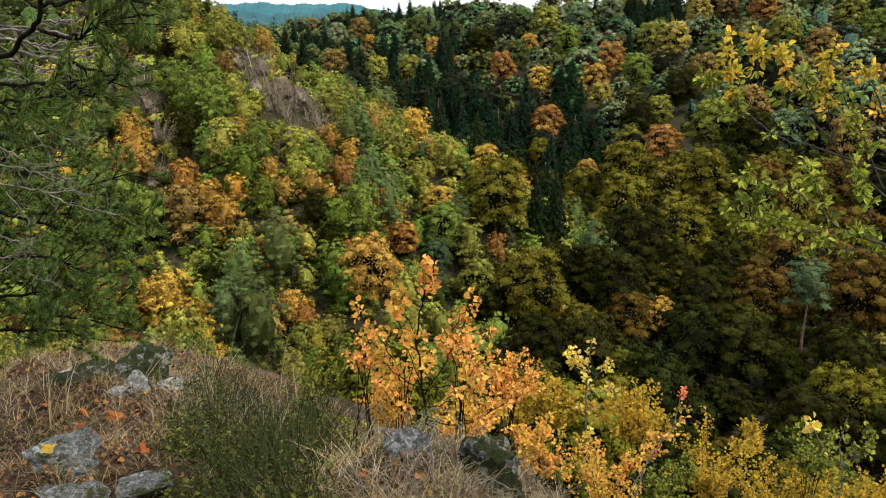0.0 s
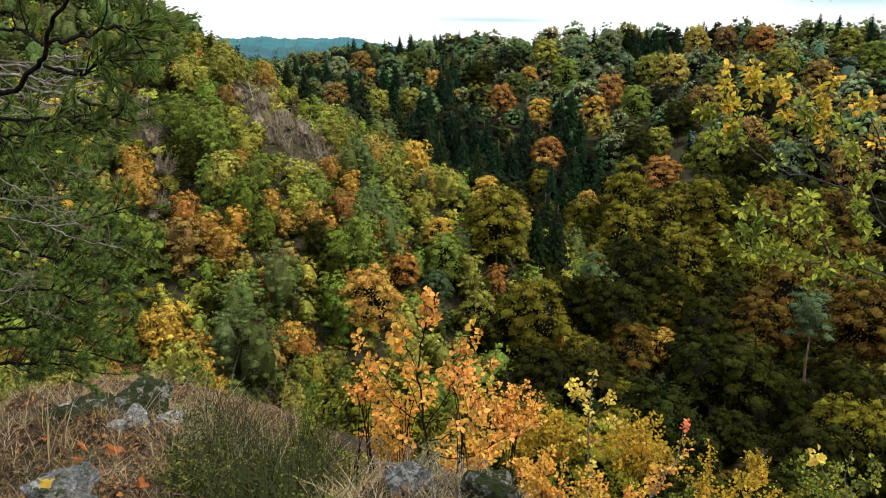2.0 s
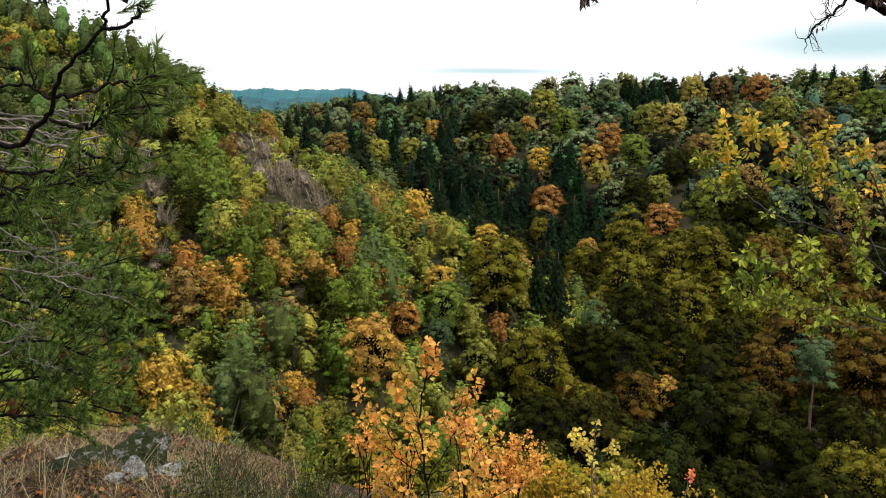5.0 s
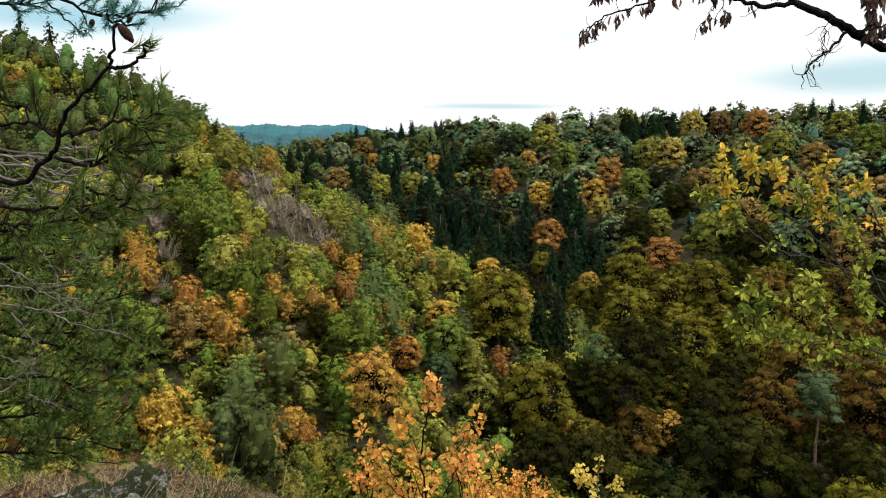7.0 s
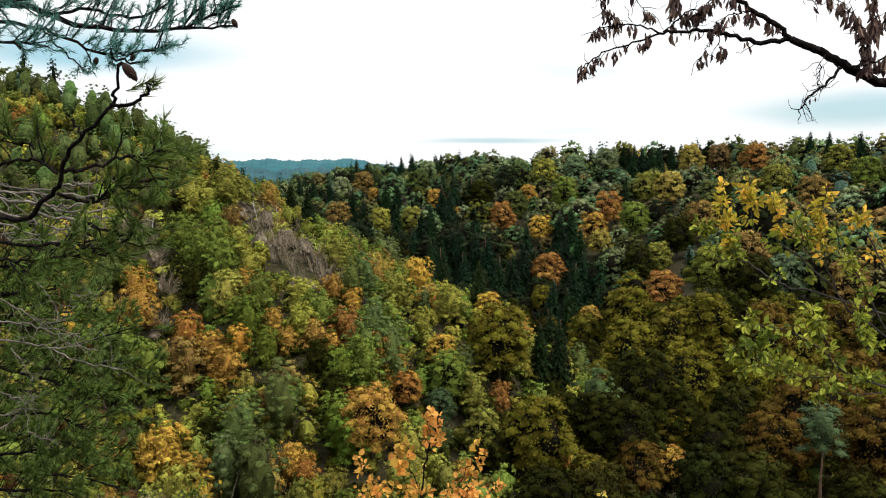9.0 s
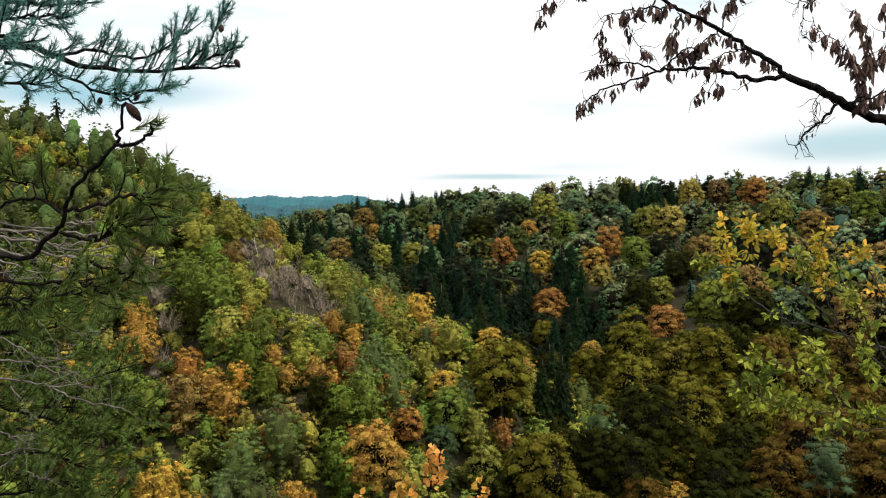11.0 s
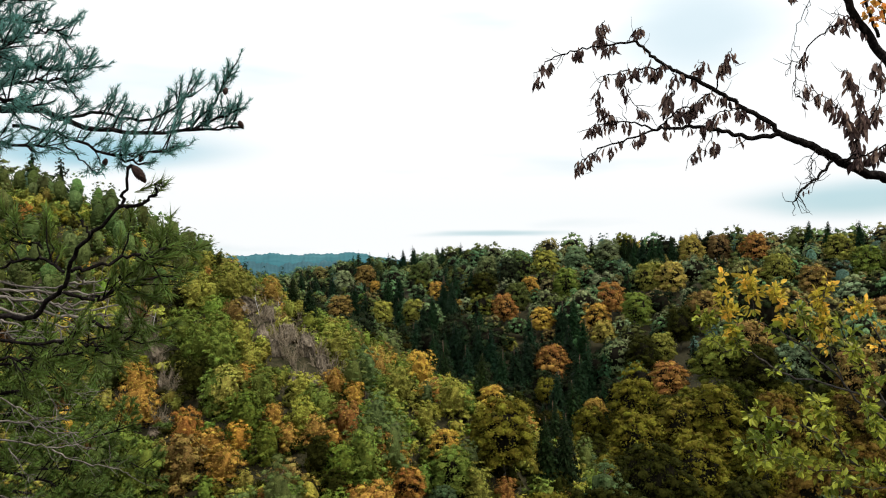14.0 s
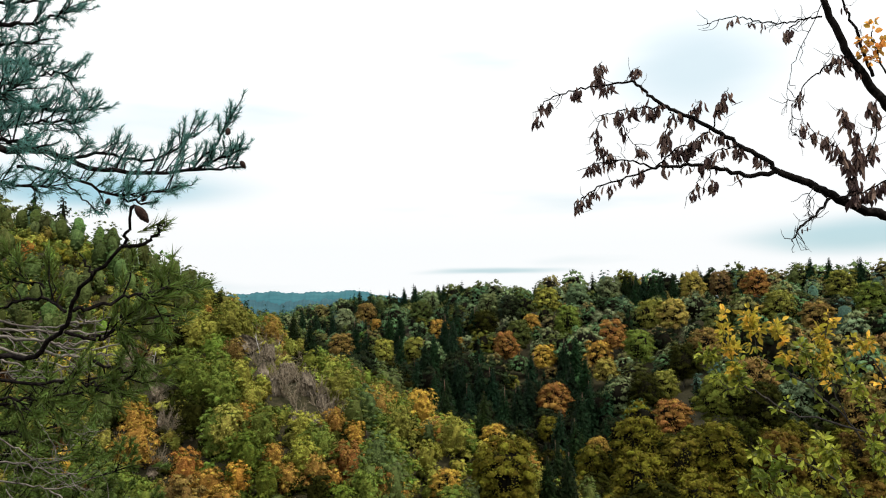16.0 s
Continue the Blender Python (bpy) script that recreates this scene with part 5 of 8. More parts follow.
pine_limb(wood, green, ((-1.421, 2.451, 0.369), (-1.301, 2.451, 0.356), (-1.198, 2.451, 0.351)), 0.006, 0.003, rng, 19, reach=0.09, needle=0.026, count=44, thick=0.0024, spread=0.85, lift=0.4)
limb = part('upper_branch', local(wood, INV), DARK_BARK, pine, '', True)
if green.n:
    part("needles", local(green, INV), PINE_TEAL, limb, "needle tufts with the sky's teal fringe painted in")
if dry.n:
    part("dry_needles", local(dry, INV), PINE_DRY, limb, "withered orange-brown needles")
wood, green, dry = Cloud(), Cloud(), Cloud()
wood.add(*tube(((-2.30, 2.42, 0.65), (-1.538, 2.651, 0.774)), (0.0075, 0.005), 6))
pine_limb(wood, green, ((-1.538, 2.651, 0.774), (-1.436, 2.651, 0.791), (-1.361, 2.651, 0.793)), 0.005, 0.003, rng, 13, reach=0.09, needle=0.026, count=44, thick=0.0024, spread=0.85, lift=0.5)
limb = part('upper_branch', local(wood, INV), DARK_BARK, pine, '', True)
if green.n:
    part("needles", local(green, INV), PINE_TEAL, limb, "needle tufts with the sky's teal fringe painted in")
if dry.n:
    part("dry_needles", local(dry, INV), PINE_DRY, limb, "withered orange-brown needles")
wood, green, dry = Cloud(), Cloud(), Cloud()
wood.add(*tube(((-2.30, 2.42, 0.35), (-1.365, 2.351, 0.474)), (0.009, 0.006), 6))
pine_limb(wood, green, ((-1.365, 2.351, 0.474), (-1.266, 2.351, 0.472), (-1.200, 2.351, 0.451)), 0.006, 0.004, rng, 22, reach=0.1, needle=0.026, count=46, thick=0.0024, spread=0.85, lift=0.4)
limb = part('upper_branch', local(wood, INV), DARK_BARK, pine, '', True)
if green.n:
    part("needles", local(green, INV), PINE_TEAL, limb, "needle tufts with the sky's teal fringe painted in")
if dry.n:
    part("dry_needles", local(dry, INV), PINE_DRY, limb, "withered orange-brown needles")
wood, green, dry = Cloud(), Cloud(), Cloud()
wood.add(*tube(((-2.30, 2.42, 0.74), (-1.681, 2.551, 0.859)), (0.0135, 0.009), 6))
pine_limb(wood, green, ((-1.681, 2.551, 0.859), (-1.475, 2.601, 0.898), (-1.372, 2.651, 0.918), (-1.311, 2.701, 0.956), (-1.271, 2.751, 1.007)), 0.009, 0.003, rng, 35, reach=0.1, needle=0.026, count=46, thick=0.0024, spread=0.85, lift=0.5)
limb = part('upper_branch', local(wood, INV), DARK_BARK, pine, '', True)
if green.n:
    part("needles", local(green, INV), PINE_TEAL, limb, "needle tufts with the sky's teal fringe painted in")
if dry.n:
    part("dry_needles", local(dry, INV), PINE_DRY, limb, "withered orange-brown needles")
wood, green, dry = Cloud(), Cloud(), Cloud()
wood.add(*tube(((-2.30, 2.42, 0.72), (-1.539, 2.651, 0.840)), (0.0075, 0.005), 6))
pine_limb(wood, green, ((-1.539, 2.651, 0.840), (-1.390, 2.651, 0.854), (-1.308, 2.651, 0.864)), 0.005, 0.003, rng, 14, reach=0.08, needle=0.026, count=44, thick=0.0024, spread=0.85, lift=0.5)
limb = part('upper_branch', local(wood, INV), DARK_BARK, pine, '', True)
if green.n:
    part("needles", local(green, INV), PINE_TEAL, limb, "needle tufts with the sky's teal fringe painted in")
if dry.n:
    part("dry_needles", local(dry, INV), PINE_DRY, limb, "withered orange-brown needles")
wood, green, dry = Cloud(), Cloud(), Cloud()
wood.add(*tube(((-2.30, 2.42, 0.88), (-1.541, 2.651, 1.001)), (0.009, 0.006), 6))
pine_limb(wood, green, ((-1.541, 2.651, 1.001), (-1.391, 2.651, 0.988), (-1.279, 2.651, 1.034)), 0.006, 0.003, rng, 22, reach=0.1, needle=0.026, count=46, thick=0.0024, spread=0.85, lift=0.5)
limb = part('upper_branch', local(wood, INV), DARK_BARK, pine, '', True)
if green.n:
    part("needles", local(green, INV), PINE_TEAL, limb, "needle tufts with the sky's teal fringe painted in")
if dry.n:
    part("dry_needles", local(dry, INV), PINE_DRY, limb, "withered orange-brown needles")
wood, green, dry = Cloud(), Cloud(), Cloud()
wood.add(*tube(((-2.30, 2.42, 1.00), (-1.579, 2.651, 1.115)), (0.009, 0.006), 6))
pine_limb(wood, green, ((-1.579, 2.651, 1.115), (-1.392, 2.651, 1.093), (-1.261, 2.651, 1.128)), 0.006, 0.003, rng, 22, reach=0.1, needle=0.026, count=46, thick=0.0024, spread=0.85, lift=0.5)
limb = part('upper_branch', local(wood, INV), DARK_BARK, pine, '', True)
if green.n:
    part("needles", local(green, INV), PINE_TEAL, limb, "needle tufts with the sky's teal fringe painted in")
if dry.n:
    part("dry_needles", local(dry, INV), PINE_DRY, limb, "withered orange-brown needles")
wood, green, dry = Cloud(), Cloud(), Cloud()
wood.add(*tube(((-2.30, 2.42, 0.46), (-1.341, 2.251, 0.583)), (0.009, 0.006), 6))
pine_limb(wood, green, ((-1.341, 2.251, 0.583), (-1.246, 2.251, 0.590), (-1.199, 2.251, 0.613)), 0.006, 0.003, rng, 22, reach=0.1, needle=0.026, count=46, thick=0.0024, spread=0.85, lift=0.5)
limb = part('upper_branch', local(wood, INV), DARK_BARK, pine, '', True)
if green.n:
    part("needles", local(green, INV), PINE_TEAL, limb, "needle tufts with the sky's teal fringe painted in")
if dry.n:
    part("dry_needles", local(dry, INV), PINE_DRY, limb, "withered orange-brown needles")
wood, green, dry = Cloud(), Cloud(), Cloud()
wood.add(*tube(((-2.30, 2.42, -0.24), (-1.396, 1.901, -0.125)), (0.0108, 0.0072), 6))
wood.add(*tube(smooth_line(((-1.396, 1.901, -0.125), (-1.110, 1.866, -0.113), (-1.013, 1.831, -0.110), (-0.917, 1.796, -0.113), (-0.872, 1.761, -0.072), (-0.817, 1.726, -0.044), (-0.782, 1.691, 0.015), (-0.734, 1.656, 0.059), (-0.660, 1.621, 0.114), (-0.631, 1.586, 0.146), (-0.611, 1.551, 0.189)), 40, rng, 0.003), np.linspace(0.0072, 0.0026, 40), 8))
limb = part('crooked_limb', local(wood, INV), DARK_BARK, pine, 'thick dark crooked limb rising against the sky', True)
if green.n:
    part("needles", local(green, INV), PINE_GREEN, limb, "tufts of dark green needles")
if dry.n:
    part("dry_needles", local(dry, INV), PINE_DRY, limb, "withered orange-brown needles")
wood, green, dry = Cloud(), Cloud(), Cloud()
pine_limb(wood, green, ((-0.638, 1.571, 0.116), (-0.596, 1.565, 0.121), (-0.563, 1.558, 0.138), (-0.547, 1.551, 0.161)), 0.004, 0.0025, rng, 1, reach=0.02, start=0.9, needle=0.034, count=34, thick=0.003, spread=0.5, lift=0.4)
limb = part('crooked_limb', local(wood, INV), DARK_BARK, pine, '', True)
if green.n:
    part("needles", local(green, INV), PINE_GREEN, limb, "tufts of dark green needles")
if dry.n:
    part("dry_needles", local(dry, INV), PINE_DRY, limb, "withered orange-brown needles")
wood, green, dry = Cloud(), Cloud(), Cloud()
pine_limb(wood, green, ((-0.721, 1.631, 0.061), (-0.739, 1.641, 0.091), (-0.755, 1.651, 0.108)), 0.003, 0.002, rng, 0, reach=0.03, needle=0.01, count=4)
limb = part('crooked_limb', local(wood, INV), DARK_BARK, pine, '', True)
if green.n:
    part("needles", local(green, INV), PINE_GREEN, limb, "tufts of dark green needles")
if dry.n:
    part("dry_needles", local(dry, INV), PINE_DRY, limb, "withered orange-brown needles")
wood, green, dry = Cloud(), Cloud(), Cloud()
pine_limb(wood, green, ((-0.805, 1.732, -0.013), (-0.775, 1.769, 0.000), (-0.704, 1.807, 0.020), (-0.665, 1.844, 0.027), (-0.632, 1.882, 0.040)), 0.0045, 0.003, rng, 6, reach=0.09, start=0.45, needle=0.036, count=64, thick=0.003, spread=0.5, lift=0.45, dry=dry, dry_share=0.03)
limb = part('crooked_limb', local(wood, INV), DARK_BARK, pine, '', True)
if green.n:
    part("needles", local(green, INV), PINE_GREEN, limb, "tufts of dark green needles")
if dry.n:
    part("dry_needles", local(dry, INV), PINE_DRY, limb, "withered orange-brown needles")
wood, green, dry = Cloud(), Cloud(), Cloud()
pine_limb(wood, green, ((-0.761, 1.882, -0.031), (-0.722, 1.882, -0.016), (-0.682, 1.882, 0.009), (-0.649, 1.882, 0.025)), 0.004, 0.003, rng, 5, reach=0.09, start=0.2, needle=0.036, count=64, thick=0.003, spread=0.5, lift=0.3, dry=dry, dry_share=0.03)
limb = part('crooked_limb', local(wood, INV), DARK_BARK, pine, '', True)
if green.n:
    part("needles", local(green, INV), PINE_GREEN, limb, "tufts of dark green needles")
if dry.n:
    part("dry_needles", local(dry, INV), PINE_DRY, limb, "withered orange-brown needles")
wood, green, dry = Cloud(), Cloud(), Cloud()
pine_limb(wood, green, ((-0.845, 1.782, -0.057), (-0.814, 1.822, -0.074), (-0.800, 1.862, -0.076), (-0.770, 1.902, -0.058), (-0.732, 1.942, -0.038), (-0.666, 1.982, -0.031)), 0.0045, 0.0025, rng, 11, reach=0.11, start=0.35, needle=0.036, count=64, thick=0.003, spread=0.5, lift=0.4, dry=dry, dry_share=0.03)
limb = part('crooked_limb', local(wood, INV), DARK_BARK, pine, '', True)
if green.n:
    part("needles", local(green, INV), PINE_GREEN, limb, "tufts of dark green needles")
if dry.n:
    part("dry_needles", local(dry, INV), PINE_DRY, limb, "withered orange-brown needles")
wood, green, dry = Cloud(), Cloud(), Cloud()
pine_limb(wood, green, ((-0.987, 1.982, 0.037), (-1.026, 1.982, 0.063), (-1.065, 1.982, 0.083)), 0.004, 0.003, rng, 5, reach=0.1, needle=0.036, count=64, thick=0.003, spread=0.5, lift=0.6)
limb = part('crooked_limb', local(wood, INV), DARK_BARK, pine, '', True)
if green.n:
    part("needles", local(green, INV), PINE_GREEN, limb, "tufts of dark green needles")
if dry.n:
    part("dry_needles", local(dry, INV), PINE_DRY, limb, "withered orange-brown needles")
wood, green, dry = Cloud(), Cloud(), Cloud()
pine_limb(wood, green, ((-0.889, 1.882, -0.016), (-0.955, 1.915, 0.016), (-1.025, 1.949, 0.010), (-1.111, 1.982, -0.003)), 0.004, 0.003, rng, 7, reach=0.12, needle=0.036, count=64, thick=0.003, spread=0.5, lift=0.6, dry=dry, dry_share=0.03)
limb = part('crooked_limb', local(wood, INV), DARK_BARK, pine, '', True)
if green.n:
    part("needles", local(green, INV), PINE_GREEN, limb, "tufts of dark green needles")
if dry.n:
    part("dry_needles", local(dry, INV), PINE_DRY, limb, "withered orange-brown needles")
wood, green, dry = Cloud(), Cloud(), Cloud()
wood.add(*tube(((-2.30, 2.42, -0.31), (-1.193, 2.082, -0.190)), (0.0075, 0.005), 6))
pine_limb(wood, green, ((-1.193, 2.082, -0.190), (-1.040, 2.062, -0.199), (-0.917, 2.042, -0.189), (-0.854, 2.022, -0.218), (-0.797, 2.002, -0.191), (-0.760, 1.982, -0.150)), 0.005, 0.0025, rng, 16, reach=0.13, start=0.2, needle=0.036, count=64, thick=0.003, spread=0.5, lift=0.25, dry=dry, dry_share=0.03)
limb = part('crooked_limb', local(wood, INV), DARK_BARK, pine, '', True)
if green.n:
    part("needles", local(green, INV), PINE_GREEN, limb, "tufts of dark green needles")
if dry.n:
    part("dry_needles", local(dry, INV), PINE_DRY, limb, "withered orange-brown needles")
wood, green, dry = Cloud(), Cloud(), Cloud()
wood.add(*tube(((-2.30, 2.42, -0.36), (-1.253, 2.182, -0.245)), (0.0075, 0.005), 6))
pine_limb(wood, green, ((-1.253, 2.182, -0.245), (-1.133, 2.182, -0.252), (-1.027, 2.182, -0.245), (-0.966, 2.182, -0.230)), 0.005, 0.0025, rng, 16, reach=0.14, start=0.1, needle=0.036, count=64, thick=0.003, spread=0.5, lift=0.2, dry=dry, dry_share=0.03)
limb = part('crooked_limb', local(wood, INV), DARK_BARK, pine, '', True)
if green.n:
    part("needles", local(green, INV), PINE_GREEN, limb, "tufts of dark green needles")
if dry.n:
    part("dry_needles", local(dry, INV), PINE_DRY, limb, "withered orange-brown needles")
wood, green, dry = Cloud(), Cloud(), Cloud()
pine_limb(wood, green, ((-0.918, 2.082, -0.147), (-0.848, 2.082, -0.169), (-0.790, 2.082, -0.176)), 0.005, 0.003, rng, 6, reach=0.1, start=0.1, needle=0.036, count=64, thick=0.003, spread=0.5, lift=0.2)
limb = part('crooked_limb', local(wood, INV), DARK_BARK, pine, '', True)
if green.n:
    part("needles", local(green, INV), PINE_GREEN, limb, "tufts of dark green needles")
if dry.n:
    part("dry_needles", local(dry, INV), PINE_DRY, limb, "withered orange-brown needles")
wood = Cloud()
wood.add(*tube(((-2.30, 2.42, -0.20), (-1.444, 2.482, -0.079)), (0.00765, 0.0051), 6))
bare_twigs(wood, ((-1.444, 2.482, -0.079), (-1.206, 2.482, -0.086), (-1.088, 2.482, -0.096), (-1.020, 2.482, -0.086)), 0.0051, 0.00198, rng, 10, 0.11)
wood.add(*tube(((-2.30, 2.42, -0.21), (-1.387, 2.382, -0.088)), (0.008925, 0.00595), 6))
bare_twigs(wood, ((-1.387, 2.382, -0.088), (-1.290, 2.382, -0.098), (-1.176, 2.382, -0.113), (-1.080, 2.382, -0.137), (-0.956, 2.382, -0.123)), 0.00595, 0.00231, rng, 12, 0.11)
bare_twigs(wood, ((-1.153, 2.282, -0.134), (-1.052, 2.282, -0.150), (-0.989, 2.282, -0.148), (-0.918, 2.282, -0.152)), 0.0051, 0.00198, rng, 10, 0.11)
wood.add(*tube(((-2.30, 2.42, -0.24), (-1.429, 2.482, -0.118)), (0.00765, 0.0051), 6))
bare_twigs(wood, ((-1.429, 2.482, -0.118), (-1.279, 2.482, -0.164), (-1.229, 2.482, -0.174), (-1.153, 2.482, -0.198), (-1.076, 2.482, -0.191)), 0.0051, 0.00198, rng, 12, 0.11)
wood.add(*tube(((-2.30, 2.42, -0.28), (-1.471, 2.582, -0.158)), (0.006375, 0.00425), 6))
bare_twigs(wood, ((-1.471, 2.582, -0.158), (-1.298, 2.582, -0.221), (-1.172, 2.582, -0.200), (-1.066, 2.582, -0.196)), 0.00425, 0.00165, rng, 12, 0.11)
wood.add(*tube(((-2.30, 2.42, -0.17), (-1.538, 2.682, -0.046)), (0.006375, 0.00425), 6))
bare_twigs(wood, ((-1.538, 2.682, -0.046), (-1.375, 2.682, -0.079), (-1.247, 2.682, -0.079), (-1.173, 2.682, -0.065)), 0.00425, 0.00165, rng, 12, 0.11)
wood.add(*tube(((-2.30, 2.42, -0.32), (-1.474, 2.582, -0.203)), (0.006375, 0.00425), 6))
bare_twigs(wood, ((-1.474, 2.582, -0.203), (-1.334, 2.582, -0.238), (-1.210, 2.582, -0.235)), 0.00425, 0.00165, rng, 10, 0.11)
bare_twigs(wood, ((-1.016, 2.182, -0.053), (-0.956, 2.182, -0.053), (-0.896, 2.182, -0.041)), 0.0034, 0.00132, rng, 5, 0.11)
bare_twigs(wood, ((-1.127, 2.282, -0.107), (-1.081, 2.282, -0.115), (-1.002, 2.282, -0.108), (-0.970, 2.282, -0.097)), 0.00425, 0.00165, rng, 7, 0.11)
part("dead_branch", local(wood, INV), GREY_WOOD, pine, "bleached dead twigs without needles", True)
wood = Cloud()
wood.add(*tube(((-2.30, 2.42, -0.68), (-2.108, 3.582, -0.559)), (0.007425, 0.00495), 6))
bare_twigs(wood, ((-2.108, 3.582, -0.559), (-1.962, 3.582, -0.600), (-1.866, 3.582, -0.647), (-1.769, 3.582, -0.701), (-1.689, 3.582, -0.683)), 0.00495, 0.0018, rng, 12, 0.2)
wood.add(*tube(((-2.30, 2.42, -0.78), (-2.115, 3.582, -0.660)), (0.009075, 0.00605), 6))
bare_twigs(wood, ((-2.115, 3.582, -0.660), (-1.968, 3.582, -0.690), (-1.820, 3.582, -0.716), (-1.722, 3.582, -0.751), (-1.617, 3.582, -0.749)), 0.00605, 0.0022, rng, 14, 0.2)
wood.add(*tube(((-2.30, 2.42, -0.91), (-2.213, 3.782, -0.791)), (0.007425, 0.00495), 6))
bare_twigs(wood, ((-2.213, 3.782, -0.791), (-1.952, 3.782, -0.839), (-1.822, 3.782, -0.858), (-1.716, 3.782, -0.853), (-1.632, 3.782, -0.872)), 0.00495, 0.0018, rng, 12, 0.2)
bare_twigs(wood, ((-1.883, 3.882, -0.889), (-1.765, 3.882, -0.953), (-1.630, 3.882, -0.973), (-1.518, 3.882, -1.006)), 0.0044, 0.0016, rng, 12, 0.2)
bare_twigs(wood, ((-1.908, 3.782, -0.539), (-1.846, 3.782, -0.605), (-1.799, 3.782, -0.698)), 0.0033, 0.0012, rng, 9, 0.2)
bare_twigs(wood, ((-1.852, 3.882, -0.581), (-1.748, 3.882, -0.629), (-1.612, 3.882, -0.608)), 0.00275, 0.001, rng, 10, 0.2)
bare_twigs(wood, ((-1.979, 3.682, -0.835), (-1.909, 3.682, -0.940), (-1.886, 3.682, -0.993)), 0.0033, 0.0012, rng, 10, 0.2)
wood.add(*tube(((-2.30, 2.42, -1.17), (-2.023, 3.494, -1.049)), (0.0066, 0.0044), 6))
bare_twigs(wood, ((-2.023, 3.494, -1.049), (-1.928, 3.494, -1.087), (-1.851, 3.494, -1.066), (-1.819, 3.494, -1.113)), 0.0044, 0.00176, rng, 14, 0.12)
wood.add(*tube(((-2.30, 2.42, -1.29), (-2.036, 3.494, -1.166)), (0.00495, 0.0033), 6))
bare_twigs(wood, ((-2.036, 3.494, -1.166), (-1.907, 3.494, -1.126), (-1.837, 3.494, -1.048), (-1.797, 3.494, -1.022)), 0.0033, 0.00132, rng, 12, 0.12)
bare_twigs(wood, ((-1.876, 3.594, -1.198), (-1.815, 3.594, -1.225), (-1.765, 3.594, -1.241)), 0.0033, 0.00132, rng, 8, 0.12)
bare_twigs(wood, ((-1.941, 3.494, -0.984), (-1.882, 3.494, -1.010), (-1.795, 3.494, -1.004)), 0.0033, 0.00132, rng, 12, 0.12)
part("dead_branch", local(wood, INV), GREY_WOOD, pine, "bleached lower dead branches", True)
wood, green, dry = Cloud(), Cloud(), Cloud()
wood.add(*tube(((-2.30, 2.42, -1.20), (-2.731, 4.394, -1.082)), (0.018, 0.012), 6))
pine_limb(wood, green, ((-2.731, 4.394, -1.082), (-2.426, 4.394, -1.111), (-2.185, 4.394, -1.174), (-1.974, 4.394, -1.237)), 0.012, 0.004, rng, 36, reach=0.22, start=0.05, needle=0.048, count=66, lift=0.5, thick=0.008, spread=0.95, dry=dry, dry_share=0.03)
limb = part('lower_bough', local(wood, INV), DARK_BARK, pine, '', True)
if green.n:
    part("needles", local(green, INV), PINE_GREEN, limb, "tufts of dark green needles")
if dry.n:
    part("dry_needles", local(dry, INV), PINE_DRY, limb, "withered orange-brown needles")
wood, green, dry = Cloud(), Cloud(), Cloud()
wood.add(*tube(((-2.30, 2.42, -1.43), (-2.759, 4.394, -1.306)), (0.018, 0.012), 6))
pine_limb(wood, green, ((-2.759, 4.394, -1.306), (-2.454, 4.394, -1.369), (-2.173, 4.394, -1.367), (-1.932, 4.394, -1.464)), 0.012, 0.004, rng, 40, reach=0.22, start=0.05, needle=0.048, count=66, lift=0.5, thick=0.008, spread=0.95, dry=dry, dry_share=0.03)
limb = part('lower_bough', local(wood, INV), DARK_BARK, pine, '', True)
if green.n:
    part("needles", local(green, INV), PINE_GREEN, limb, "tufts of dark green needles")
if dry.n:
    part("dry_needles", local(dry, INV), PINE_DRY, limb, "withered orange-brown needles")
wood, green, dry = Cloud(), Cloud(), Cloud()
wood.add(*tube(((-2.30, 2.42, -1.76), (-2.918, 4.594, -1.639)), (0.018, 0.012), 6))
pine_limb(wood, green, ((-2.918, 4.594, -1.639), (-2.592, 4.594, -1.672), (-2.292, 4.594, -1.636), (-2.067, 4.594, -1.704)), 0.012, 0.004, rng, 40, reach=0.22, start=0.05, needle=0.048, count=66, lift=0.5, thick=0.008, spread=0.95, dry=dry, dry_share=0.03)
limb = part('lower_bough', local(wood, INV), DARK_BARK, pine, '', True)
if green.n:
    part("needles", local(green, INV), PINE_GREEN, limb, "tufts of dark green needles")
if dry.n:
    part("dry_needles", local(dry, INV), PINE_DRY, limb, "withered orange-brown needles")
wood, green, dry = Cloud(), Cloud(), Cloud()
wood.add(*tube(((-2.30, 2.42, -1.09), (-2.770, 4.594, -0.966)), (0.018, 0.012), 6))
pine_limb(wood, green, ((-2.770, 4.594, -0.966), (-2.507, 4.594, -0.900), (-2.319, 4.594, -0.931)), 0.012, 0.004, rng, 26, reach=0.22, start=0.05, needle=0.048, count=66, lift=0.5, thick=0.008, spread=0.95, dry=dry, dry_share=0.03)
limb = part('lower_bough', local(wood, INV), DARK_BARK, pine, '', True)
if green.n:
    part("needles", local(green, INV), PINE_GREEN, limb, "tufts of dark green needles")
if dry.n:
    part("dry_needles", local(dry, INV), PINE_DRY, limb, "withered orange-brown needles")
wood, green, dry = Cloud(), Cloud(), Cloud()
wood.add(*tube(((-2.30, 2.42, -2.09), (-3.077, 4.794, -1.967)), (0.018, 0.012), 6))
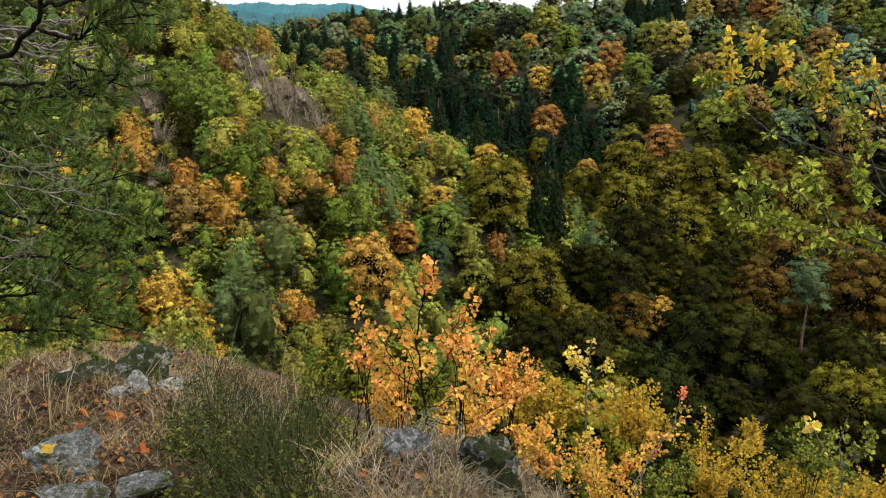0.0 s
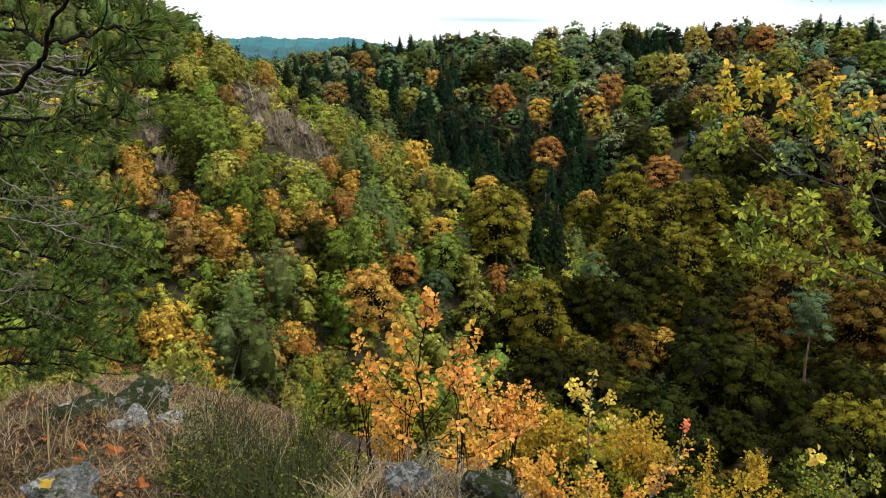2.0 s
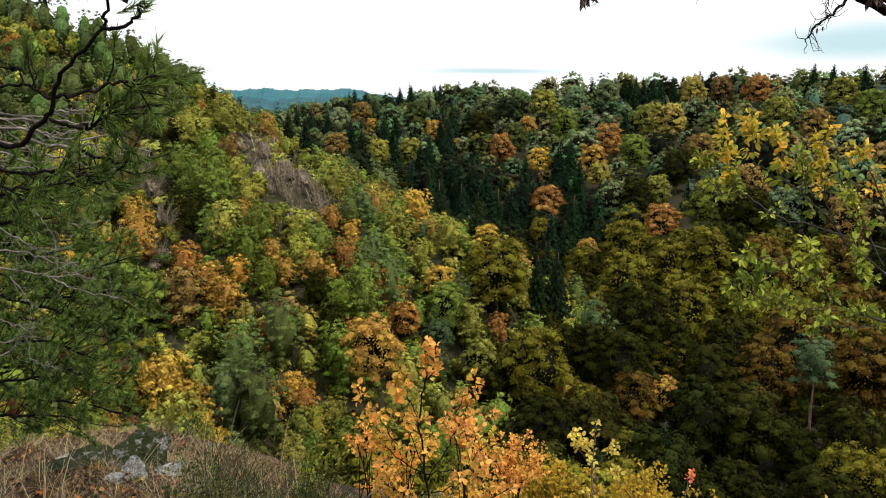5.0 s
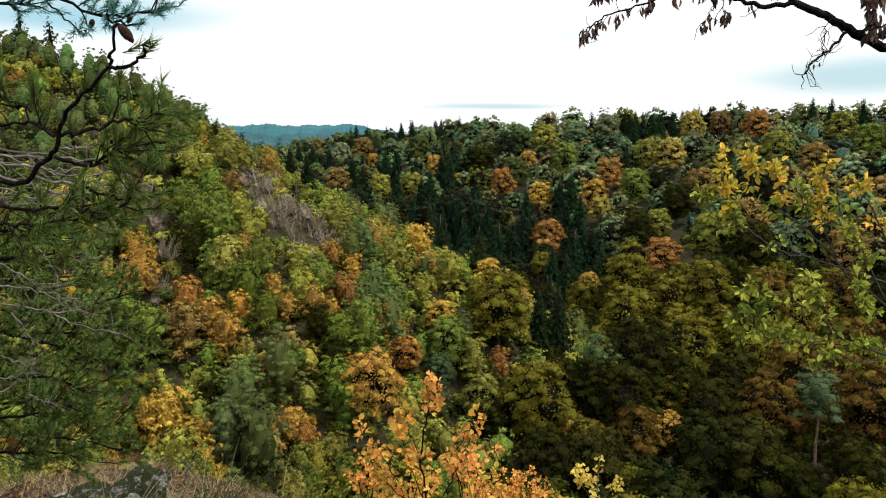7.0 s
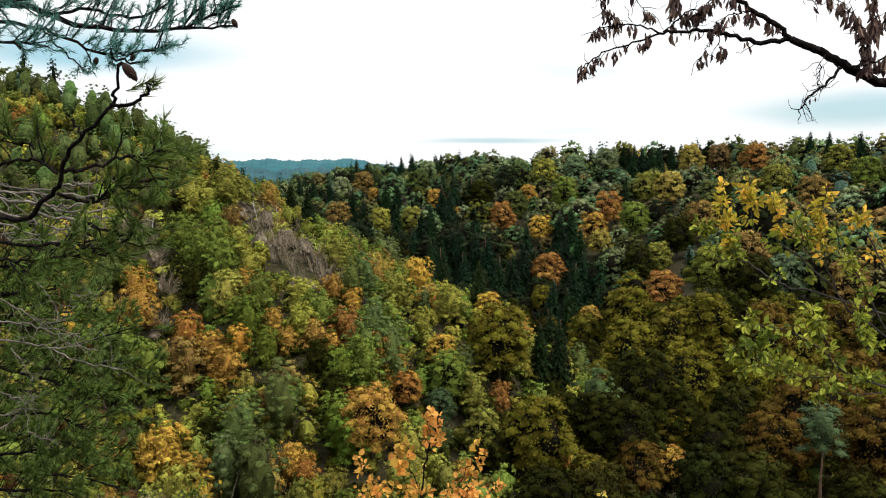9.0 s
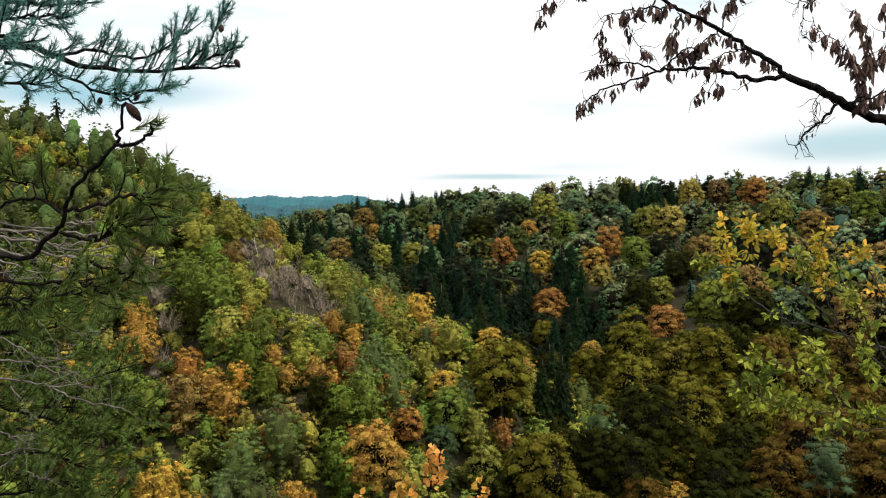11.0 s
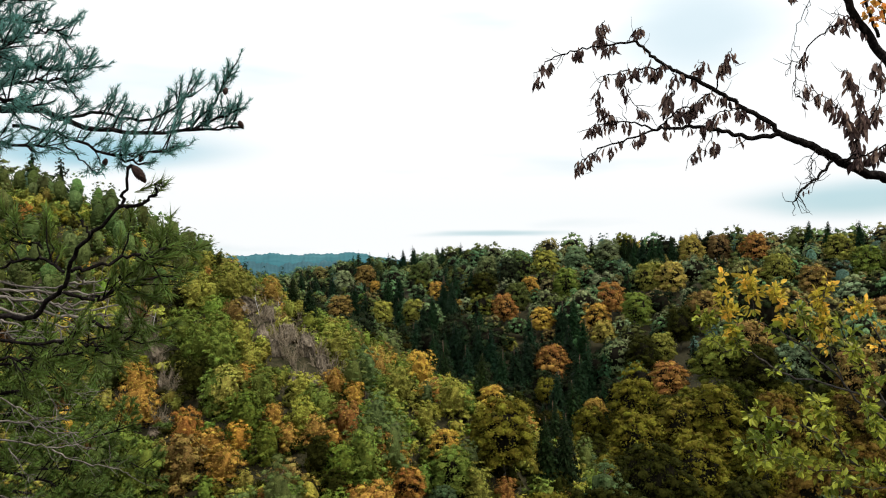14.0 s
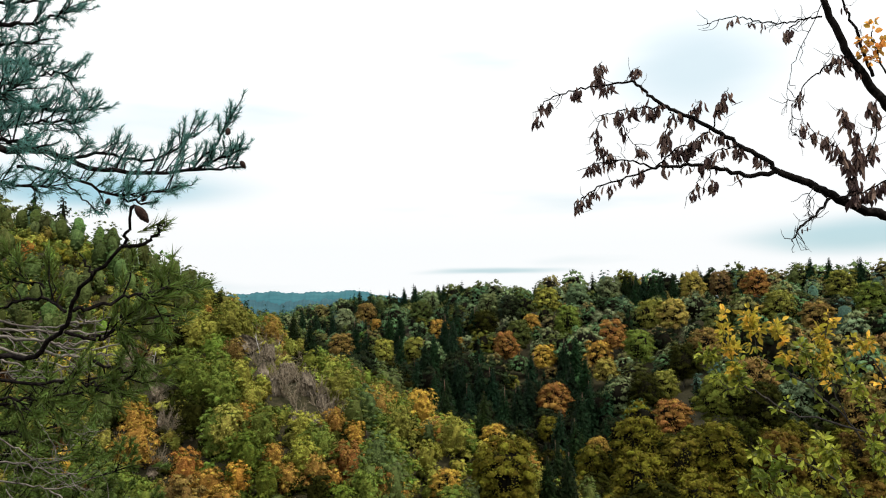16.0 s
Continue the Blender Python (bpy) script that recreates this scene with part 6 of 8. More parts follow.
pine_limb(wood, green, ((-3.077, 4.794, -1.967), (-2.729, 4.794, -1.965), (-2.416, 4.794, -1.963), (-2.211, 4.794, -1.999)), 0.012, 0.004, rng, 34, reach=0.22, start=0.05, needle=0.048, count=66, lift=0.5, thick=0.008, spread=0.95, dry=dry, dry_share=0.03)
limb = part('lower_bough', local(wood, INV), DARK_BARK, pine, '', True)
if green.n:
    part("needles", local(green, INV), PINE_GREEN, limb, "tufts of dark green needles")
if dry.n:
    part("dry_needles", local(dry, INV), PINE_DRY, limb, "withered orange-brown needles")
wood, green, dry = Cloud(), Cloud(), Cloud()
wood.add(*tube(((-2.30, 2.42, -0.82), (-2.508, 4.194, -0.705)), (0.018, 0.012), 6))
pine_limb(wood, green, ((-2.508, 4.194, -0.705), (-2.273, 4.194, -0.674), (-2.069, 4.194, -0.658), (-1.892, 4.194, -0.614)), 0.012, 0.004, rng, 30, reach=0.22, start=0.05, needle=0.048, count=66, lift=0.5, thick=0.008, spread=0.95, dry=dry, dry_share=0.03)
limb = part('lower_bough', local(wood, INV), DARK_BARK, pine, '', True)
if green.n:
    part("needles", local(green, INV), PINE_GREEN, limb, "tufts of dark green needles")
if dry.n:
    part("dry_needles", local(dry, INV), PINE_DRY, limb, "withered orange-brown needles")
wood, green, dry = Cloud(), Cloud(), Cloud()
wood.add(*tube(((-2.30, 2.42, -0.62), (-2.368, 3.994, -0.505)), (0.018, 0.012), 6))
pine_limb(wood, green, ((-2.368, 3.994, -0.505), (-2.149, 3.994, -0.504), (-1.988, 3.994, -0.530)), 0.012, 0.004, rng, 24, reach=0.22, start=0.05, needle=0.048, count=66, lift=0.5, thick=0.008, spread=0.95, dry=dry, dry_share=0.03)
limb = part('lower_bough', local(wood, INV), DARK_BARK, pine, '', True)
if green.n:
    part("needles", local(green, INV), PINE_GREEN, limb, "tufts of dark green needles")
if dry.n:
    part("dry_needles", local(dry, INV), PINE_DRY, limb, "withered orange-brown needles")
wood, green, dry = Cloud(), Cloud(), Cloud()
wood.add(*tube(((-2.30, 2.42, -0.43), (-2.113, 3.594, -0.307)), (0.018, 0.012), 6))
pine_limb(wood, green, ((-2.113, 3.594, -0.307), (-1.921, 3.594, -0.331), (-1.704, 3.594, -0.358)), 0.012, 0.004, rng, 20, reach=0.22, start=0.05, needle=0.048, count=66, lift=0.5, thick=0.008, spread=0.95, dry=dry, dry_share=0.03)
limb = part('lower_bough', local(wood, INV), DARK_BARK, pine, '', True)
if green.n:
    part("needles", local(green, INV), PINE_GREEN, limb, "tufts of dark green needles")
if dry.n:
    part("dry_needles", local(dry, INV), PINE_DRY, limb, "withered orange-brown needles")
wood, green, dry = Cloud(), Cloud(), Cloud()
wood.add(*tube(((-2.30, 2.42, -1.92), (-3.390, 5.494, -1.796)), (0.018, 0.012), 6))
pine_limb(wood, green, ((-3.390, 5.494, -1.796), (-3.003, 5.494, -1.835), (-2.618, 5.494, -1.915), (-2.254, 5.494, -2.037)), 0.012, 0.004, rng, 44, reach=0.22, start=0.05, needle=0.048, count=66, lift=0.5, thick=0.008, spread=0.95, dry=dry, dry_share=0.03)
limb = part('lower_bough', local(wood, INV), DARK_BARK, pine, '', True)
if green.n:
    part("needles", local(green, INV), PINE_GREEN, limb, "tufts of dark green needles")
if dry.n:
    part("dry_needles", local(dry, INV), PINE_DRY, limb, "withered orange-brown needles")
wood, green, dry = Cloud(), Cloud(), Cloud()
wood.add(*tube(((-2.30, 2.42, -1.62), (-3.411, 5.594, -1.499)), (0.018, 0.012), 6))
pine_limb(wood, green, ((-3.411, 5.594, -1.499), (-2.907, 5.594, -1.578), (-2.521, 5.594, -1.678), (-2.229, 5.594, -1.738)), 0.012, 0.004, rng, 40, reach=0.22, start=0.05, needle=0.048, count=66, lift=0.5, thick=0.008, spread=0.95, dry=dry, dry_share=0.03)
limb = part('lower_bough', local(wood, INV), DARK_BARK, pine, '', True)
if green.n:
    part("needles", local(green, INV), PINE_GREEN, limb, "tufts of dark green needles")
if dry.n:
    part("dry_needles", local(dry, INV), PINE_DRY, limb, "withered orange-brown needles")
wood, green, dry = Cloud(), Cloud(), Cloud()
wood.add(*tube(((-2.30, 2.42, -2.32), (-3.529, 5.794, -2.200)), (0.018, 0.012), 6))
pine_limb(wood, green, ((-3.529, 5.794, -2.200), (-3.032, 5.794, -2.241), (-2.660, 5.794, -2.283), (-2.332, 5.794, -2.370)), 0.012, 0.004, rng, 40, reach=0.22, start=0.05, needle=0.048, count=66, lift=0.5, thick=0.008, spread=0.95, dry=dry, dry_share=0.03)
limb = part('lower_bough', local(wood, INV), DARK_BARK, pine, '', True)
if green.n:
    part("needles", local(green, INV), PINE_GREEN, limb, "tufts of dark green needles")
if dry.n:
    part("dry_needles", local(dry, INV), PINE_DRY, limb, "withered orange-brown needles")
wood, green, dry = Cloud(), Cloud(), Cloud()
pine_limb(wood, green, ((-3.179, 5.794, -1.301), (-2.819, 5.794, -1.340), (-2.488, 5.794, -1.255), (-2.219, 5.794, -1.172)), 0.012, 0.004, rng, 40, reach=0.22, start=0.05, needle=0.048, count=66, lift=0.5, thick=0.008, spread=0.95, dry=dry, dry_share=0.03)
limb = part('lower_bough', local(wood, INV), DARK_BARK, pine, '', True)
if green.n:
    part("needles", local(green, INV), PINE_GREEN, limb, "tufts of dark green needles")
if dry.n:
    part("dry_needles", local(dry, INV), PINE_DRY, limb, "withered orange-brown needles")
wood, green, dry = Cloud(), Cloud(), Cloud()
pine_limb(wood, green, ((-3.055, 5.994, -1.517), (-2.676, 5.994, -1.514), (-2.378, 5.994, -1.469), (-2.196, 5.994, -1.555)), 0.012, 0.004, rng, 36, reach=0.22, start=0.05, needle=0.048, count=66, lift=0.5, thick=0.008, spread=0.95, dry=dry, dry_share=0.03)
limb = part('lower_bough', local(wood, INV), DARK_BARK, pine, '', True)
if green.n:
    part("needles", local(green, INV), PINE_GREEN, limb, "tufts of dark green needles")
if dry.n:
    part("dry_needles", local(dry, INV), PINE_DRY, limb, "withered orange-brown needles")
wood, green, dry = Cloud(), Cloud(), Cloud()
wood.add(*tube(((-2.30, 2.42, -1.08), (-2.931, 4.994, -0.962)), (0.018, 0.012), 6))
pine_limb(wood, green, ((-2.931, 4.994, -0.962), (-2.512, 4.994, -0.925), (-2.199, 4.994, -0.905)), 0.012, 0.004, rng, 30, reach=0.22, start=0.05, needle=0.048, count=66, lift=0.5, thick=0.008, spread=0.95, dry=dry, dry_share=0.03)
limb = part('lower_bough', local(wood, INV), DARK_BARK, pine, '', True)
if green.n:
    part("needles", local(green, INV), PINE_GREEN, limb, "tufts of dark green needles")
if dry.n:
    part("dry_needles", local(dry, INV), PINE_DRY, limb, "withered orange-brown needles")


def cone_mesh(seed):
    """A closed pine cone built of overlapping scales."""
    rg = np.random.default_rng(seed)
    out = Cloud()
    body = np.linspace(0, 1, 8)
    out.add(*tube(np.column_stack([body * 0, body * 0, -body * 0.044]), 0.0105 * np.sin(np.pi * (0.12 + 0.86 * body)) + 0.002, 8))
    for i in range(70):
        s = (i + 0.5) / 70
        t = i * 2.39996
        r = 0.0115 * math.sin(math.pi * (0.12 + 0.86 * s)) + 0.002
        p = np.array([[math.cos(t) * r, math.sin(t) * r, -0.044 * s]])
        o = np.array([[math.cos(t), math.sin(t), -0.5]])
        out.add(*blades(p - o * 0.003, o * 0.5 - (0, 0, 1.0), o, 0.009, 0.009, -0.1))
    return out


limb = part("twig", local(Cloud().add(*tube(((-0.611, 1.551, 0.187), (-0.604, 1.551, 0.193), (-0.599, 1.551, 0.191)), (0.004, 0.003, 0.002), 5)), INV), DARK_BARK, pine)
cone = part("cone", cone_mesh(5), CONE, limb, "closed brown pine cone")
cone.matrix_basis = INV @ Matrix.LocRotScale((-0.601, 1.551, 0.191), Euler((0.1, -0.65, 0.4)), (0.78, 0.78, 0.78))

cone = part("cone", cone_mesh(7), CONE, pine, "small dark pine cone")
cone.matrix_basis = INV @ Matrix.LocRotScale((-1.224, 2.701, 0.614), Euler((0.5, 0.3, 14.0)), (0.72, 0.72, 0.6))
cone = part("cone", cone_mesh(7), CONE, pine, "small dark pine cone")
cone.matrix_basis = INV @ Matrix.LocRotScale((-0.725, 2.701, 0.567), Euler((0.5, 0.3, 40.4)), (0.72, 0.72, 0.6))
cone = part("cone", cone_mesh(7), CONE, pine, "small dark pine cone")
cone.matrix_basis = INV @ Matrix.LocRotScale((-0.684, 2.701, 0.458), Euler((0.5, 0.3, 42.6)), (0.72, 0.72, 0.6))
cone = part("cone", cone_mesh(7), CONE, pine, "small dark pine cone")
cone.matrix_basis = INV @ Matrix.LocRotScale((-1.370, 2.701, 0.393), Euler((0.5, 0.3, 6.2)), (0.72, 0.72, 0.6))
cone = part("cone", cone_mesh(7), CONE, pine, "small dark pine cone")
cone.matrix_basis = INV @ Matrix.LocRotScale((-1.001, 2.701, 0.352), Euler((0.5, 0.3, 25.8)), (0.72, 0.72, 0.6))
cone = part("cone", cone_mesh(7), CONE, pine, "small dark pine cone")
cone.matrix_basis = INV @ Matrix.LocRotScale((-1.123, 2.701, 0.339), Euler((0.5, 0.3, 19.3)), (0.72, 0.72, 0.6))

# ---- the bare tree on the other side: withered brown leaves still hang from it ----
rng = np.random.default_rng(33)
withered = tagged(new("withered_tree"), "nearly bare tree with withered brown leaves hanging on dark branches", "tree")
withered.matrix_basis = pose(3.3, 3.0, spot(3.3, 3.0))
INV = withered.matrix_basis.inverted()
wood = Cloud()
wood.add(*tube(bent((3.3, 3.0, spot(3.3, 3.0) - 0.3), (2.95, 3.2, 4.0), 9, 0.04, rng), np.linspace(0.09, 0.015, 9), 9))
part("trunk", local(wood, INV), DARK_BARK, withered, "dark slender trunk", True)


def drooping(out, line, n, rng, leaf=0.045, s0=0.1, s1=1.0, bunch=5):
    """Curled leaves that hang straight down in small bunches."""
    s = rng.uniform(s0, s1, n)
    p, d = along_line(line, s)
    for q in p:
        k = rng.integers(1, bunch + 1)
        a = np.array([0, 0, -1.0]) + rng.normal(size=(k, 3)) * (0.3, 0.3, 0.12)
        b = q + rng.normal(size=(k, 3)) * 0.008 - np.array([0, 0, 0.008])
        ln = leaf * rng.uniform(0.6, 1.2, k)
        out.add(*blades(b, a, rng.normal(size=(k, 3)), ln, ln * rng.uniform(0.24, 0.42, k), 0.35))


def hairs(out, line, n, rng, reach=0.08, s0=0.1):
    """Thin curled twigs."""
    for s in rng.uniform(s0, 1, n):
        p, d = along_line(line, [s])
        w = unit(d[0] * 0.7 + rng.normal(size=3) * 0.8)
        e = p[0] + w * reach * rng.uniform(0.4, 1.1)
        out.add(*tube(bent(p[0], e, 5, 0.5, rng, 0.15), np.linspace(0.0017, 0.0007, 5), 4))

wood, dead = Cloud(), Cloud()
wood.add(*tube(((3.05, 3.15, 0.07), (1.965, 3.151, 0.188)), (0.0315, 0.021), 6))
line = smooth_line(((1.965, 3.151, 0.188), (1.741, 3.131, 0.259), (1.603, 3.111, 0.286), (1.468, 3.091, 0.342), (1.355, 3.071, 0.395), (1.243, 3.051, 0.436)), 30, rng, 0.003)
wood.add(*tube(line, np.linspace(0.021, 0.013, 30), 7))
hairs(wood, line, 4, rng)
line = smooth_line(((1.243, 3.051, 0.436), (1.144, 3.071, 0.428), (1.046, 3.091, 0.456), (0.946, 3.111, 0.478), (0.865, 3.131, 0.478), (0.794, 3.151, 0.473)), 30, rng, 0.003)
wood.add(*tube(line, np.linspace(0.0095, 0.005, 30), 7))
drooping(dead, line, 8, rng, 0.0414, 0.3)
hairs(wood, line, 6, rng)
line = smooth_line(((0.794, 3.151, 0.473), (0.701, 3.176, 0.441), (0.595, 3.201, 0.408), (0.532, 3.226, 0.372), (0.508, 3.251, 0.326)), 25, rng, 0.003)
wood.add(*tube(line, np.linspace(0.004, 0.0018, 25), 7))
drooping(dead, line, 22, rng, 0.03864, 0.1)
hairs(wood, line, 8, rng)
line = smooth_line(((0.794, 3.151, 0.473), (0.726, 3.185, 0.508), (0.623, 3.218, 0.515), (0.550, 3.251, 0.492)), 20, rng, 0.003)
wood.add(*tube(line, np.linspace(0.004, 0.0015, 20), 7))
drooping(dead, line, 12, rng, 0.03864, 0.1)
hairs(wood, line, 8, rng)
line = smooth_line(((0.805, 3.151, 0.478), (0.894, 3.151, 0.551), (0.971, 3.151, 0.576), (1.005, 3.151, 0.608)), 20, rng, 0.003)
wood.add(*tube(line, np.linspace(0.003, 0.002, 20), 7))
drooping(dead, line, 12, rng, 0.0414, 0.1)
hairs(wood, line, 6, rng)
line = smooth_line(((0.986, 3.101, 0.476), (0.955, 3.076, 0.417), (0.914, 3.051, 0.368)), 15, rng, 0.003)
wood.add(*tube(line, np.linspace(0.002, 0.001, 15), 7))
drooping(dead, line, 4, rng, 0.0368, 0.1)
hairs(wood, line, 3, rng)
line = smooth_line(((0.996, 3.101, 0.465), (0.993, 3.076, 0.416), (0.993, 3.051, 0.405)), 15, rng, 0.003)
wood.add(*tube(line, np.linspace(0.002, 0.001, 15), 7))
drooping(dead, line, 4, rng, 0.0414, 0.5)
hairs(wood, line, 1, rng)
line = smooth_line(((1.424, 3.051, 0.334), (1.358, 3.018, 0.273), (1.280, 2.985, 0.220), (1.238, 2.951, 0.171)), 20, rng, 0.003)
wood.add(*tube(line, np.linspace(0.006, 0.002, 20), 7))
drooping(dead, line, 1, rng, 0.0322, 0.3)
hairs(wood, line, 19, rng)
line = smooth_line(((1.417, 3.051, 0.334), (1.352, 3.018, 0.377), (1.318, 2.985, 0.291), (1.310, 2.951, 0.247)), 20, rng, 0.003)
wood.add(*tube(line, np.linspace(0.0025, 0.0012, 20), 7))
hairs(wood, line, 9, rng)
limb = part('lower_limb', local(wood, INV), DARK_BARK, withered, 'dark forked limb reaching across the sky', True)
if dead.n:
    part("withered_leaves", local(dead, INV), DEAD_LEAF, limb, "curled brown leaves")
wood, dead = Cloud(), Cloud()
line = smooth_line(((1.243, 3.051, 0.436), (1.187, 3.066, 0.493), (1.109, 3.080, 0.543), (1.013, 3.094, 0.612), (0.918, 3.108, 0.665), (0.848, 3.123, 0.704), (0.788, 3.137, 0.752), (0.732, 3.151, 0.812)), 40, rng, 0.003)
wood.add(*tube(line, np.linspace(0.01, 0.0055, 40), 7))
drooping(dead, line, 25, rng, 0.04232, 0.1)
hairs(wood, line, 8, rng)
line = smooth_line(((0.732, 3.151, 0.812), (0.654, 3.168, 0.810), (0.558, 3.185, 0.801), (0.471, 3.201, 0.784), (0.394, 3.218, 0.755), (0.357, 3.235, 0.703), (0.374, 3.251, 0.677)), 35, rng, 0.003)
wood.add(*tube(line, np.linspace(0.0045, 0.0012, 35), 7))
drooping(dead, line, 25, rng, 0.04232, 0.05)
hairs(wood, line, 9, rng)
line = smooth_line(((0.856, 3.151, 0.710), (0.772, 3.168, 0.715), (0.677, 3.185, 0.703), (0.613, 3.201, 0.692)), 20, rng, 0.003)
wood.add(*tube(line, np.linspace(0.004, 0.0015, 20), 7))
drooping(dead, line, 19, rng, 0.046, 0.2)
hairs(wood, line, 9, rng)
line = smooth_line(((0.616, 3.201, 0.819), (0.597, 3.176, 0.865), (0.609, 3.151, 0.896)), 15, rng, 0.003)
wood.add(*tube(line, np.linspace(0.0025, 0.0012, 15), 7))
drooping(dead, line, 12, rng, 0.04232, 0.2)
hairs(wood, line, 1, rng)
line = smooth_line(((0.694, 3.151, 0.810), (0.724, 3.151, 0.849), (0.755, 3.151, 0.871)), 15, rng, 0.003)
wood.add(*tube(line, np.linspace(0.002, 0.001, 15), 7))
drooping(dead, line, 3, rng, 0.04048, 0.7)
hairs(wood, line, 1, rng)
line = smooth_line(((1.016, 3.101, 0.614), (1.025, 3.085, 0.681), (1.047, 3.068, 0.727), (1.059, 3.051, 0.759)), 20, rng, 0.003)
wood.add(*tube(line, np.linspace(0.003, 0.0012, 20), 7))
drooping(dead, line, 12, rng, 0.04048, 0.4)
hairs(wood, line, 3, rng)
line = smooth_line(((0.931, 3.151, 0.673), (0.969, 3.151, 0.719), (0.987, 3.151, 0.734)), 15, rng, 0.003)
wood.add(*tube(line, np.linspace(0.002, 0.001, 15), 7))
drooping(dead, line, 6, rng, 0.03864, 0.4)
hairs(wood, line, 1, rng)
line = smooth_line(((0.877, 3.151, 0.698), (0.853, 3.151, 0.633), (0.841, 3.151, 0.567)), 15, rng, 0.003)
wood.add(*tube(line, np.linspace(0.003, 0.0012, 15), 7))
drooping(dead, line, 16, rng, 0.04232, 0.2)
hairs(wood, line, 4, rng)
line = smooth_line(((1.016, 3.101, 0.614), (0.973, 3.118, 0.591), (0.933, 3.135, 0.547), (0.883, 3.151, 0.522)), 20, rng, 0.003)
wood.add(*tube(line, np.linspace(0.003, 0.0012, 20), 7))
drooping(dead, line, 19, rng, 0.04048, 0.2)
hairs(wood, line, 8, rng)
line = smooth_line(((1.099, 3.051, 0.539), (1.056, 3.051, 0.531), (1.003, 3.051, 0.515), (0.970, 3.051, 0.483)), 20, rng, 0.003)
wood.add(*tube(line, np.linspace(0.003, 0.001, 20), 7))
drooping(dead, line, 9, rng, 0.04048, 0.2)
hairs(wood, line, 6, rng)
line = smooth_line(((0.613, 3.201, 0.692), (0.592, 3.218, 0.617), (0.627, 3.235, 0.551), (0.697, 3.251, 0.530)), 20, rng, 0.003)
wood.add(*tube(line, np.linspace(0.002, 0.001, 20), 7))
drooping(dead, line, 19, rng, 0.0368, 0.2)
hairs(wood, line, 6, rng)
line = smooth_line(((0.680, 3.201, 0.706), (0.714, 3.218, 0.614), (0.762, 3.235, 0.572), (0.809, 3.251, 0.540)), 20, rng, 0.003)
wood.add(*tube(line, np.linspace(0.002, 0.001, 20), 7))
drooping(dead, line, 8, rng, 0.0368, 0.2)
hairs(wood, line, 8, rng)
limb = part('forked_limb', local(wood, INV), DARK_BARK, withered, '', True)
if dead.n:
    part("withered_leaves", local(dead, INV), DEAD_LEAF, limb, "curled brown leaves")
wood, dead = Cloud(), Cloud()
wood.add(*tube(((3.05, 3.15, 0.26), (2.017, 3.151, 0.382)), (0.0315, 0.021), 6))
line = smooth_line(((2.017, 3.151, 0.382), (1.818, 3.166, 0.608), (1.716, 3.180, 0.712), (1.634, 3.194, 0.840), (1.568, 3.208, 0.969), (1.524, 3.223, 1.099), (1.491, 3.237, 1.242), (1.448, 3.251, 1.433)), 40, rng, 0.003)
wood.add(*tube(line, np.linspace(0.021, 0.011, 40), 7))
line = smooth_line(((1.514, 3.251, 1.086), (1.453, 3.268, 1.083), (1.380, 3.285, 1.071), (1.273, 3.301, 1.088), (1.199, 3.318, 1.114), (1.124, 3.335, 1.106), (1.082, 3.351, 1.094)), 35, rng, 0.003)
wood.add(*tube(line, np.linspace(0.004, 0.0015, 35), 7))
drooping(dead, line, 4, rng, 0.0368, 0.2)
hairs(wood, line, 19, rng)
line = smooth_line(((1.423, 3.251, 1.069), (1.377, 3.251, 1.038), (1.360, 3.251, 1.020)), 15, rng, 0.003)
wood.add(*tube(line, np.linspace(0.003, 0.002, 15), 7))
drooping(dead, line, 4, rng, 0.04232, 0.4)
hairs(wood, line, 1, rng)
line = smooth_line(((1.628, 3.201, 0.869), (1.558, 3.193, 0.881), (1.487, 3.185, 0.862), (1.404, 3.176, 0.795), (1.353, 3.168, 0.705), (1.335, 3.160, 0.615), (1.374, 3.151, 0.580)), 35, rng, 0.003)
wood.add(*tube(line, np.linspace(0.004, 0.001, 35), 7))
drooping(dead, line, 9, rng, 0.0368, 0.1)
hairs(wood, line, 22, rng)
line = smooth_line(((1.648, 3.201, 0.819), (1.572, 3.176, 0.892), (1.474, 3.151, 0.909)), 15, rng, 0.003)
wood.add(*tube(line, np.linspace(0.003, 0.001, 15), 7))
drooping(dead, line, 8, rng, 0.0368, 0.2)
hairs(wood, line, 9, rng)
line = smooth_line(((1.506, 3.201, 1.160), (1.428, 3.189, 0.999), (1.375, 3.176, 0.907), (1.333, 3.164, 0.793), (1.317, 3.151, 0.680)), 25, rng, 0.003)
wood.add(*tube(line, np.linspace(0.002, 0.0008, 25), 7))
hairs(wood, line, 9, rng)
line = smooth_line(((1.681, 3.201, 0.829), (1.640, 3.218, 0.982), (1.598, 3.235, 1.124), (1.576, 3.251, 1.223)), 20, rng, 0.003)
wood.add(*tube(line, np.linspace(0.007, 0.003, 20), 7))
drooping(dead, line, 3, rng, 0.0368, 0.2)
hairs(wood, line, 12, rng)
line = smooth_line(((1.449, 3.051, 0.338), (1.491, 3.051, 0.347), (1.524, 3.051, 0.389), (1.512, 3.051, 0.442), (1.477, 3.051, 0.507), (1.405, 3.051, 0.572)), 30, rng, 0.003)
wood.add(*tube(line, np.linspace(0.004, 0.0015, 30), 7))
drooping(dead, line, 32, rng, 0.046, 0.2)
hairs(wood, line, 12, rng)
line = smooth_line(((1.514, 3.051, 0.400), (1.539, 3.051, 0.484), (1.522, 3.051, 0.580), (1.483, 3.051, 0.677)), 20, rng, 0.003)
wood.add(*tube(line, np.linspace(0.003, 0.0012, 20), 7))
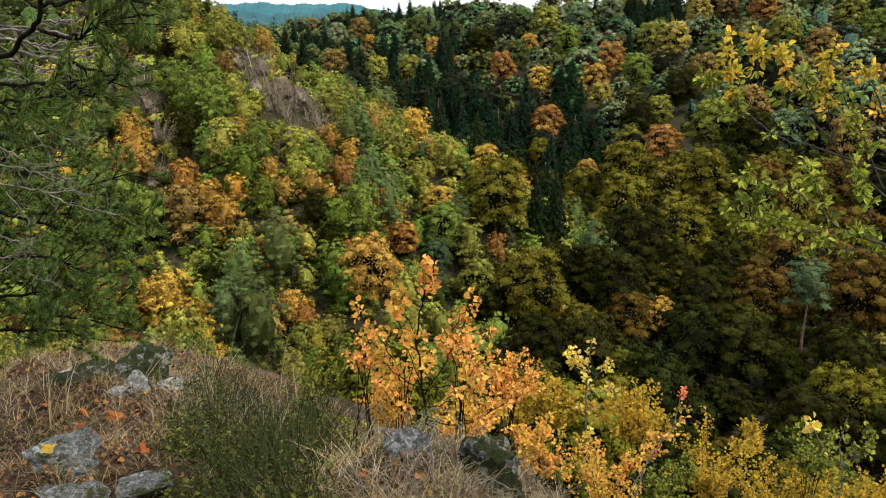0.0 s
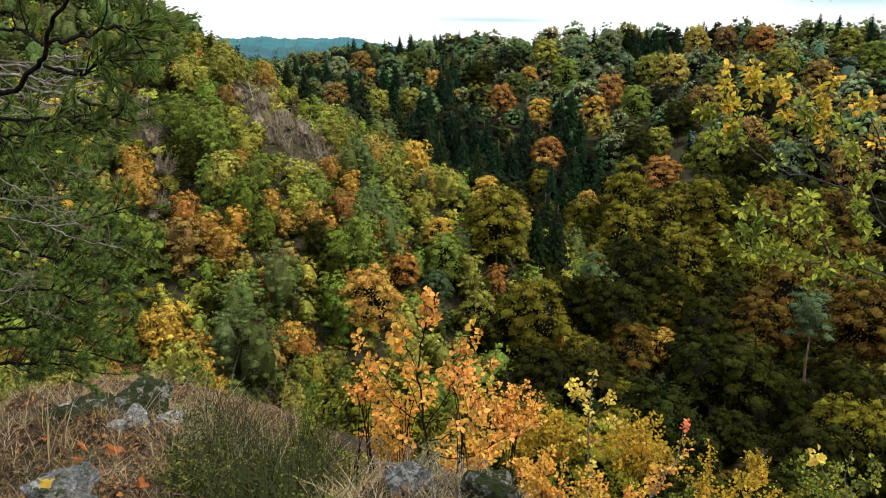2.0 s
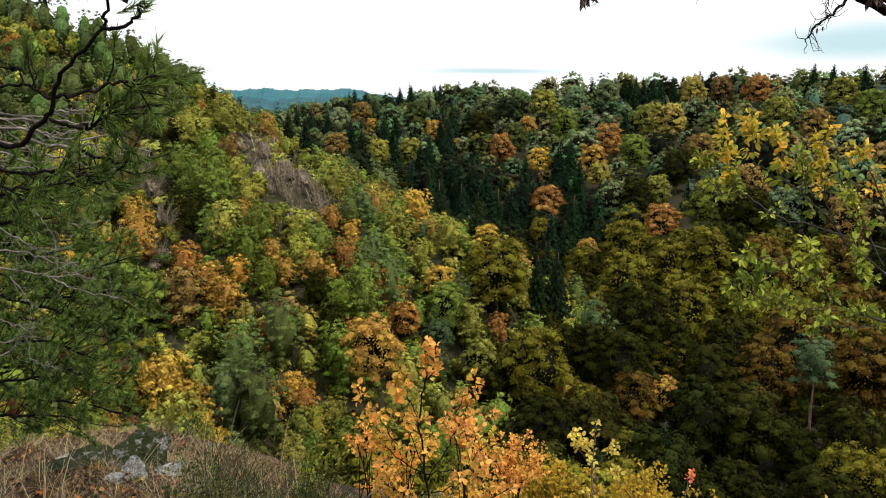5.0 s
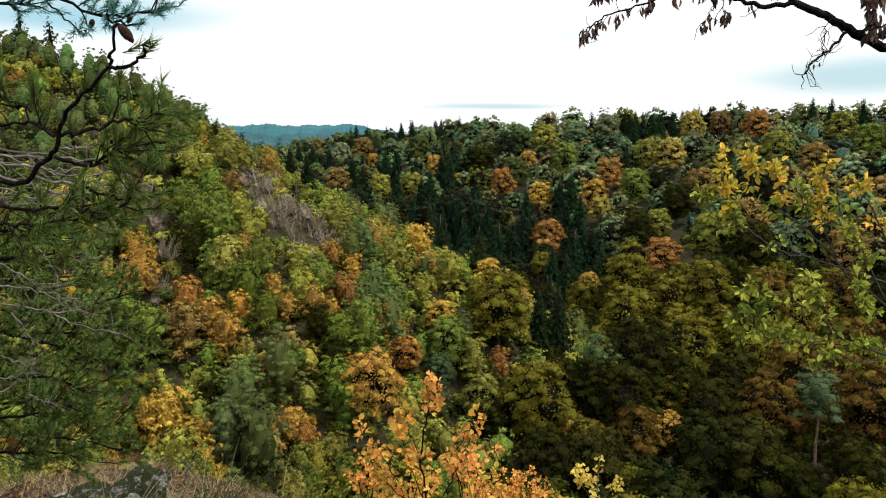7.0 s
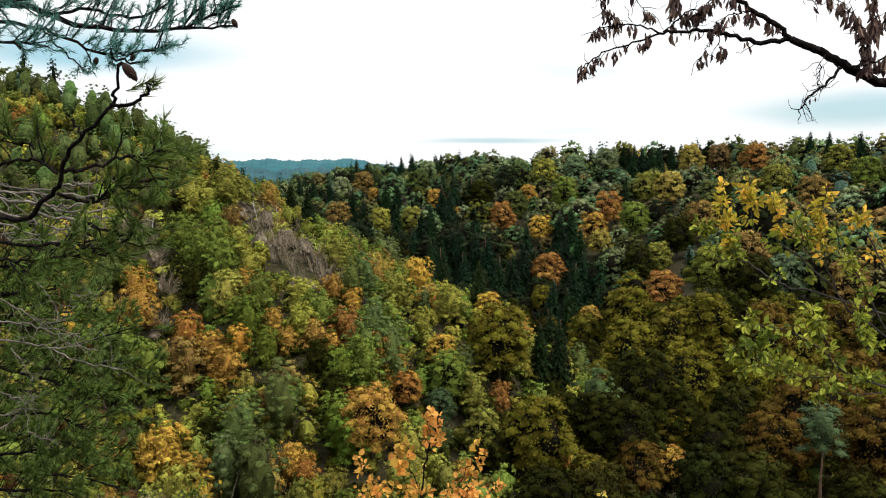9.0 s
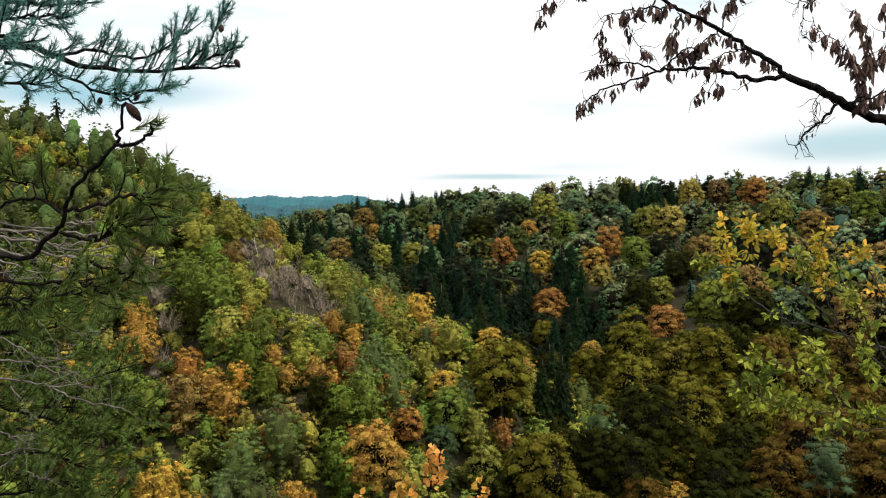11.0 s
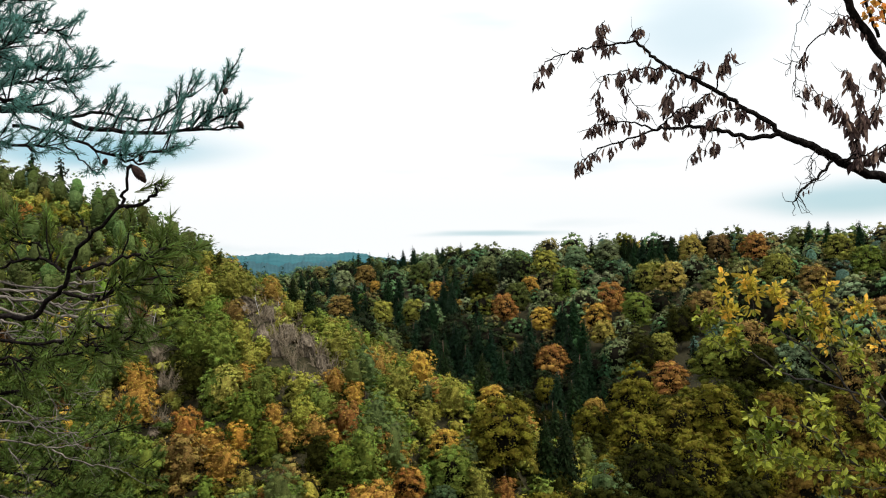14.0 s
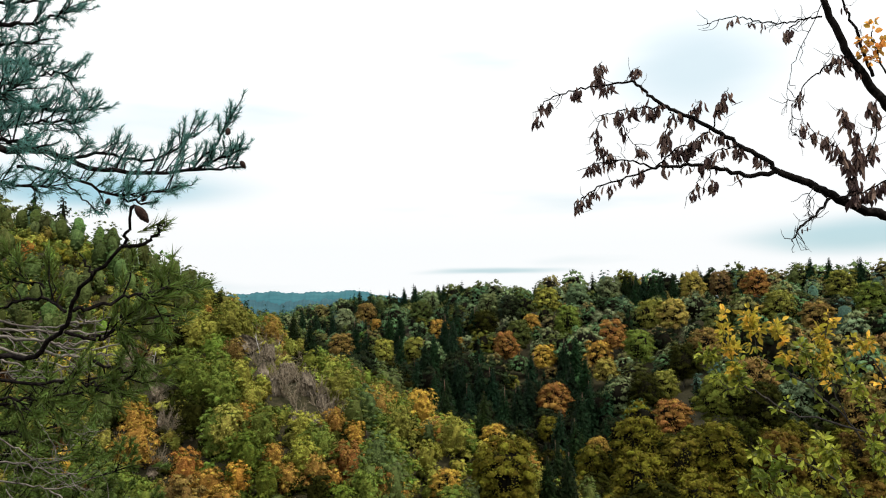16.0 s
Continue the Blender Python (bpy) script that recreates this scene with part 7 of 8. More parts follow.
drooping(dead, line, 35, rng, 0.046, 0.2)
hairs(wood, line, 6, rng)
line = smooth_line(((1.538, 3.051, 0.463), (1.593, 3.051, 0.526), (1.607, 3.051, 0.621), (1.600, 3.051, 0.696)), 20, rng, 0.003)
wood.add(*tube(line, np.linspace(0.003, 0.0012, 20), 7))
drooping(dead, line, 19, rng, 0.04232, 0.2)
hairs(wood, line, 6, rng)
line = smooth_line(((1.446, 3.001, 0.328), (1.521, 2.985, 0.350), (1.575, 2.968, 0.378), (1.629, 2.951, 0.405)), 20, rng, 0.003)
wood.add(*tube(line, np.linspace(0.004, 0.002, 20), 7))
drooping(dead, line, 32, rng, 0.0506, 0.2)
hairs(wood, line, 8, rng)
line = smooth_line(((1.405, 3.051, 0.572), (1.354, 3.051, 0.598), (1.334, 3.051, 0.626)), 15, rng, 0.003)
wood.add(*tube(line, np.linspace(0.002, 0.001, 15), 7))
drooping(dead, line, 9, rng, 0.03864, 0.2)
hairs(wood, line, 3, rng)
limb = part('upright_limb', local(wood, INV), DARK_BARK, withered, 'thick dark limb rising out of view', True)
if dead.n:
    part("withered_leaves", local(dead, INV), DEAD_LEAF, limb, "curled brown leaves")
wood, leaves = Cloud(), []
leafy_sprays(wood, leaves, ((1.706, 3.151, 0.827), (1.675, 3.151, 0.927), (1.663, 3.151, 0.994)), 0.004, 0.002, rng, 7, 0.07, 0.028, 9)
limb = part("leafy_twig", local(wood, INV), DARK_BARK, withered)
part("leaves", local(leaf_mesh(leaves), INV), ASPEN_MIX, limb, "a few orange and green leaves")


# ---- the lookout: stones, grass and fallen leaves ----
def overgrown(name, stone, moss, share, size=4.0):
    """Bare stone with crusts of pale lichen, and cushions of moss over the given share of it."""
    m, n, l = material(name)
    co = n.new("ShaderNodeTexCoord").outputs["Object"]
    geo = n.new("ShaderNodeNewGeometry")
    up = n.new("ShaderNodeSeparateXYZ")
    l.new(geo.outputs["Normal"], up.inputs[0])

    def ramp(fac, stops):
        e = n.new("ShaderNodeValToRGB")
        el = e.color_ramp.elements
        while len(el) < len(stops):
            el.new(0.5)
        for q, (at, c) in zip(el, stops):
            q.position, q.color = at, (*c, 1)
        l.new(fac, e.inputs["Fac"])
        return e.outputs["Color"]

    def mix(fac, one, two):
        e = n.new("ShaderNodeMix")
        e.data_type = "RGBA"
        l.new(fac, e.inputs["Factor"])
        l.new(one, e.inputs["A"])
        l.new(two, e.inputs["B"])
        return e.outputs["Result"]

    dark, mid, pale = stone
    grain = noise_tex(n, l, size * 5, 6.0, 0.7, co)
    body = ramp(grain, ((0.3, dark), (0.5, mid), (0.68, pale)))
    crust = ramp(noise_tex(n, l, size * 1.6, 5.0, 0.6, co), ((0.52, (0, 0, 0)), (0.57, (1, 1, 1))))
    body = mix(crust, body, ramp(grain, ((0.3, mid), (0.6, tuple(min(0.5, c * 1.5) for c in pale)))))
    green = ramp(noise_tex(n, l, size * 9, 4.0, 0.7, co), ((0.3, tuple(c * 0.35 for c in moss)), (0.7, tuple(c * 1.7 for c in moss))))
    cover = math_node(n, l, "ADD", noise_tex(n, l, size * 0.8, 5.0, 0.65, co), math_node(n, l, "MULTIPLY", up.outputs["Z"], 0.12))
    body = mix(ramp(cover, ((0.72 - share * 0.4, (0, 0, 0)), (0.76 - share * 0.4, (1, 1, 1)))), body, green)
    p = n.new("ShaderNodeBsdfPrincipled")
    p.inputs["Roughness"].default_value, p.inputs["Specular IOR Level"].default_value = 0.9, 0.15
    l.new(body, p.inputs["Base Color"])
    bp = n.new("ShaderNodeBump")
    bp.inputs["Strength"].default_value, bp.inputs["Distance"].default_value = 0.9, 0.03
    l.new(math_node(n, l, "ADD", grain, cover), bp.inputs["Height"])
    l.new(bp.outputs["Normal"], p.inputs["Normal"])
    out = n.new("ShaderNodeOutputMaterial")
    l.new(p.outputs[0], out.inputs["Surface"])
    return m


MOSSY = overgrown("mossy_rock", ((0.02, 0.02, 0.017), (0.10, 0.10, 0.09), (0.27, 0.275, 0.26)), (0.016, 0.021, 0.006), 0.6, 5.0)
PALE_ROCK = overgrown("pale_lichen_rock", ((0.06, 0.06, 0.055), (0.2, 0.205, 0.195), (0.38, 0.39, 0.375)), (0.03, 0.036, 0.012), 0.12)
GREY_ROCK = overgrown("blue_grey_rock", ((0.022, 0.022, 0.021), (0.085, 0.088, 0.09), (0.2, 0.21, 0.21)), (0.03, 0.034, 0.012), 0.25)

rock("rock", 'mossy dark boulder on the edge of the lookout', 31, (-3.02, 6.19), (0.50, 0.37, 0.22), -0.5, MOSSY, (-0.12, -0.15), sink=0.4, group="stones of the lookout")
rock("rock", 'mossy dark boulder on the edge of the lookout', 32, (-2.85, 6.33), (0.50, 0.37, 0.28), -0.0, MOSSY, (0.00, 0.15), sink=0.4, group="stones of the lookout")
rock("rock", 'mossy dark boulder on the edge of the lookout', 33, (-2.69, 6.48), (0.55, 0.42, 0.36), 0.4, MOSSY, (0.12, 0.00), sink=0.4, group="stones of the lookout")
rock("rock", 'mossy boulder speckled with pale lichen', 34, (-2.53, 6.56), (0.5, 0.4, 0.42), -0.1, MOSSY, (-0.12, -0.15), sink=0.4, group="stones of the lookout")
rock("rock", 'pale weathered stone beside a mossy boulder', 35, (-3.54, 7.31), (0.52, 0.43, 0.19), 0.3, PALE_ROCK, (0.00, 0.15), sink=0.4, group="stones of the lookout")
rock("rock", 'pale angular stone leaning on mossy rock', 36, (-2.48, 6.12), (0.24, 0.14, 0.28), -0.3, PALE_ROCK, (0.12, 0.00), sink=0.4, group="stones of the lookout")
rock("rock", 'pale lichen-covered stone in dry grass', 37, (-2.29, 6.38), (0.31, 0.23, 0.19), 0.2, PALE_ROCK, (-0.12, -0.15), sink=0.4, group="stones of the lookout")
rock("rock", 'small pale stone beside the boulder', 38, (-3.06, 8.20), (0.31, 0.23, 0.23), -0.4, PALE_ROCK, (0.00, 0.15), sink=0.4, group="stones of the lookout")
rock("rock", 'small pale stone in dry grass', 39, (-2.54, 5.92), (0.21, 0.15, 0.11), 0.1, PALE_ROCK, (0.12, 0.00), sink=0.4, group="stones of the lookout")
rock("rock", 'blue-grey angular rock half buried in dry grass', 40, (-2.20, 4.20), (0.52, 0.44, 0.32), -0.4, GREY_ROCK, (-0.12, -0.15), sink=0.4, group="stones of the lookout")
rock("rock", 'grey broken rock in dry grass', 41, (-2.01, 4.12), (0.23, 0.19, 0.12), -0.1, GREY_ROCK, (0.00, 0.15), sink=0.4, group="stones of the lookout")
rock("rock", 'grey stone half buried in leaf litter', 42, (-1.93, 3.80), (0.36, 0.3, 0.19), 0.4, GREY_ROCK, (0.12, 0.00), sink=0.4, group="stones of the lookout")
rock("rock", 'flat grey rock under fallen leaves', 43, (-1.68, 4.02), (0.34, 0.28, 0.12), -0.1, GREY_ROCK, (-0.12, -0.15), sink=0.4, group="stones of the lookout")
rock("rock", 'grey rock in tall grass', 44, (-1.73, 5.80), (0.35, 0.29, 0.17), 0.3, GREY_ROCK, (0.00, 0.15), sink=0.4, group="stones of the lookout")
rock("rock", 'rough lichen-grey rock under dry roots', 45, (-0.30, 9.41), (0.71, 0.59, 0.31), -0.3, MOSSY, (0.12, 0.00), sink=0.4, group="stones of the lookout")
rock("rock", 'dark mossy rock on the grassy hump', 46, (0.27, 4.16), (0.35, 0.30, 0.21), 0.1, MOSSY, (-0.12, -0.15), sink=0.4, group="stones of the lookout")
rock("rock", 'dark weathered rock at the drop', 47, (0.27, 3.62), (0.42, 0.34, 0.46), -0.3, MOSSY, (0.00, 0.15), sink=0.4, group="stones of the lookout")
rock("rock", 'rough grey rock in matted dry grass', 48, (-0.16, 3.62), (0.30, 0.26, 0.26), 0.1, GREY_ROCK, (0.12, 0.00), sink=0.4, group="stones of the lookout")
rock("rock", 'small grey stone among leaves', 49, (-1.16, 4.67), (0.21, 0.17, 0.11), -0.4, GREY_ROCK, (-0.12, -0.15), sink=0.4, group="stones of the lookout")


def on_ground(x, y, lift=0.0):
    return np.array([x, y, spot(x, y) + lift])


def grass():
    rng = np.random.default_rng(5)
    straw, green, stems, grey = Cloud(), Cloud(), Cloud(), Cloud()
    for _ in range(2700):
        x, y = rng.uniform(-4.9, -0.5), rng.uniform(2.0, 8.8)
        if 0.6 * wave(np.array(x), np.array(y), 1.7, 8) + 0.2 * (x < -1.9) + rng.uniform(-0.5, 0.5) < -0.08:
            continue
        u = rng.uniform()
        use = (straw if u < 0.45 else grey if u < 0.8 else green) if x < -1.6 else (green if u < 0.6 else grey if u < 0.85 else straw)
        grass_blades(use, on_ground(x, y, -0.02), rng, 22, rng.uniform(0.05, 0.2), 1.3, 0.0028, 1.1)
    more = np.random.default_rng(15)
    for _ in range(420):  # the lookout round about
        x, y = more.uniform(-5.2, 3.4), more.uniform(-3.0, 2.4)
        grass_blades(straw if more.uniform() < 0.7 else green, on_ground(x, y, -0.02), more, 14, more.uniform(0.06, 0.2), 1.1, 0.004, 0.9)
    for _ in range(900):  # matted tufts of the central hump
        x, y = rng.uniform(-0.95, 0.6), rng.uniform(2.3, 3.9)
        u = rng.uniform()
        grass_blades(straw if u < 0.35 else grey if u < 0.8 else green, on_ground(x, y, -0.02), rng, 18, rng.uniform(0.06, 0.19), 1.5, 0.0026, 1.3)
    for _ in range(230):  # broom-like dark stems
        y = rng.uniform(2.9, 7.2)
        x = rng.uniform(-0.28 * y - 0.2, -0.14 * y - 0.1)
        grass_blades(stems, on_ground(x, y, -0.05), rng, 12, rng.uniform(0.2, 0.75), 1.0, 0.005, 0.7)
    for _ in range(64):  # tall pale stalks along the edge
        x, y = rng.uniform(-3.6, -0.4), rng.uniform(5.2, 7.8)
        grass_blades(straw if rng.uniform() < 0.4 else grey, on_ground(x, y, -0.05), rng, 6, rng.uniform(0.3, 0.85), 0.7, 0.005, 0.9)
    for _ in range(26):  # fine pale tufts beside the mossy rocks
        x, y = rng.uniform(-2.3, -1.3), rng.uniform(5.6, 6.8)
        grass_blades(grey, on_ground(x, y, -0.03), rng, 30, rng.uniform(0.2, 0.42), 0.9, 0.004, 0.8)
    herb = Cloud()
    for _ in range(900):  # leafy herbs between the broom and the hump
        y = rng.uniform(2.5, 6.6)
        x = rng.uniform(-0.3 * y - 0.3, -0.14 * y - 0.1)
        if rng.uniform() > 0.6 + 0.5 * float(wave(np.array(x), np.array(y), 1.1, 9)):
            continue
        k, tall = 20, rng.uniform(0.08, 0.38)
        z = rng.uniform(0.15, 1.0, k) * tall
        p = on_ground(x, y) + np.column_stack([rng.normal(size=(k, 2)) * 0.06, z])
        size = rng.uniform(0.02, 0.045, k)
        herb.add(*blades(p, rng.normal(size=(k, 3)) * (1, 1, 0.3), rng.normal(size=(k, 3)) * 0.5 + (0, 0, 1), size, size * 0.6, 0.2))
        grass_blades(herb, on_ground(x, y, -0.02), rng, 4, tall, 0.6, 0.004, 0.3)
    tagged(new("low_herbs", herb.mesh("low_herbs", HERB)), "dark green leafy herbs among the dry grass", "herbs", kind="stuff")
    for cloud, name, m, label in ((straw, "dry_grass", STRAW, "tufts of dry straw-coloured grass on the lookout"), (green, "green_grass", GREEN_GRASS, "olive-green grass among the dry tufts"),
                                  (grey, "bleached_grass", BLEACHED, "fine grey-brown withered grass between the stones"),
                                  (stems, "broom_stems", DARK_STEM, "dark thin broom stems standing at the edge")):
        tagged(new(name, cloud.mesh(name, m)), label, "grass", kind="stuff")


grass()


def litter():
    rng = np.random.default_rng(6)
    n = 17000
    x, y = rng.uniform(-4.8, 0.5, n), rng.uniform(2.0, 8.8, n)
    p = np.stack([x, y, height(x, y) + rng.uniform(0.004, 0.03, n)], 1)
    a = rng.normal(size=(n, 3)) * (1, 1, 0.3)
    s = rng.uniform(0.02, 0.055, n)
    out = Cloud()
    out.add(*blades(p, a, rng.normal(size=(n, 3)) * 0.5 + (0, 0, 1), s, s * 0.7, 0.3))
    tagged(new("leaf_litter", out.mesh("leaf_litter", LITTER)), "brown fallen leaves scattered over the ground", "leaves", kind="stuff")


litter()
FALLEN_RED = foliage("fallen_orange_leaf", (0.22, 0.06, 0.018), light=0.15, spread=0.3)
FALLEN_GOLD = foliage("fallen_yellow_leaf", (0.3, 0.195, 0.03), light=0.15, spread=0.2)


def fallen_leaf(x, y, size, turn, mat, label, lift=0.035):
    """A large curled leaf with a lobed edge, lying in the grass."""
    out = Cloud()
    rim = []
    for i in range(20):
        t = i / 20 * 6.283
        r = size * (0.40 + 0.10 * math.cos(5 * t) + 0.03 * math.cos(11 * t + 1))
        rim.append((r * math.cos(t), r * math.sin(t) * 0.85, 0.18 * size * math.cos(2 * t + 0.6) + 0.02 * size * math.sin(5 * t)))
    out.add(np.array([(0, 0, -0.02 * size)] + rim), [(0, 1 + i, 1 + (i + 1) % 20) for i in range(20)])
    leaf = new("fallen_leaf", out.mesh("fallen_leaf", mat))
    leaf.matrix_basis = Matrix.LocRotScale((x, y, spot(x, y) + lift), Euler((0.45, 0.15, turn)), None)
    tagged(leaf, label, "leaf", "large fallen leaves")


fallen_leaf(-2.38, 5.50, 0.162, 0.0, FALLEN_RED, 'curled orange-red leaf lying in dry grass')
fallen_leaf(-2.61, 5.45, 0.131, 1.9, FALLEN_RED, 'curled orange-red leaf lying in dry grass')
fallen_leaf(-2.86, 5.48, 0.102, 3.8, FALLEN_RED, 'curled orange-red leaf lying in dry grass')
fallen_leaf(-2.30, 4.94, 0.163, 5.7, FALLEN_RED, 'curled orange-red leaf lying in dry grass')
fallen_leaf(-2.15, 6.11, 0.141, 1.4, FALLEN_RED, 'curled orange-red leaf lying in dry grass')
fallen_leaf(-2.50, 4.83, 0.155, 3.3, FALLEN_GOLD, 'curled yellow leaf lying in dry grass')
fallen_leaf(-1.80, 4.46, 0.114, 5.2, FALLEN_RED, 'curled orange-red leaf lying in dry grass')
fallen_leaf(-2.51, 5.19, 0.104, 0.9, FALLEN_RED, 'curled orange-red leaf lying in dry grass')
fallen_leaf(-1.48, 7.39, 0.098, 2.8, FALLEN_RED, 'curled orange-red leaf lying in dry grass')
fallen_leaf(-2.38, 6.06, 0.075, 4.7, FALLEN_GOLD, 'curled yellow leaf lying in dry grass')
fallen_leaf(-2.03, 4.06, 0.078, 0.4, FALLEN_RED, 'curled orange-red leaf lying in dry grass')
fallen_leaf(-1.56, 4.22, 0.072, 2.3, FALLEN_RED, 'curled orange-red leaf lying in dry grass')
fallen_leaf(-0.37, 3.45, 0.071, 4.2, FALLEN_RED, 'curled orange-red leaf lying in dry grass')
fallen_leaf(-1.38, 4.59, 0.084, 6.1, FALLEN_RED, 'curled orange-red leaf lying in dry grass')
fallen_leaf(-2.15, 4.06, 0.095, 0.7, FALLEN_GOLD, 'yellow leaf lying on a grey rock', 0.165)
fallen_leaf(-2.01, 6.22, 0.084, 3.7, FALLEN_RED, 'curled orange-red leaf lying in dry grass')


def dry_stems(x0, x1, y0, y1, count, seed):
    """Withered arching stems tangled over the stones of the hump."""
    rng = np.random.default_rng(seed)
    root = tagged(new("dry_stems"), "tangle of grey withered stems over the stones", "twigs")
    root.matrix_basis = pose((x0 + x1) / 2, (y0 + y1) / 2, spot((x0 + x1) / 2, (y0 + y1) / 2))
    inv = root.matrix_basis.inverted()
    for _ in range(count):
        a = on_ground(rng.uniform(x0, x1), rng.uniform(y0, y1), -0.02)
        e = a + np.array([rng.normal() * 0.16, rng.normal() * 0.1, rng.uniform(0.02, 0.2)])
        top = (a + e) / 2 + np.array([0, 0, rng.uniform(0.08, 0.2)])
        wood = Cloud()
        bare_twigs(wood, (a, top, e), 0.0035, 0.0015, rng, 3, 0.09, 0.2)
        part("stem", local(wood, inv), GREY_WOOD, root, "", True)


dry_stems(-0.42, 0.32, 3.2, 3.75, 34, 91)

# ---- saplings and shrubs at the drop ----
def stem_thing(name, label, category, lines, wood_mat, leaf_mat, leaf_label, seed, group="", small=1.0, more=1.0, slim=0.8):
    """A young tree: each line is (points, r0, r1, sprays, reach, leaf size, leaves a spray, start, tip leaves)."""
    rng = np.random.default_rng(seed)
    foot = np.array(lines[0][0][0])
    ground_z = spot(foot[0], foot[1])
    root = tagged(new(name), label, category, group)
    root.matrix_basis = pose(foot[0], foot[1], ground_z)
    inv = root.matrix_basis.inverted()
    for i, (points, r0, r1, sprays, reach, leaf, per, start, tip) in enumerate(lines):
        points = [tuple(p) for p in points]
        if i == 0:
            points = [(foot[0], foot[1], ground_z - 0.1)] + points
        wood, leaves = Cloud(), []
        leafy_sprays(wood, leaves, points, r0, r1, rng, int(sprays * more), reach, leaf * small, int(per * more), start=start, slim=slim, own=int(tip * more))
        stem = part("stem" if i == 0 else "branch", local(wood, inv), wood_mat, root, "", True)
        if leaves:
            part("leaves", local(leaf_mesh(leaves), inv), leaf_mat[i % len(leaf_mat)] if isinstance(leaf_mat, (list, tuple)) else leaf_mat, stem, leaf_label)
    return root


def shrub(name, label, centre, radius, mat, leaf, stems, seed, per=8, sprays=5, tall=1.0, group="shrubs at the drop"):
    """A bush: stems fan out from one foot and carry leaves inside its round head."""
    rng = np.random.default_rng(seed)
    x, y, z = centre
    ground_z = spot(x, y)
    root = tagged(new(name), label, "shrub", group)
    root.matrix_basis = pose(x, y, ground_z)
    inv = root.matrix_basis.inverted()
    leaves = []
    for i in range(stems):
        wood = Cloud()
        d = unit(rng.normal(size=3) * (1, 1, 0.8 * tall) + (0, 0, 0.35))
        tip = np.array(centre) + d * radius * (1, 1, tall) * rng.uniform(0.55, 1.0)
        base = np.array([x, y, ground_z - 0.1]) + rng.normal(size=3) * (0.08, 0.08, 0)
        mid = np.array(centre) - (0, 0, radius * 0.7) + d * radius * 0.2
        full, crown = np.linalg.norm(mid - base) + np.linalg.norm(tip - mid), np.linalg.norm(tip - mid)
        leafy_sprays(wood, leaves, (base, mid, tip), 0.0045, 0.0018, rng, sprays, radius * 0.38, leaf, per, start=max(0.1, 1 - 1.15 * crown / full), own=per, sides=5)
        part("stem", local(wood, inv), DARK_BARK, root, "", True)
    part("foliage", local(leaf_mesh(leaves), inv), mat, root)
    return root


stem_thing('aspen_sapling', 'young aspen with orange autumn leaves beside the rocks', 'sapling', (
    (((-0.073, 4.200, -2.615), (-0.081, 4.200, -2.238), (-0.104, 4.200, -2.014), (-0.136, 4.200, -1.745), (-0.112, 4.200, -1.550), (-0.070, 4.200, -1.421), (-0.041, 4.200, -1.308)), 0.009, 0.0025, 12, 0.11, 0.02516, 18, 0.42, 20),
    (((-0.098, 4.200, -2.065), (-0.242, 4.267, -1.995), (-0.372, 4.333, -1.889), (-0.455, 4.400, -1.736)), 0.004, 0.002, 9, 0.1, 0.02448, 16, 0.25, 14),
    (((-0.104, 4.200, -2.048), (0.057, 4.150, -2.001), (0.209, 4.100, -1.996)), 0.004, 0.002, 6, 0.11, 0.02516, 16, 0.2, 10),
    (((-0.091, 4.200, -2.082), (0.025, 4.233, -1.892), (0.101, 4.267, -1.737), (0.172, 4.300, -1.616)), 0.004, 0.002, 8, 0.1, 0.02584, 18, 0.4, 18),
    (((-0.123, 4.200, -1.818), (-0.220, 4.167, -1.739), (-0.293, 4.133, -1.671), (-0.395, 4.100, -1.627)), 0.003, 0.0018, 7, 0.09, 0.02448, 16, 0.2, 12),
    (((-0.081, 4.200, -2.238), (0.126, 4.267, -2.296), (0.321, 4.333, -2.222), (0.503, 4.400, -2.138)), 0.004, 0.0018, 8, 0.12, 0.02448, 16, 0.2, 10),
    (((-0.130, 4.200, -1.762), (-0.185, 4.200, -1.615), (-0.202, 4.200, -1.486)), 0.003, 0.0018, 5, 0.07, 0.034, 12, 0.4, 14),
    (((-0.104, 4.200, -2.014), (-0.257, 4.300, -1.654), (-0.278, 4.400, -1.558)), 0.003, 0.0015, 3, 0.07, 0.0272, 8, 0.6, 10),
    (((-0.253, 4.200, -1.880), (-0.444, 4.300, -1.656), (-0.501, 4.400, -1.611)), 0.003, 0.0015, 3, 0.06, 0.0272, 8, 0.6, 12),
    (((0.054, 4.200, -1.694), (0.137, 4.200, -1.547), (0.147, 4.200, -1.457)), 0.0025, 0.0012, 2, 0.03, 0.0238, 6, 0.8, 10),
    (((-0.081, 4.200, -2.221), (-0.261, 4.300, -2.204), (-0.397, 4.400, -2.149)), 0.004, 0.0018, 8, 0.12, 0.02448, 16, 0.2, 10),
    (((-0.091, 4.200, -2.151), (0.061, 4.300, -2.165), (0.189, 4.400, -2.000), (0.292, 4.500, -2.008)), 0.004, 0.0018, 9, 0.12, 0.02448, 16, 0.2, 10),
), DARK_BARK, (ASPEN, ASPEN_MIX, ASPEN, ASPEN, ASPEN_MIX), 'orange and amber aspen leaves', 41, small=1.4, more=0.75)
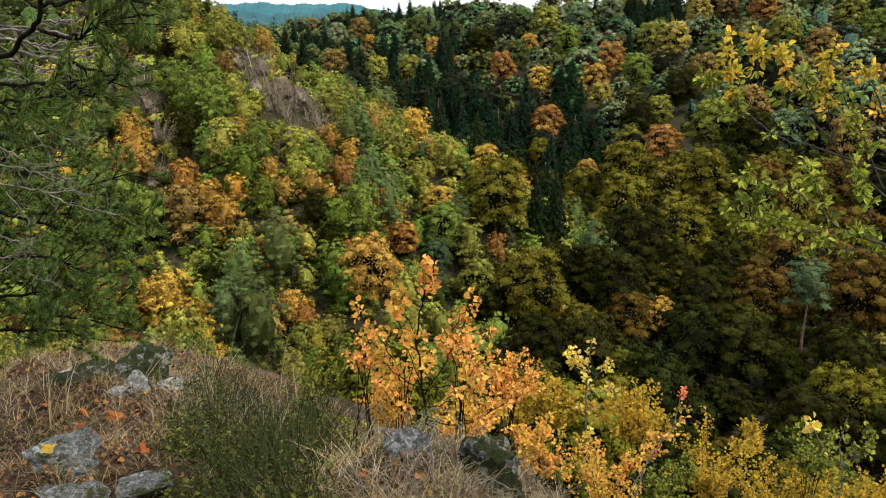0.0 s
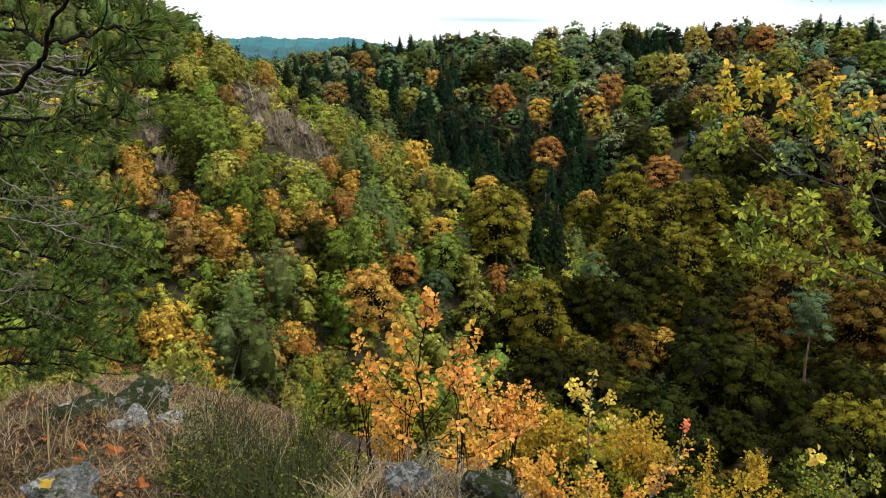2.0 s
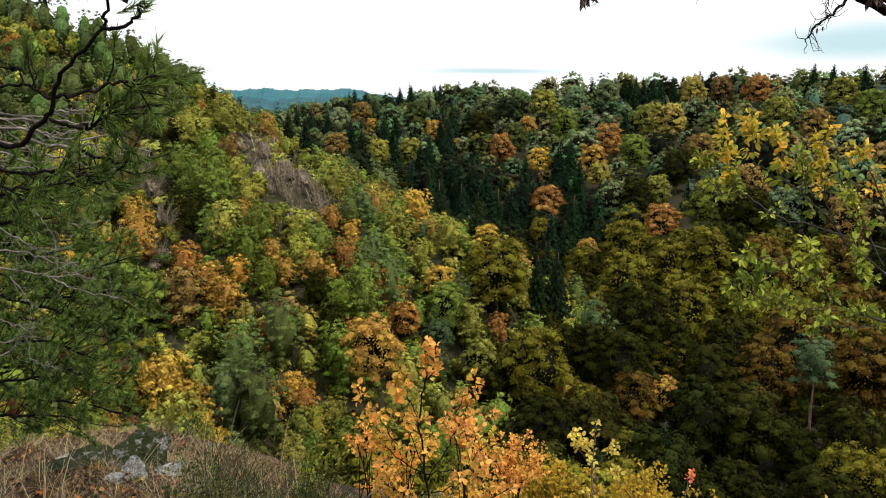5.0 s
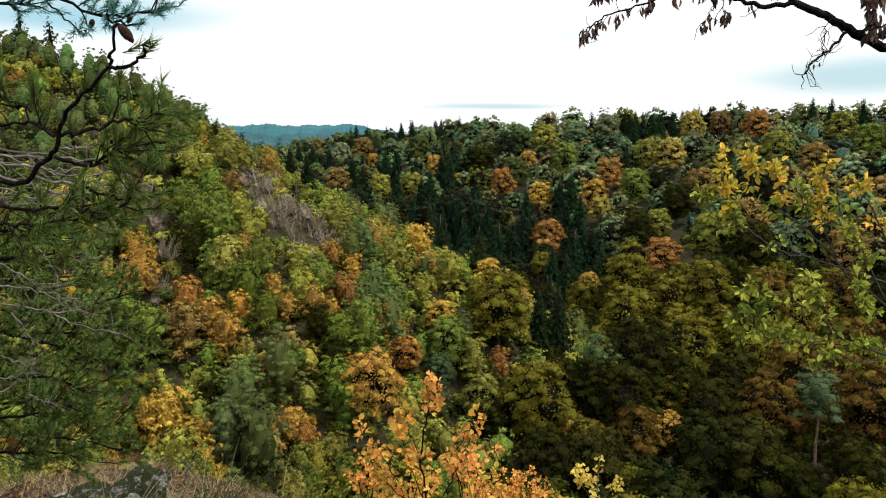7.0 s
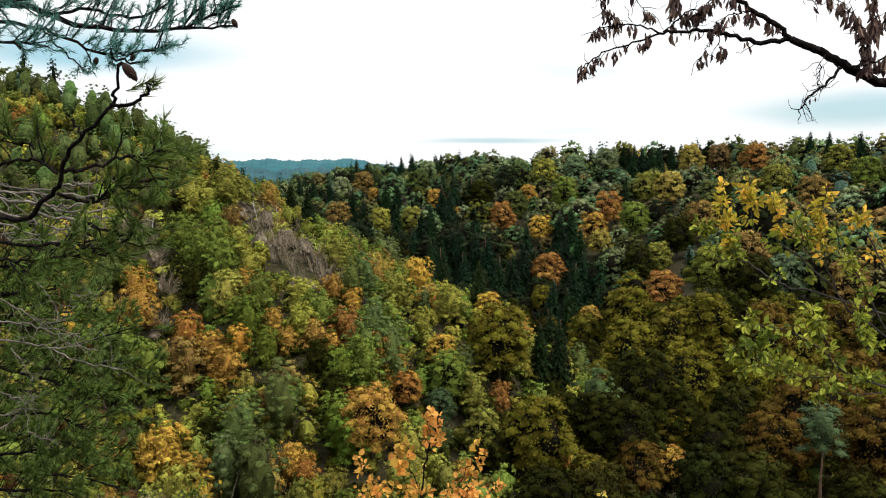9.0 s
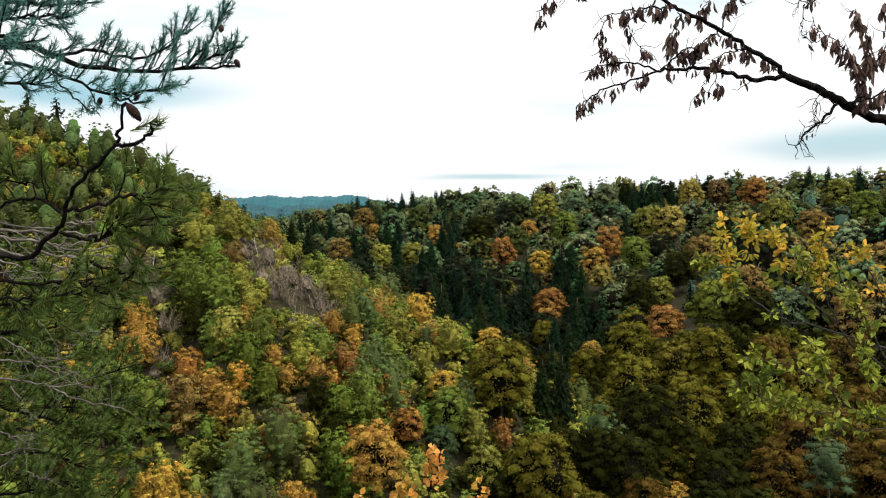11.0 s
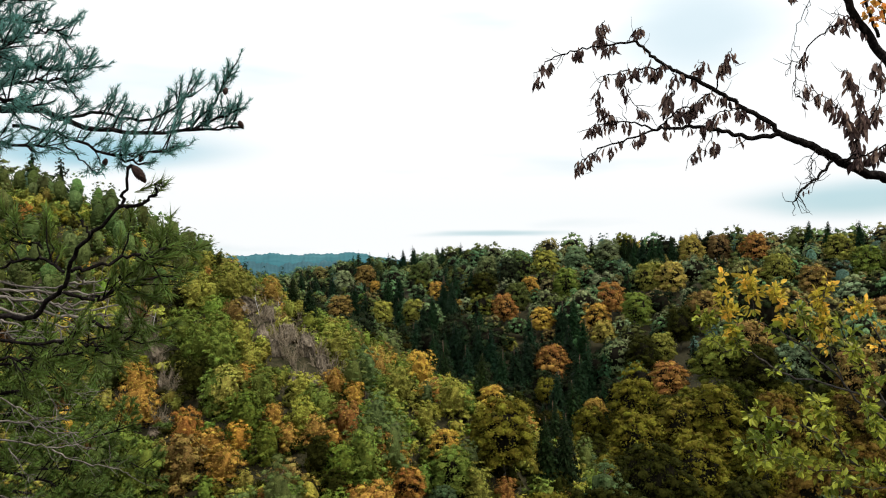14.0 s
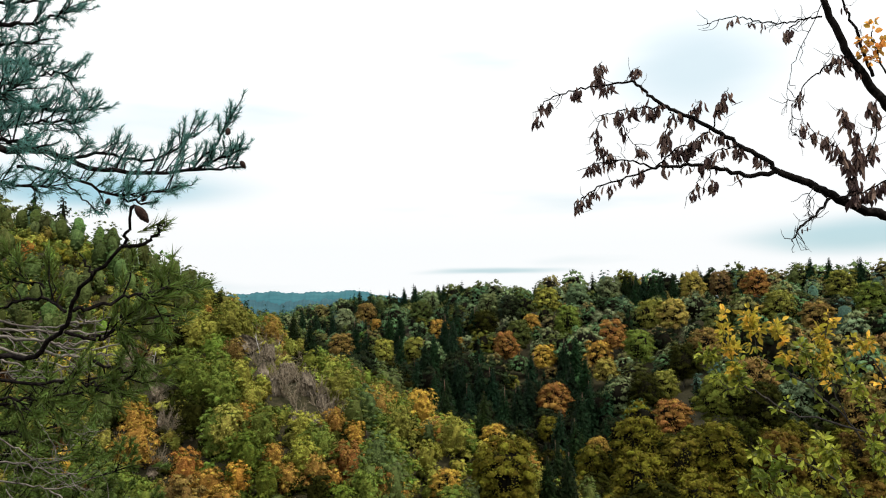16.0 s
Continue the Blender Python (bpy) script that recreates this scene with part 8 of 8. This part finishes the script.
stem_thing('yellow_sapling', 'slim sapling with pale yellow leaves at the drop', 'sapling', (
    (((1.468, 7.200, -4.718), (1.413, 7.200, -4.154), (1.372, 7.200, -3.552), (1.378, 7.200, -3.202), (1.397, 7.200, -2.985)), 0.012, 0.003, 8, 0.16, 0.0476, 10, 0.55, 14),
    (((1.371, 7.200, -3.434), (1.230, 7.150, -3.239), (1.160, 7.100, -3.047)), 0.004, 0.002, 5, 0.14, 0.0442, 10, 0.4, 12),
    (((1.374, 7.200, -3.493), (1.470, 7.150, -3.294), (1.505, 7.100, -3.156)), 0.004, 0.002, 4, 0.12, 0.0408, 8, 0.4, 8),
    (((1.377, 7.200, -3.552), (1.520, 7.200, -3.521), (1.599, 7.200, -3.490)), 0.004, 0.002, 4, 0.12, 0.0408, 8, 0.3, 8),
), GREY_WOOD, YELLOW_LEAF, 'pale yellow drooping leaves', 42)
stem_thing('salmon_sapling', 'thin sapling with a few salmon-pink leaves', 'sapling', (
    (((1.484, 5.600, -3.715), (1.580, 5.600, -3.273), (1.710, 5.600, -3.057), (1.765, 5.600, -2.777), (1.801, 5.600, -2.708)), 0.007, 0.0015, 1, 0.03, 0.0306, 4, 0.95, 18),
), GREY_WOOD, PINK_LEAF, 'salmon-pink leaves at the tip', 43)
stem_thing('leaning_sapling', 'leaning grey sapling with orange leaves', 'sapling', (
    (((1.470, 5.800, -3.849), (1.600, 5.800, -3.490), (1.712, 5.800, -3.241), (1.850, 5.800, -3.068)), 0.008, 0.002, 7, 0.13, 0.034, 10, 0.4, 8),
    (((1.600, 5.800, -3.490), (1.662, 5.750, -3.311), (1.657, 5.700, -3.137)), 0.004, 0.002, 6, 0.1, 0.034, 12, 0.3, 12),
), GREY_WOOD, (ASPEN_MIX, ASPEN), 'orange leaves', 44)
stem_thing('green_sapling', 'young sapling with green and yellow leaves at the drop', 'sapling', (
    (((3.283, 6.000, -4.068), (3.268, 6.000, -3.644), (3.208, 6.000, -3.387), (3.239, 6.000, -3.134)), 0.008, 0.002, 9, 0.2, 0.0442, 10, 0.3, 10),
    (((3.251, 6.000, -3.592), (3.375, 6.000, -3.436), (3.434, 6.000, -3.232)), 0.004, 0.002, 7, 0.16, 0.0442, 10, 0.3, 10),
    (((3.230, 6.000, -3.540), (3.042, 6.000, -3.338), (2.934, 6.000, -3.147)), 0.004, 0.002, 2, 0.05, 0.0612, 6, 0.85, 10),
), GREY_WOOD, (SCRUB_GREEN, SCRUB_GREEN, YELLOW_LEAF), 'green and yellow leaves', 45)
shrub('orange_shrub', 'shrub with bright orange leaves', (0.79, 9.00, -4.16), 0.54, ASPEN, 0.0374, 22, 60, per=15, tall=0.6)
shrub('orange_shrub', 'shrub with orange and pink leaves among grey stems', (1.40, 6.20, -3.76), 0.55, ASPEN_MIX, 0.0306, 20, 61, per=15, tall=0.7)
shrub('orange_shrub', 'shrub with orange leaves below the rocks', (0.77, 6.00, -3.41), 0.28, ASPEN_MIX, 0.034, 14, 62, per=15, tall=1.2)
shrub('yellow_shrub', 'yellow-green shrub on the drop', (2.62, 10.00, -5.16), 0.74, SCRUB_LEAF, 0.04896, 22, 63, per=15, tall=0.55)
shrub('yellow_shrub', 'yellow-green shrub beside a slim sapling', (1.41, 9.00, -4.55), 0.43, SCRUB_LEAF, 0.0544, 16, 64, per=15, tall=1)
shrub('yellow_shrub', 'low yellow-green shrub on the steep slope', (3.80, 10.50, -6.13), 0.82, SCRUB_LEAF, 0.0476, 26, 65, per=15, tall=0.8)
shrub('yellow_shrub', 'low golden shrub on the steep slope', (5.03, 11.00, -6.74), 0.89, SCRUB_LEAF, 0.0476, 24, 66, per=15, tall=0.6)
shrub('yellow_shrub', 'low golden shrub on the steep slope', (6.11, 11.00, -6.89), 0.88, SCRUB_LEAF, 0.0476, 24, 67, per=15, tall=0.5)
shrub('yellow_shrub', 'small golden shrub rising above the scrub', (4.74, 11.50, -6.36), 0.40, SCRUB_LEAF, 0.0476, 10, 68, per=15, tall=1)
shrub('yellow_shrub', 'yellow-green shrub behind the rocks', (1.14, 11.00, -5.44), 0.59, SCRUB_LEAF, 0.0544, 16, 69, per=15, tall=0.9)
shrub('amber_shrub', 'amber shrub under the aspen', (-0.35, 5.20, -2.64), 0.24, ASPEN_MIX, 0.02312, 16, 70, per=15, tall=0.8)
shrub('amber_shrub', 'amber shrub behind the hump', (0.16, 5.40, -2.87), 0.31, ASPEN_MIX, 0.0306, 18, 71, per=15, tall=0.7)
shrub('amber_shrub', 'airy shrub of small orange leaves round the aspen', (-0.25, 4.95, -2.22), 0.30, ASPEN_MIX, 0.032, 10, 81, per=8, tall=0.9)
shrub('amber_shrub', 'airy shrub of small amber leaves round the aspen', (0.12, 4.75, -2.05), 0.24, ASPEN, 0.032, 7, 82, per=7, tall=0.9)
shrub('amber_shrub', 'thin shrub of small orange leaves round the aspen', (-0.50, 4.90, -2.13), 0.20, ASPEN, 0.03, 6, 83, per=6, tall=0.9)
shrub('green_shrub', 'dark green shrub at the edge', (-1.16, 7.00, -3.60), 0.35, SCRUB_GREEN, 0.0238, 22, 72, per=15, tall=1.1)
shrub('green_shrub', 'dark green shrub at the edge', (-1.53, 6.50, -3.67), 0.36, SCRUB_GREEN, 0.02176, 22, 73, per=15, tall=0.8)
shrub('green_shrub', 'dark green shrub among broom stems', (-0.68, 5.60, -3.20), 0.31, SCRUB_GREEN, 0.0204, 18, 74, per=15, tall=0.9)
shrub('green_shrub', 'green shrub on the steep slope', (2.46, 8.00, -4.95), 0.46, SCRUB_GREEN, 0.0408, 16, 75, per=15, tall=1)
shrub('green_shrub', 'green shrub on the steep slope', (4.52, 9.00, -5.16), 0.46, SCRUB_GREEN, 0.0476, 12, 76, per=15, tall=1.1)
shrub('yellow_shrub', 'tall yellow shrub beyond the mossy boulder', (-3.90, 13.00, -5.85), 0.70, SCRUB_LEAF, 0.0612, 24, 77, per=15, tall=1.4)
shrub('green_shrub', 'green bush beyond the mossy boulder', (-4.09, 12.00, -5.51), 0.66, SCRUB_GREEN, 0.0612, 22, 78, per=15, tall=1.2)
shrub('green_shrub', 'low bush beyond the dry grass', (-4.78, 9.00, -3.97), 0.52, SCRUB_GREEN, 0.0408, 20, 79, per=15, tall=0.8)

# ---- the whitebeam that reaches in from the side ----
DARK_STEMS = mottled("grey_brown_bark", ((0.02, 0.018, 0.016), (0.045, 0.04, 0.036), (0.12, 0.11, 0.1)), 40, 0.4, metres=0.003)
stem_thing('whitebeam', 'whitebeam with glossy green leaves turning gold at the tips', 'tree', (
    (((6.212, 6.951, -3.027), (4.648, 6.951, -2.095), (3.495, 6.951, -1.340), (3.294, 6.951, -1.114), (3.022, 6.951, -0.868), (2.794, 6.951, -0.700), (2.563, 6.951, -0.589)), 0.01364, 0.00372, 8, 0.22, 0.0585, 9, 0.6, 10),
    (((2.562, 6.951, -0.598), (2.549, 6.951, -0.439), (2.508, 6.951, -0.250)), 0.00372, 0.00186, 8, 0.13, 0.04836, 10, 0.2, 11),
    (((2.863, 6.951, -0.734), (2.777, 6.951, -0.513), (2.723, 6.951, -0.310)), 0.00372, 0.00186, 12, 0.11, 0.04056, 10, 0.2, 13),
    (((3.022, 6.951, -0.868), (2.983, 6.951, -0.657), (2.918, 6.951, -0.515)), 0.00372, 0.00186, 9, 0.11, 0.04056, 9, 0.2, 10),
    (((3.294, 6.951, -1.114), (3.174, 6.951, -0.823), (3.139, 6.951, -0.495), (3.177, 6.951, -0.242)), 0.00558, 0.00186, 16, 0.11, 0.04056, 10, 0.25, 13),
    (((3.936, 6.951, -1.393), (3.158, 6.911, -1.134), (2.796, 6.871, -1.039), (2.554, 6.831, -0.901), (2.404, 6.791, -0.820), (2.230, 6.751, -0.831)), 0.00992, 0.0031, 5, 0.1, 0.04056, 9, 0.55, 8),
    (((2.412, 6.751, -0.834), (2.304, 6.751, -0.651), (2.234, 6.751, -0.422), (2.208, 6.751, -0.238)), 0.00372, 0.00186, 13, 0.1, 0.04056, 10, 0.2, 13),
    (((2.252, 6.751, -0.832), (2.144, 6.751, -0.671), (2.088, 6.751, -0.533)), 0.0031, 0.00186, 9, 0.1, 0.04056, 10, 0.1, 10),
    (((2.434, 6.751, -0.862), (2.324, 6.751, -0.742), (2.351, 6.751, -0.606)), 0.0031, 0.00186, 8, 0.1, 0.04056, 10, 0.1, 10),
    (((3.936, 6.951, -1.393), (3.560, 6.851, -0.772), (3.380, 6.751, -0.554), (3.258, 6.651, -0.432)), 0.00868, 0.00248, 9, 0.12, 0.04056, 9, 0.35, 10),
    (((3.746, 6.951, -1.483), (3.452, 6.885, -1.005), (3.246, 6.818, -0.717), (3.174, 6.751, -0.573)), 0.00744, 0.00248, 12, 0.13, 0.0468, 9, 0.3, 10),
    (((4.205, 6.551, -2.014), (3.242, 6.526, -1.734), (2.976, 6.501, -1.508), (2.666, 6.476, -1.347), (2.311, 6.451, -1.272)), 0.0124, 0.0031, 16, 0.14, 0.04836, 10, 0.25, 15),
    (((3.085, 6.551, -1.564), (2.964, 6.551, -1.301), (2.871, 6.551, -1.190)), 0.00496, 0.00186, 11, 0.13, 0.0468, 10, 0.2, 10),
    (((2.740, 6.551, -1.385), (2.498, 6.501, -1.458), (2.281, 6.451, -1.529)), 0.00434, 0.00186, 11, 0.12, 0.0468, 10, 0.2, 11),
    (((3.341, 6.551, -1.764), (2.845, 6.518, -1.726), (2.573, 6.485, -1.628), (2.342, 6.451, -1.637)), 0.00558, 0.00186, 14, 0.13, 0.0468, 10, 0.2, 11),
    (((3.512, 6.551, -1.875), (3.223, 6.501, -1.878), (2.941, 6.451, -1.817)), 0.00558, 0.00186, 8, 0.13, 0.0468, 9, 0.2, 8),
    (((3.477, 6.551, -1.657), (3.309, 6.501, -1.383), (3.226, 6.451, -1.199)), 0.00558, 0.00186, 12, 0.13, 0.0468, 9, 0.2, 10),
), DARK_STEMS, (BEAM_GREEN, BEAM_GOLD, BEAM_GOLD, BEAM_GREEN, BEAM_GOLD, BEAM_GREEN, BEAM_GOLD, BEAM_GREEN, BEAM_GREEN, BEAM_GOLD, BEAM_GREEN, BEAM_GREEN, BEAM_GREEN, BEAM_GREEN, BEAM_GREEN, BEAM_GREEN, BEAM_GREEN), 'oval leaves', 51, small=1.35, more=1.15, slim=0.56)
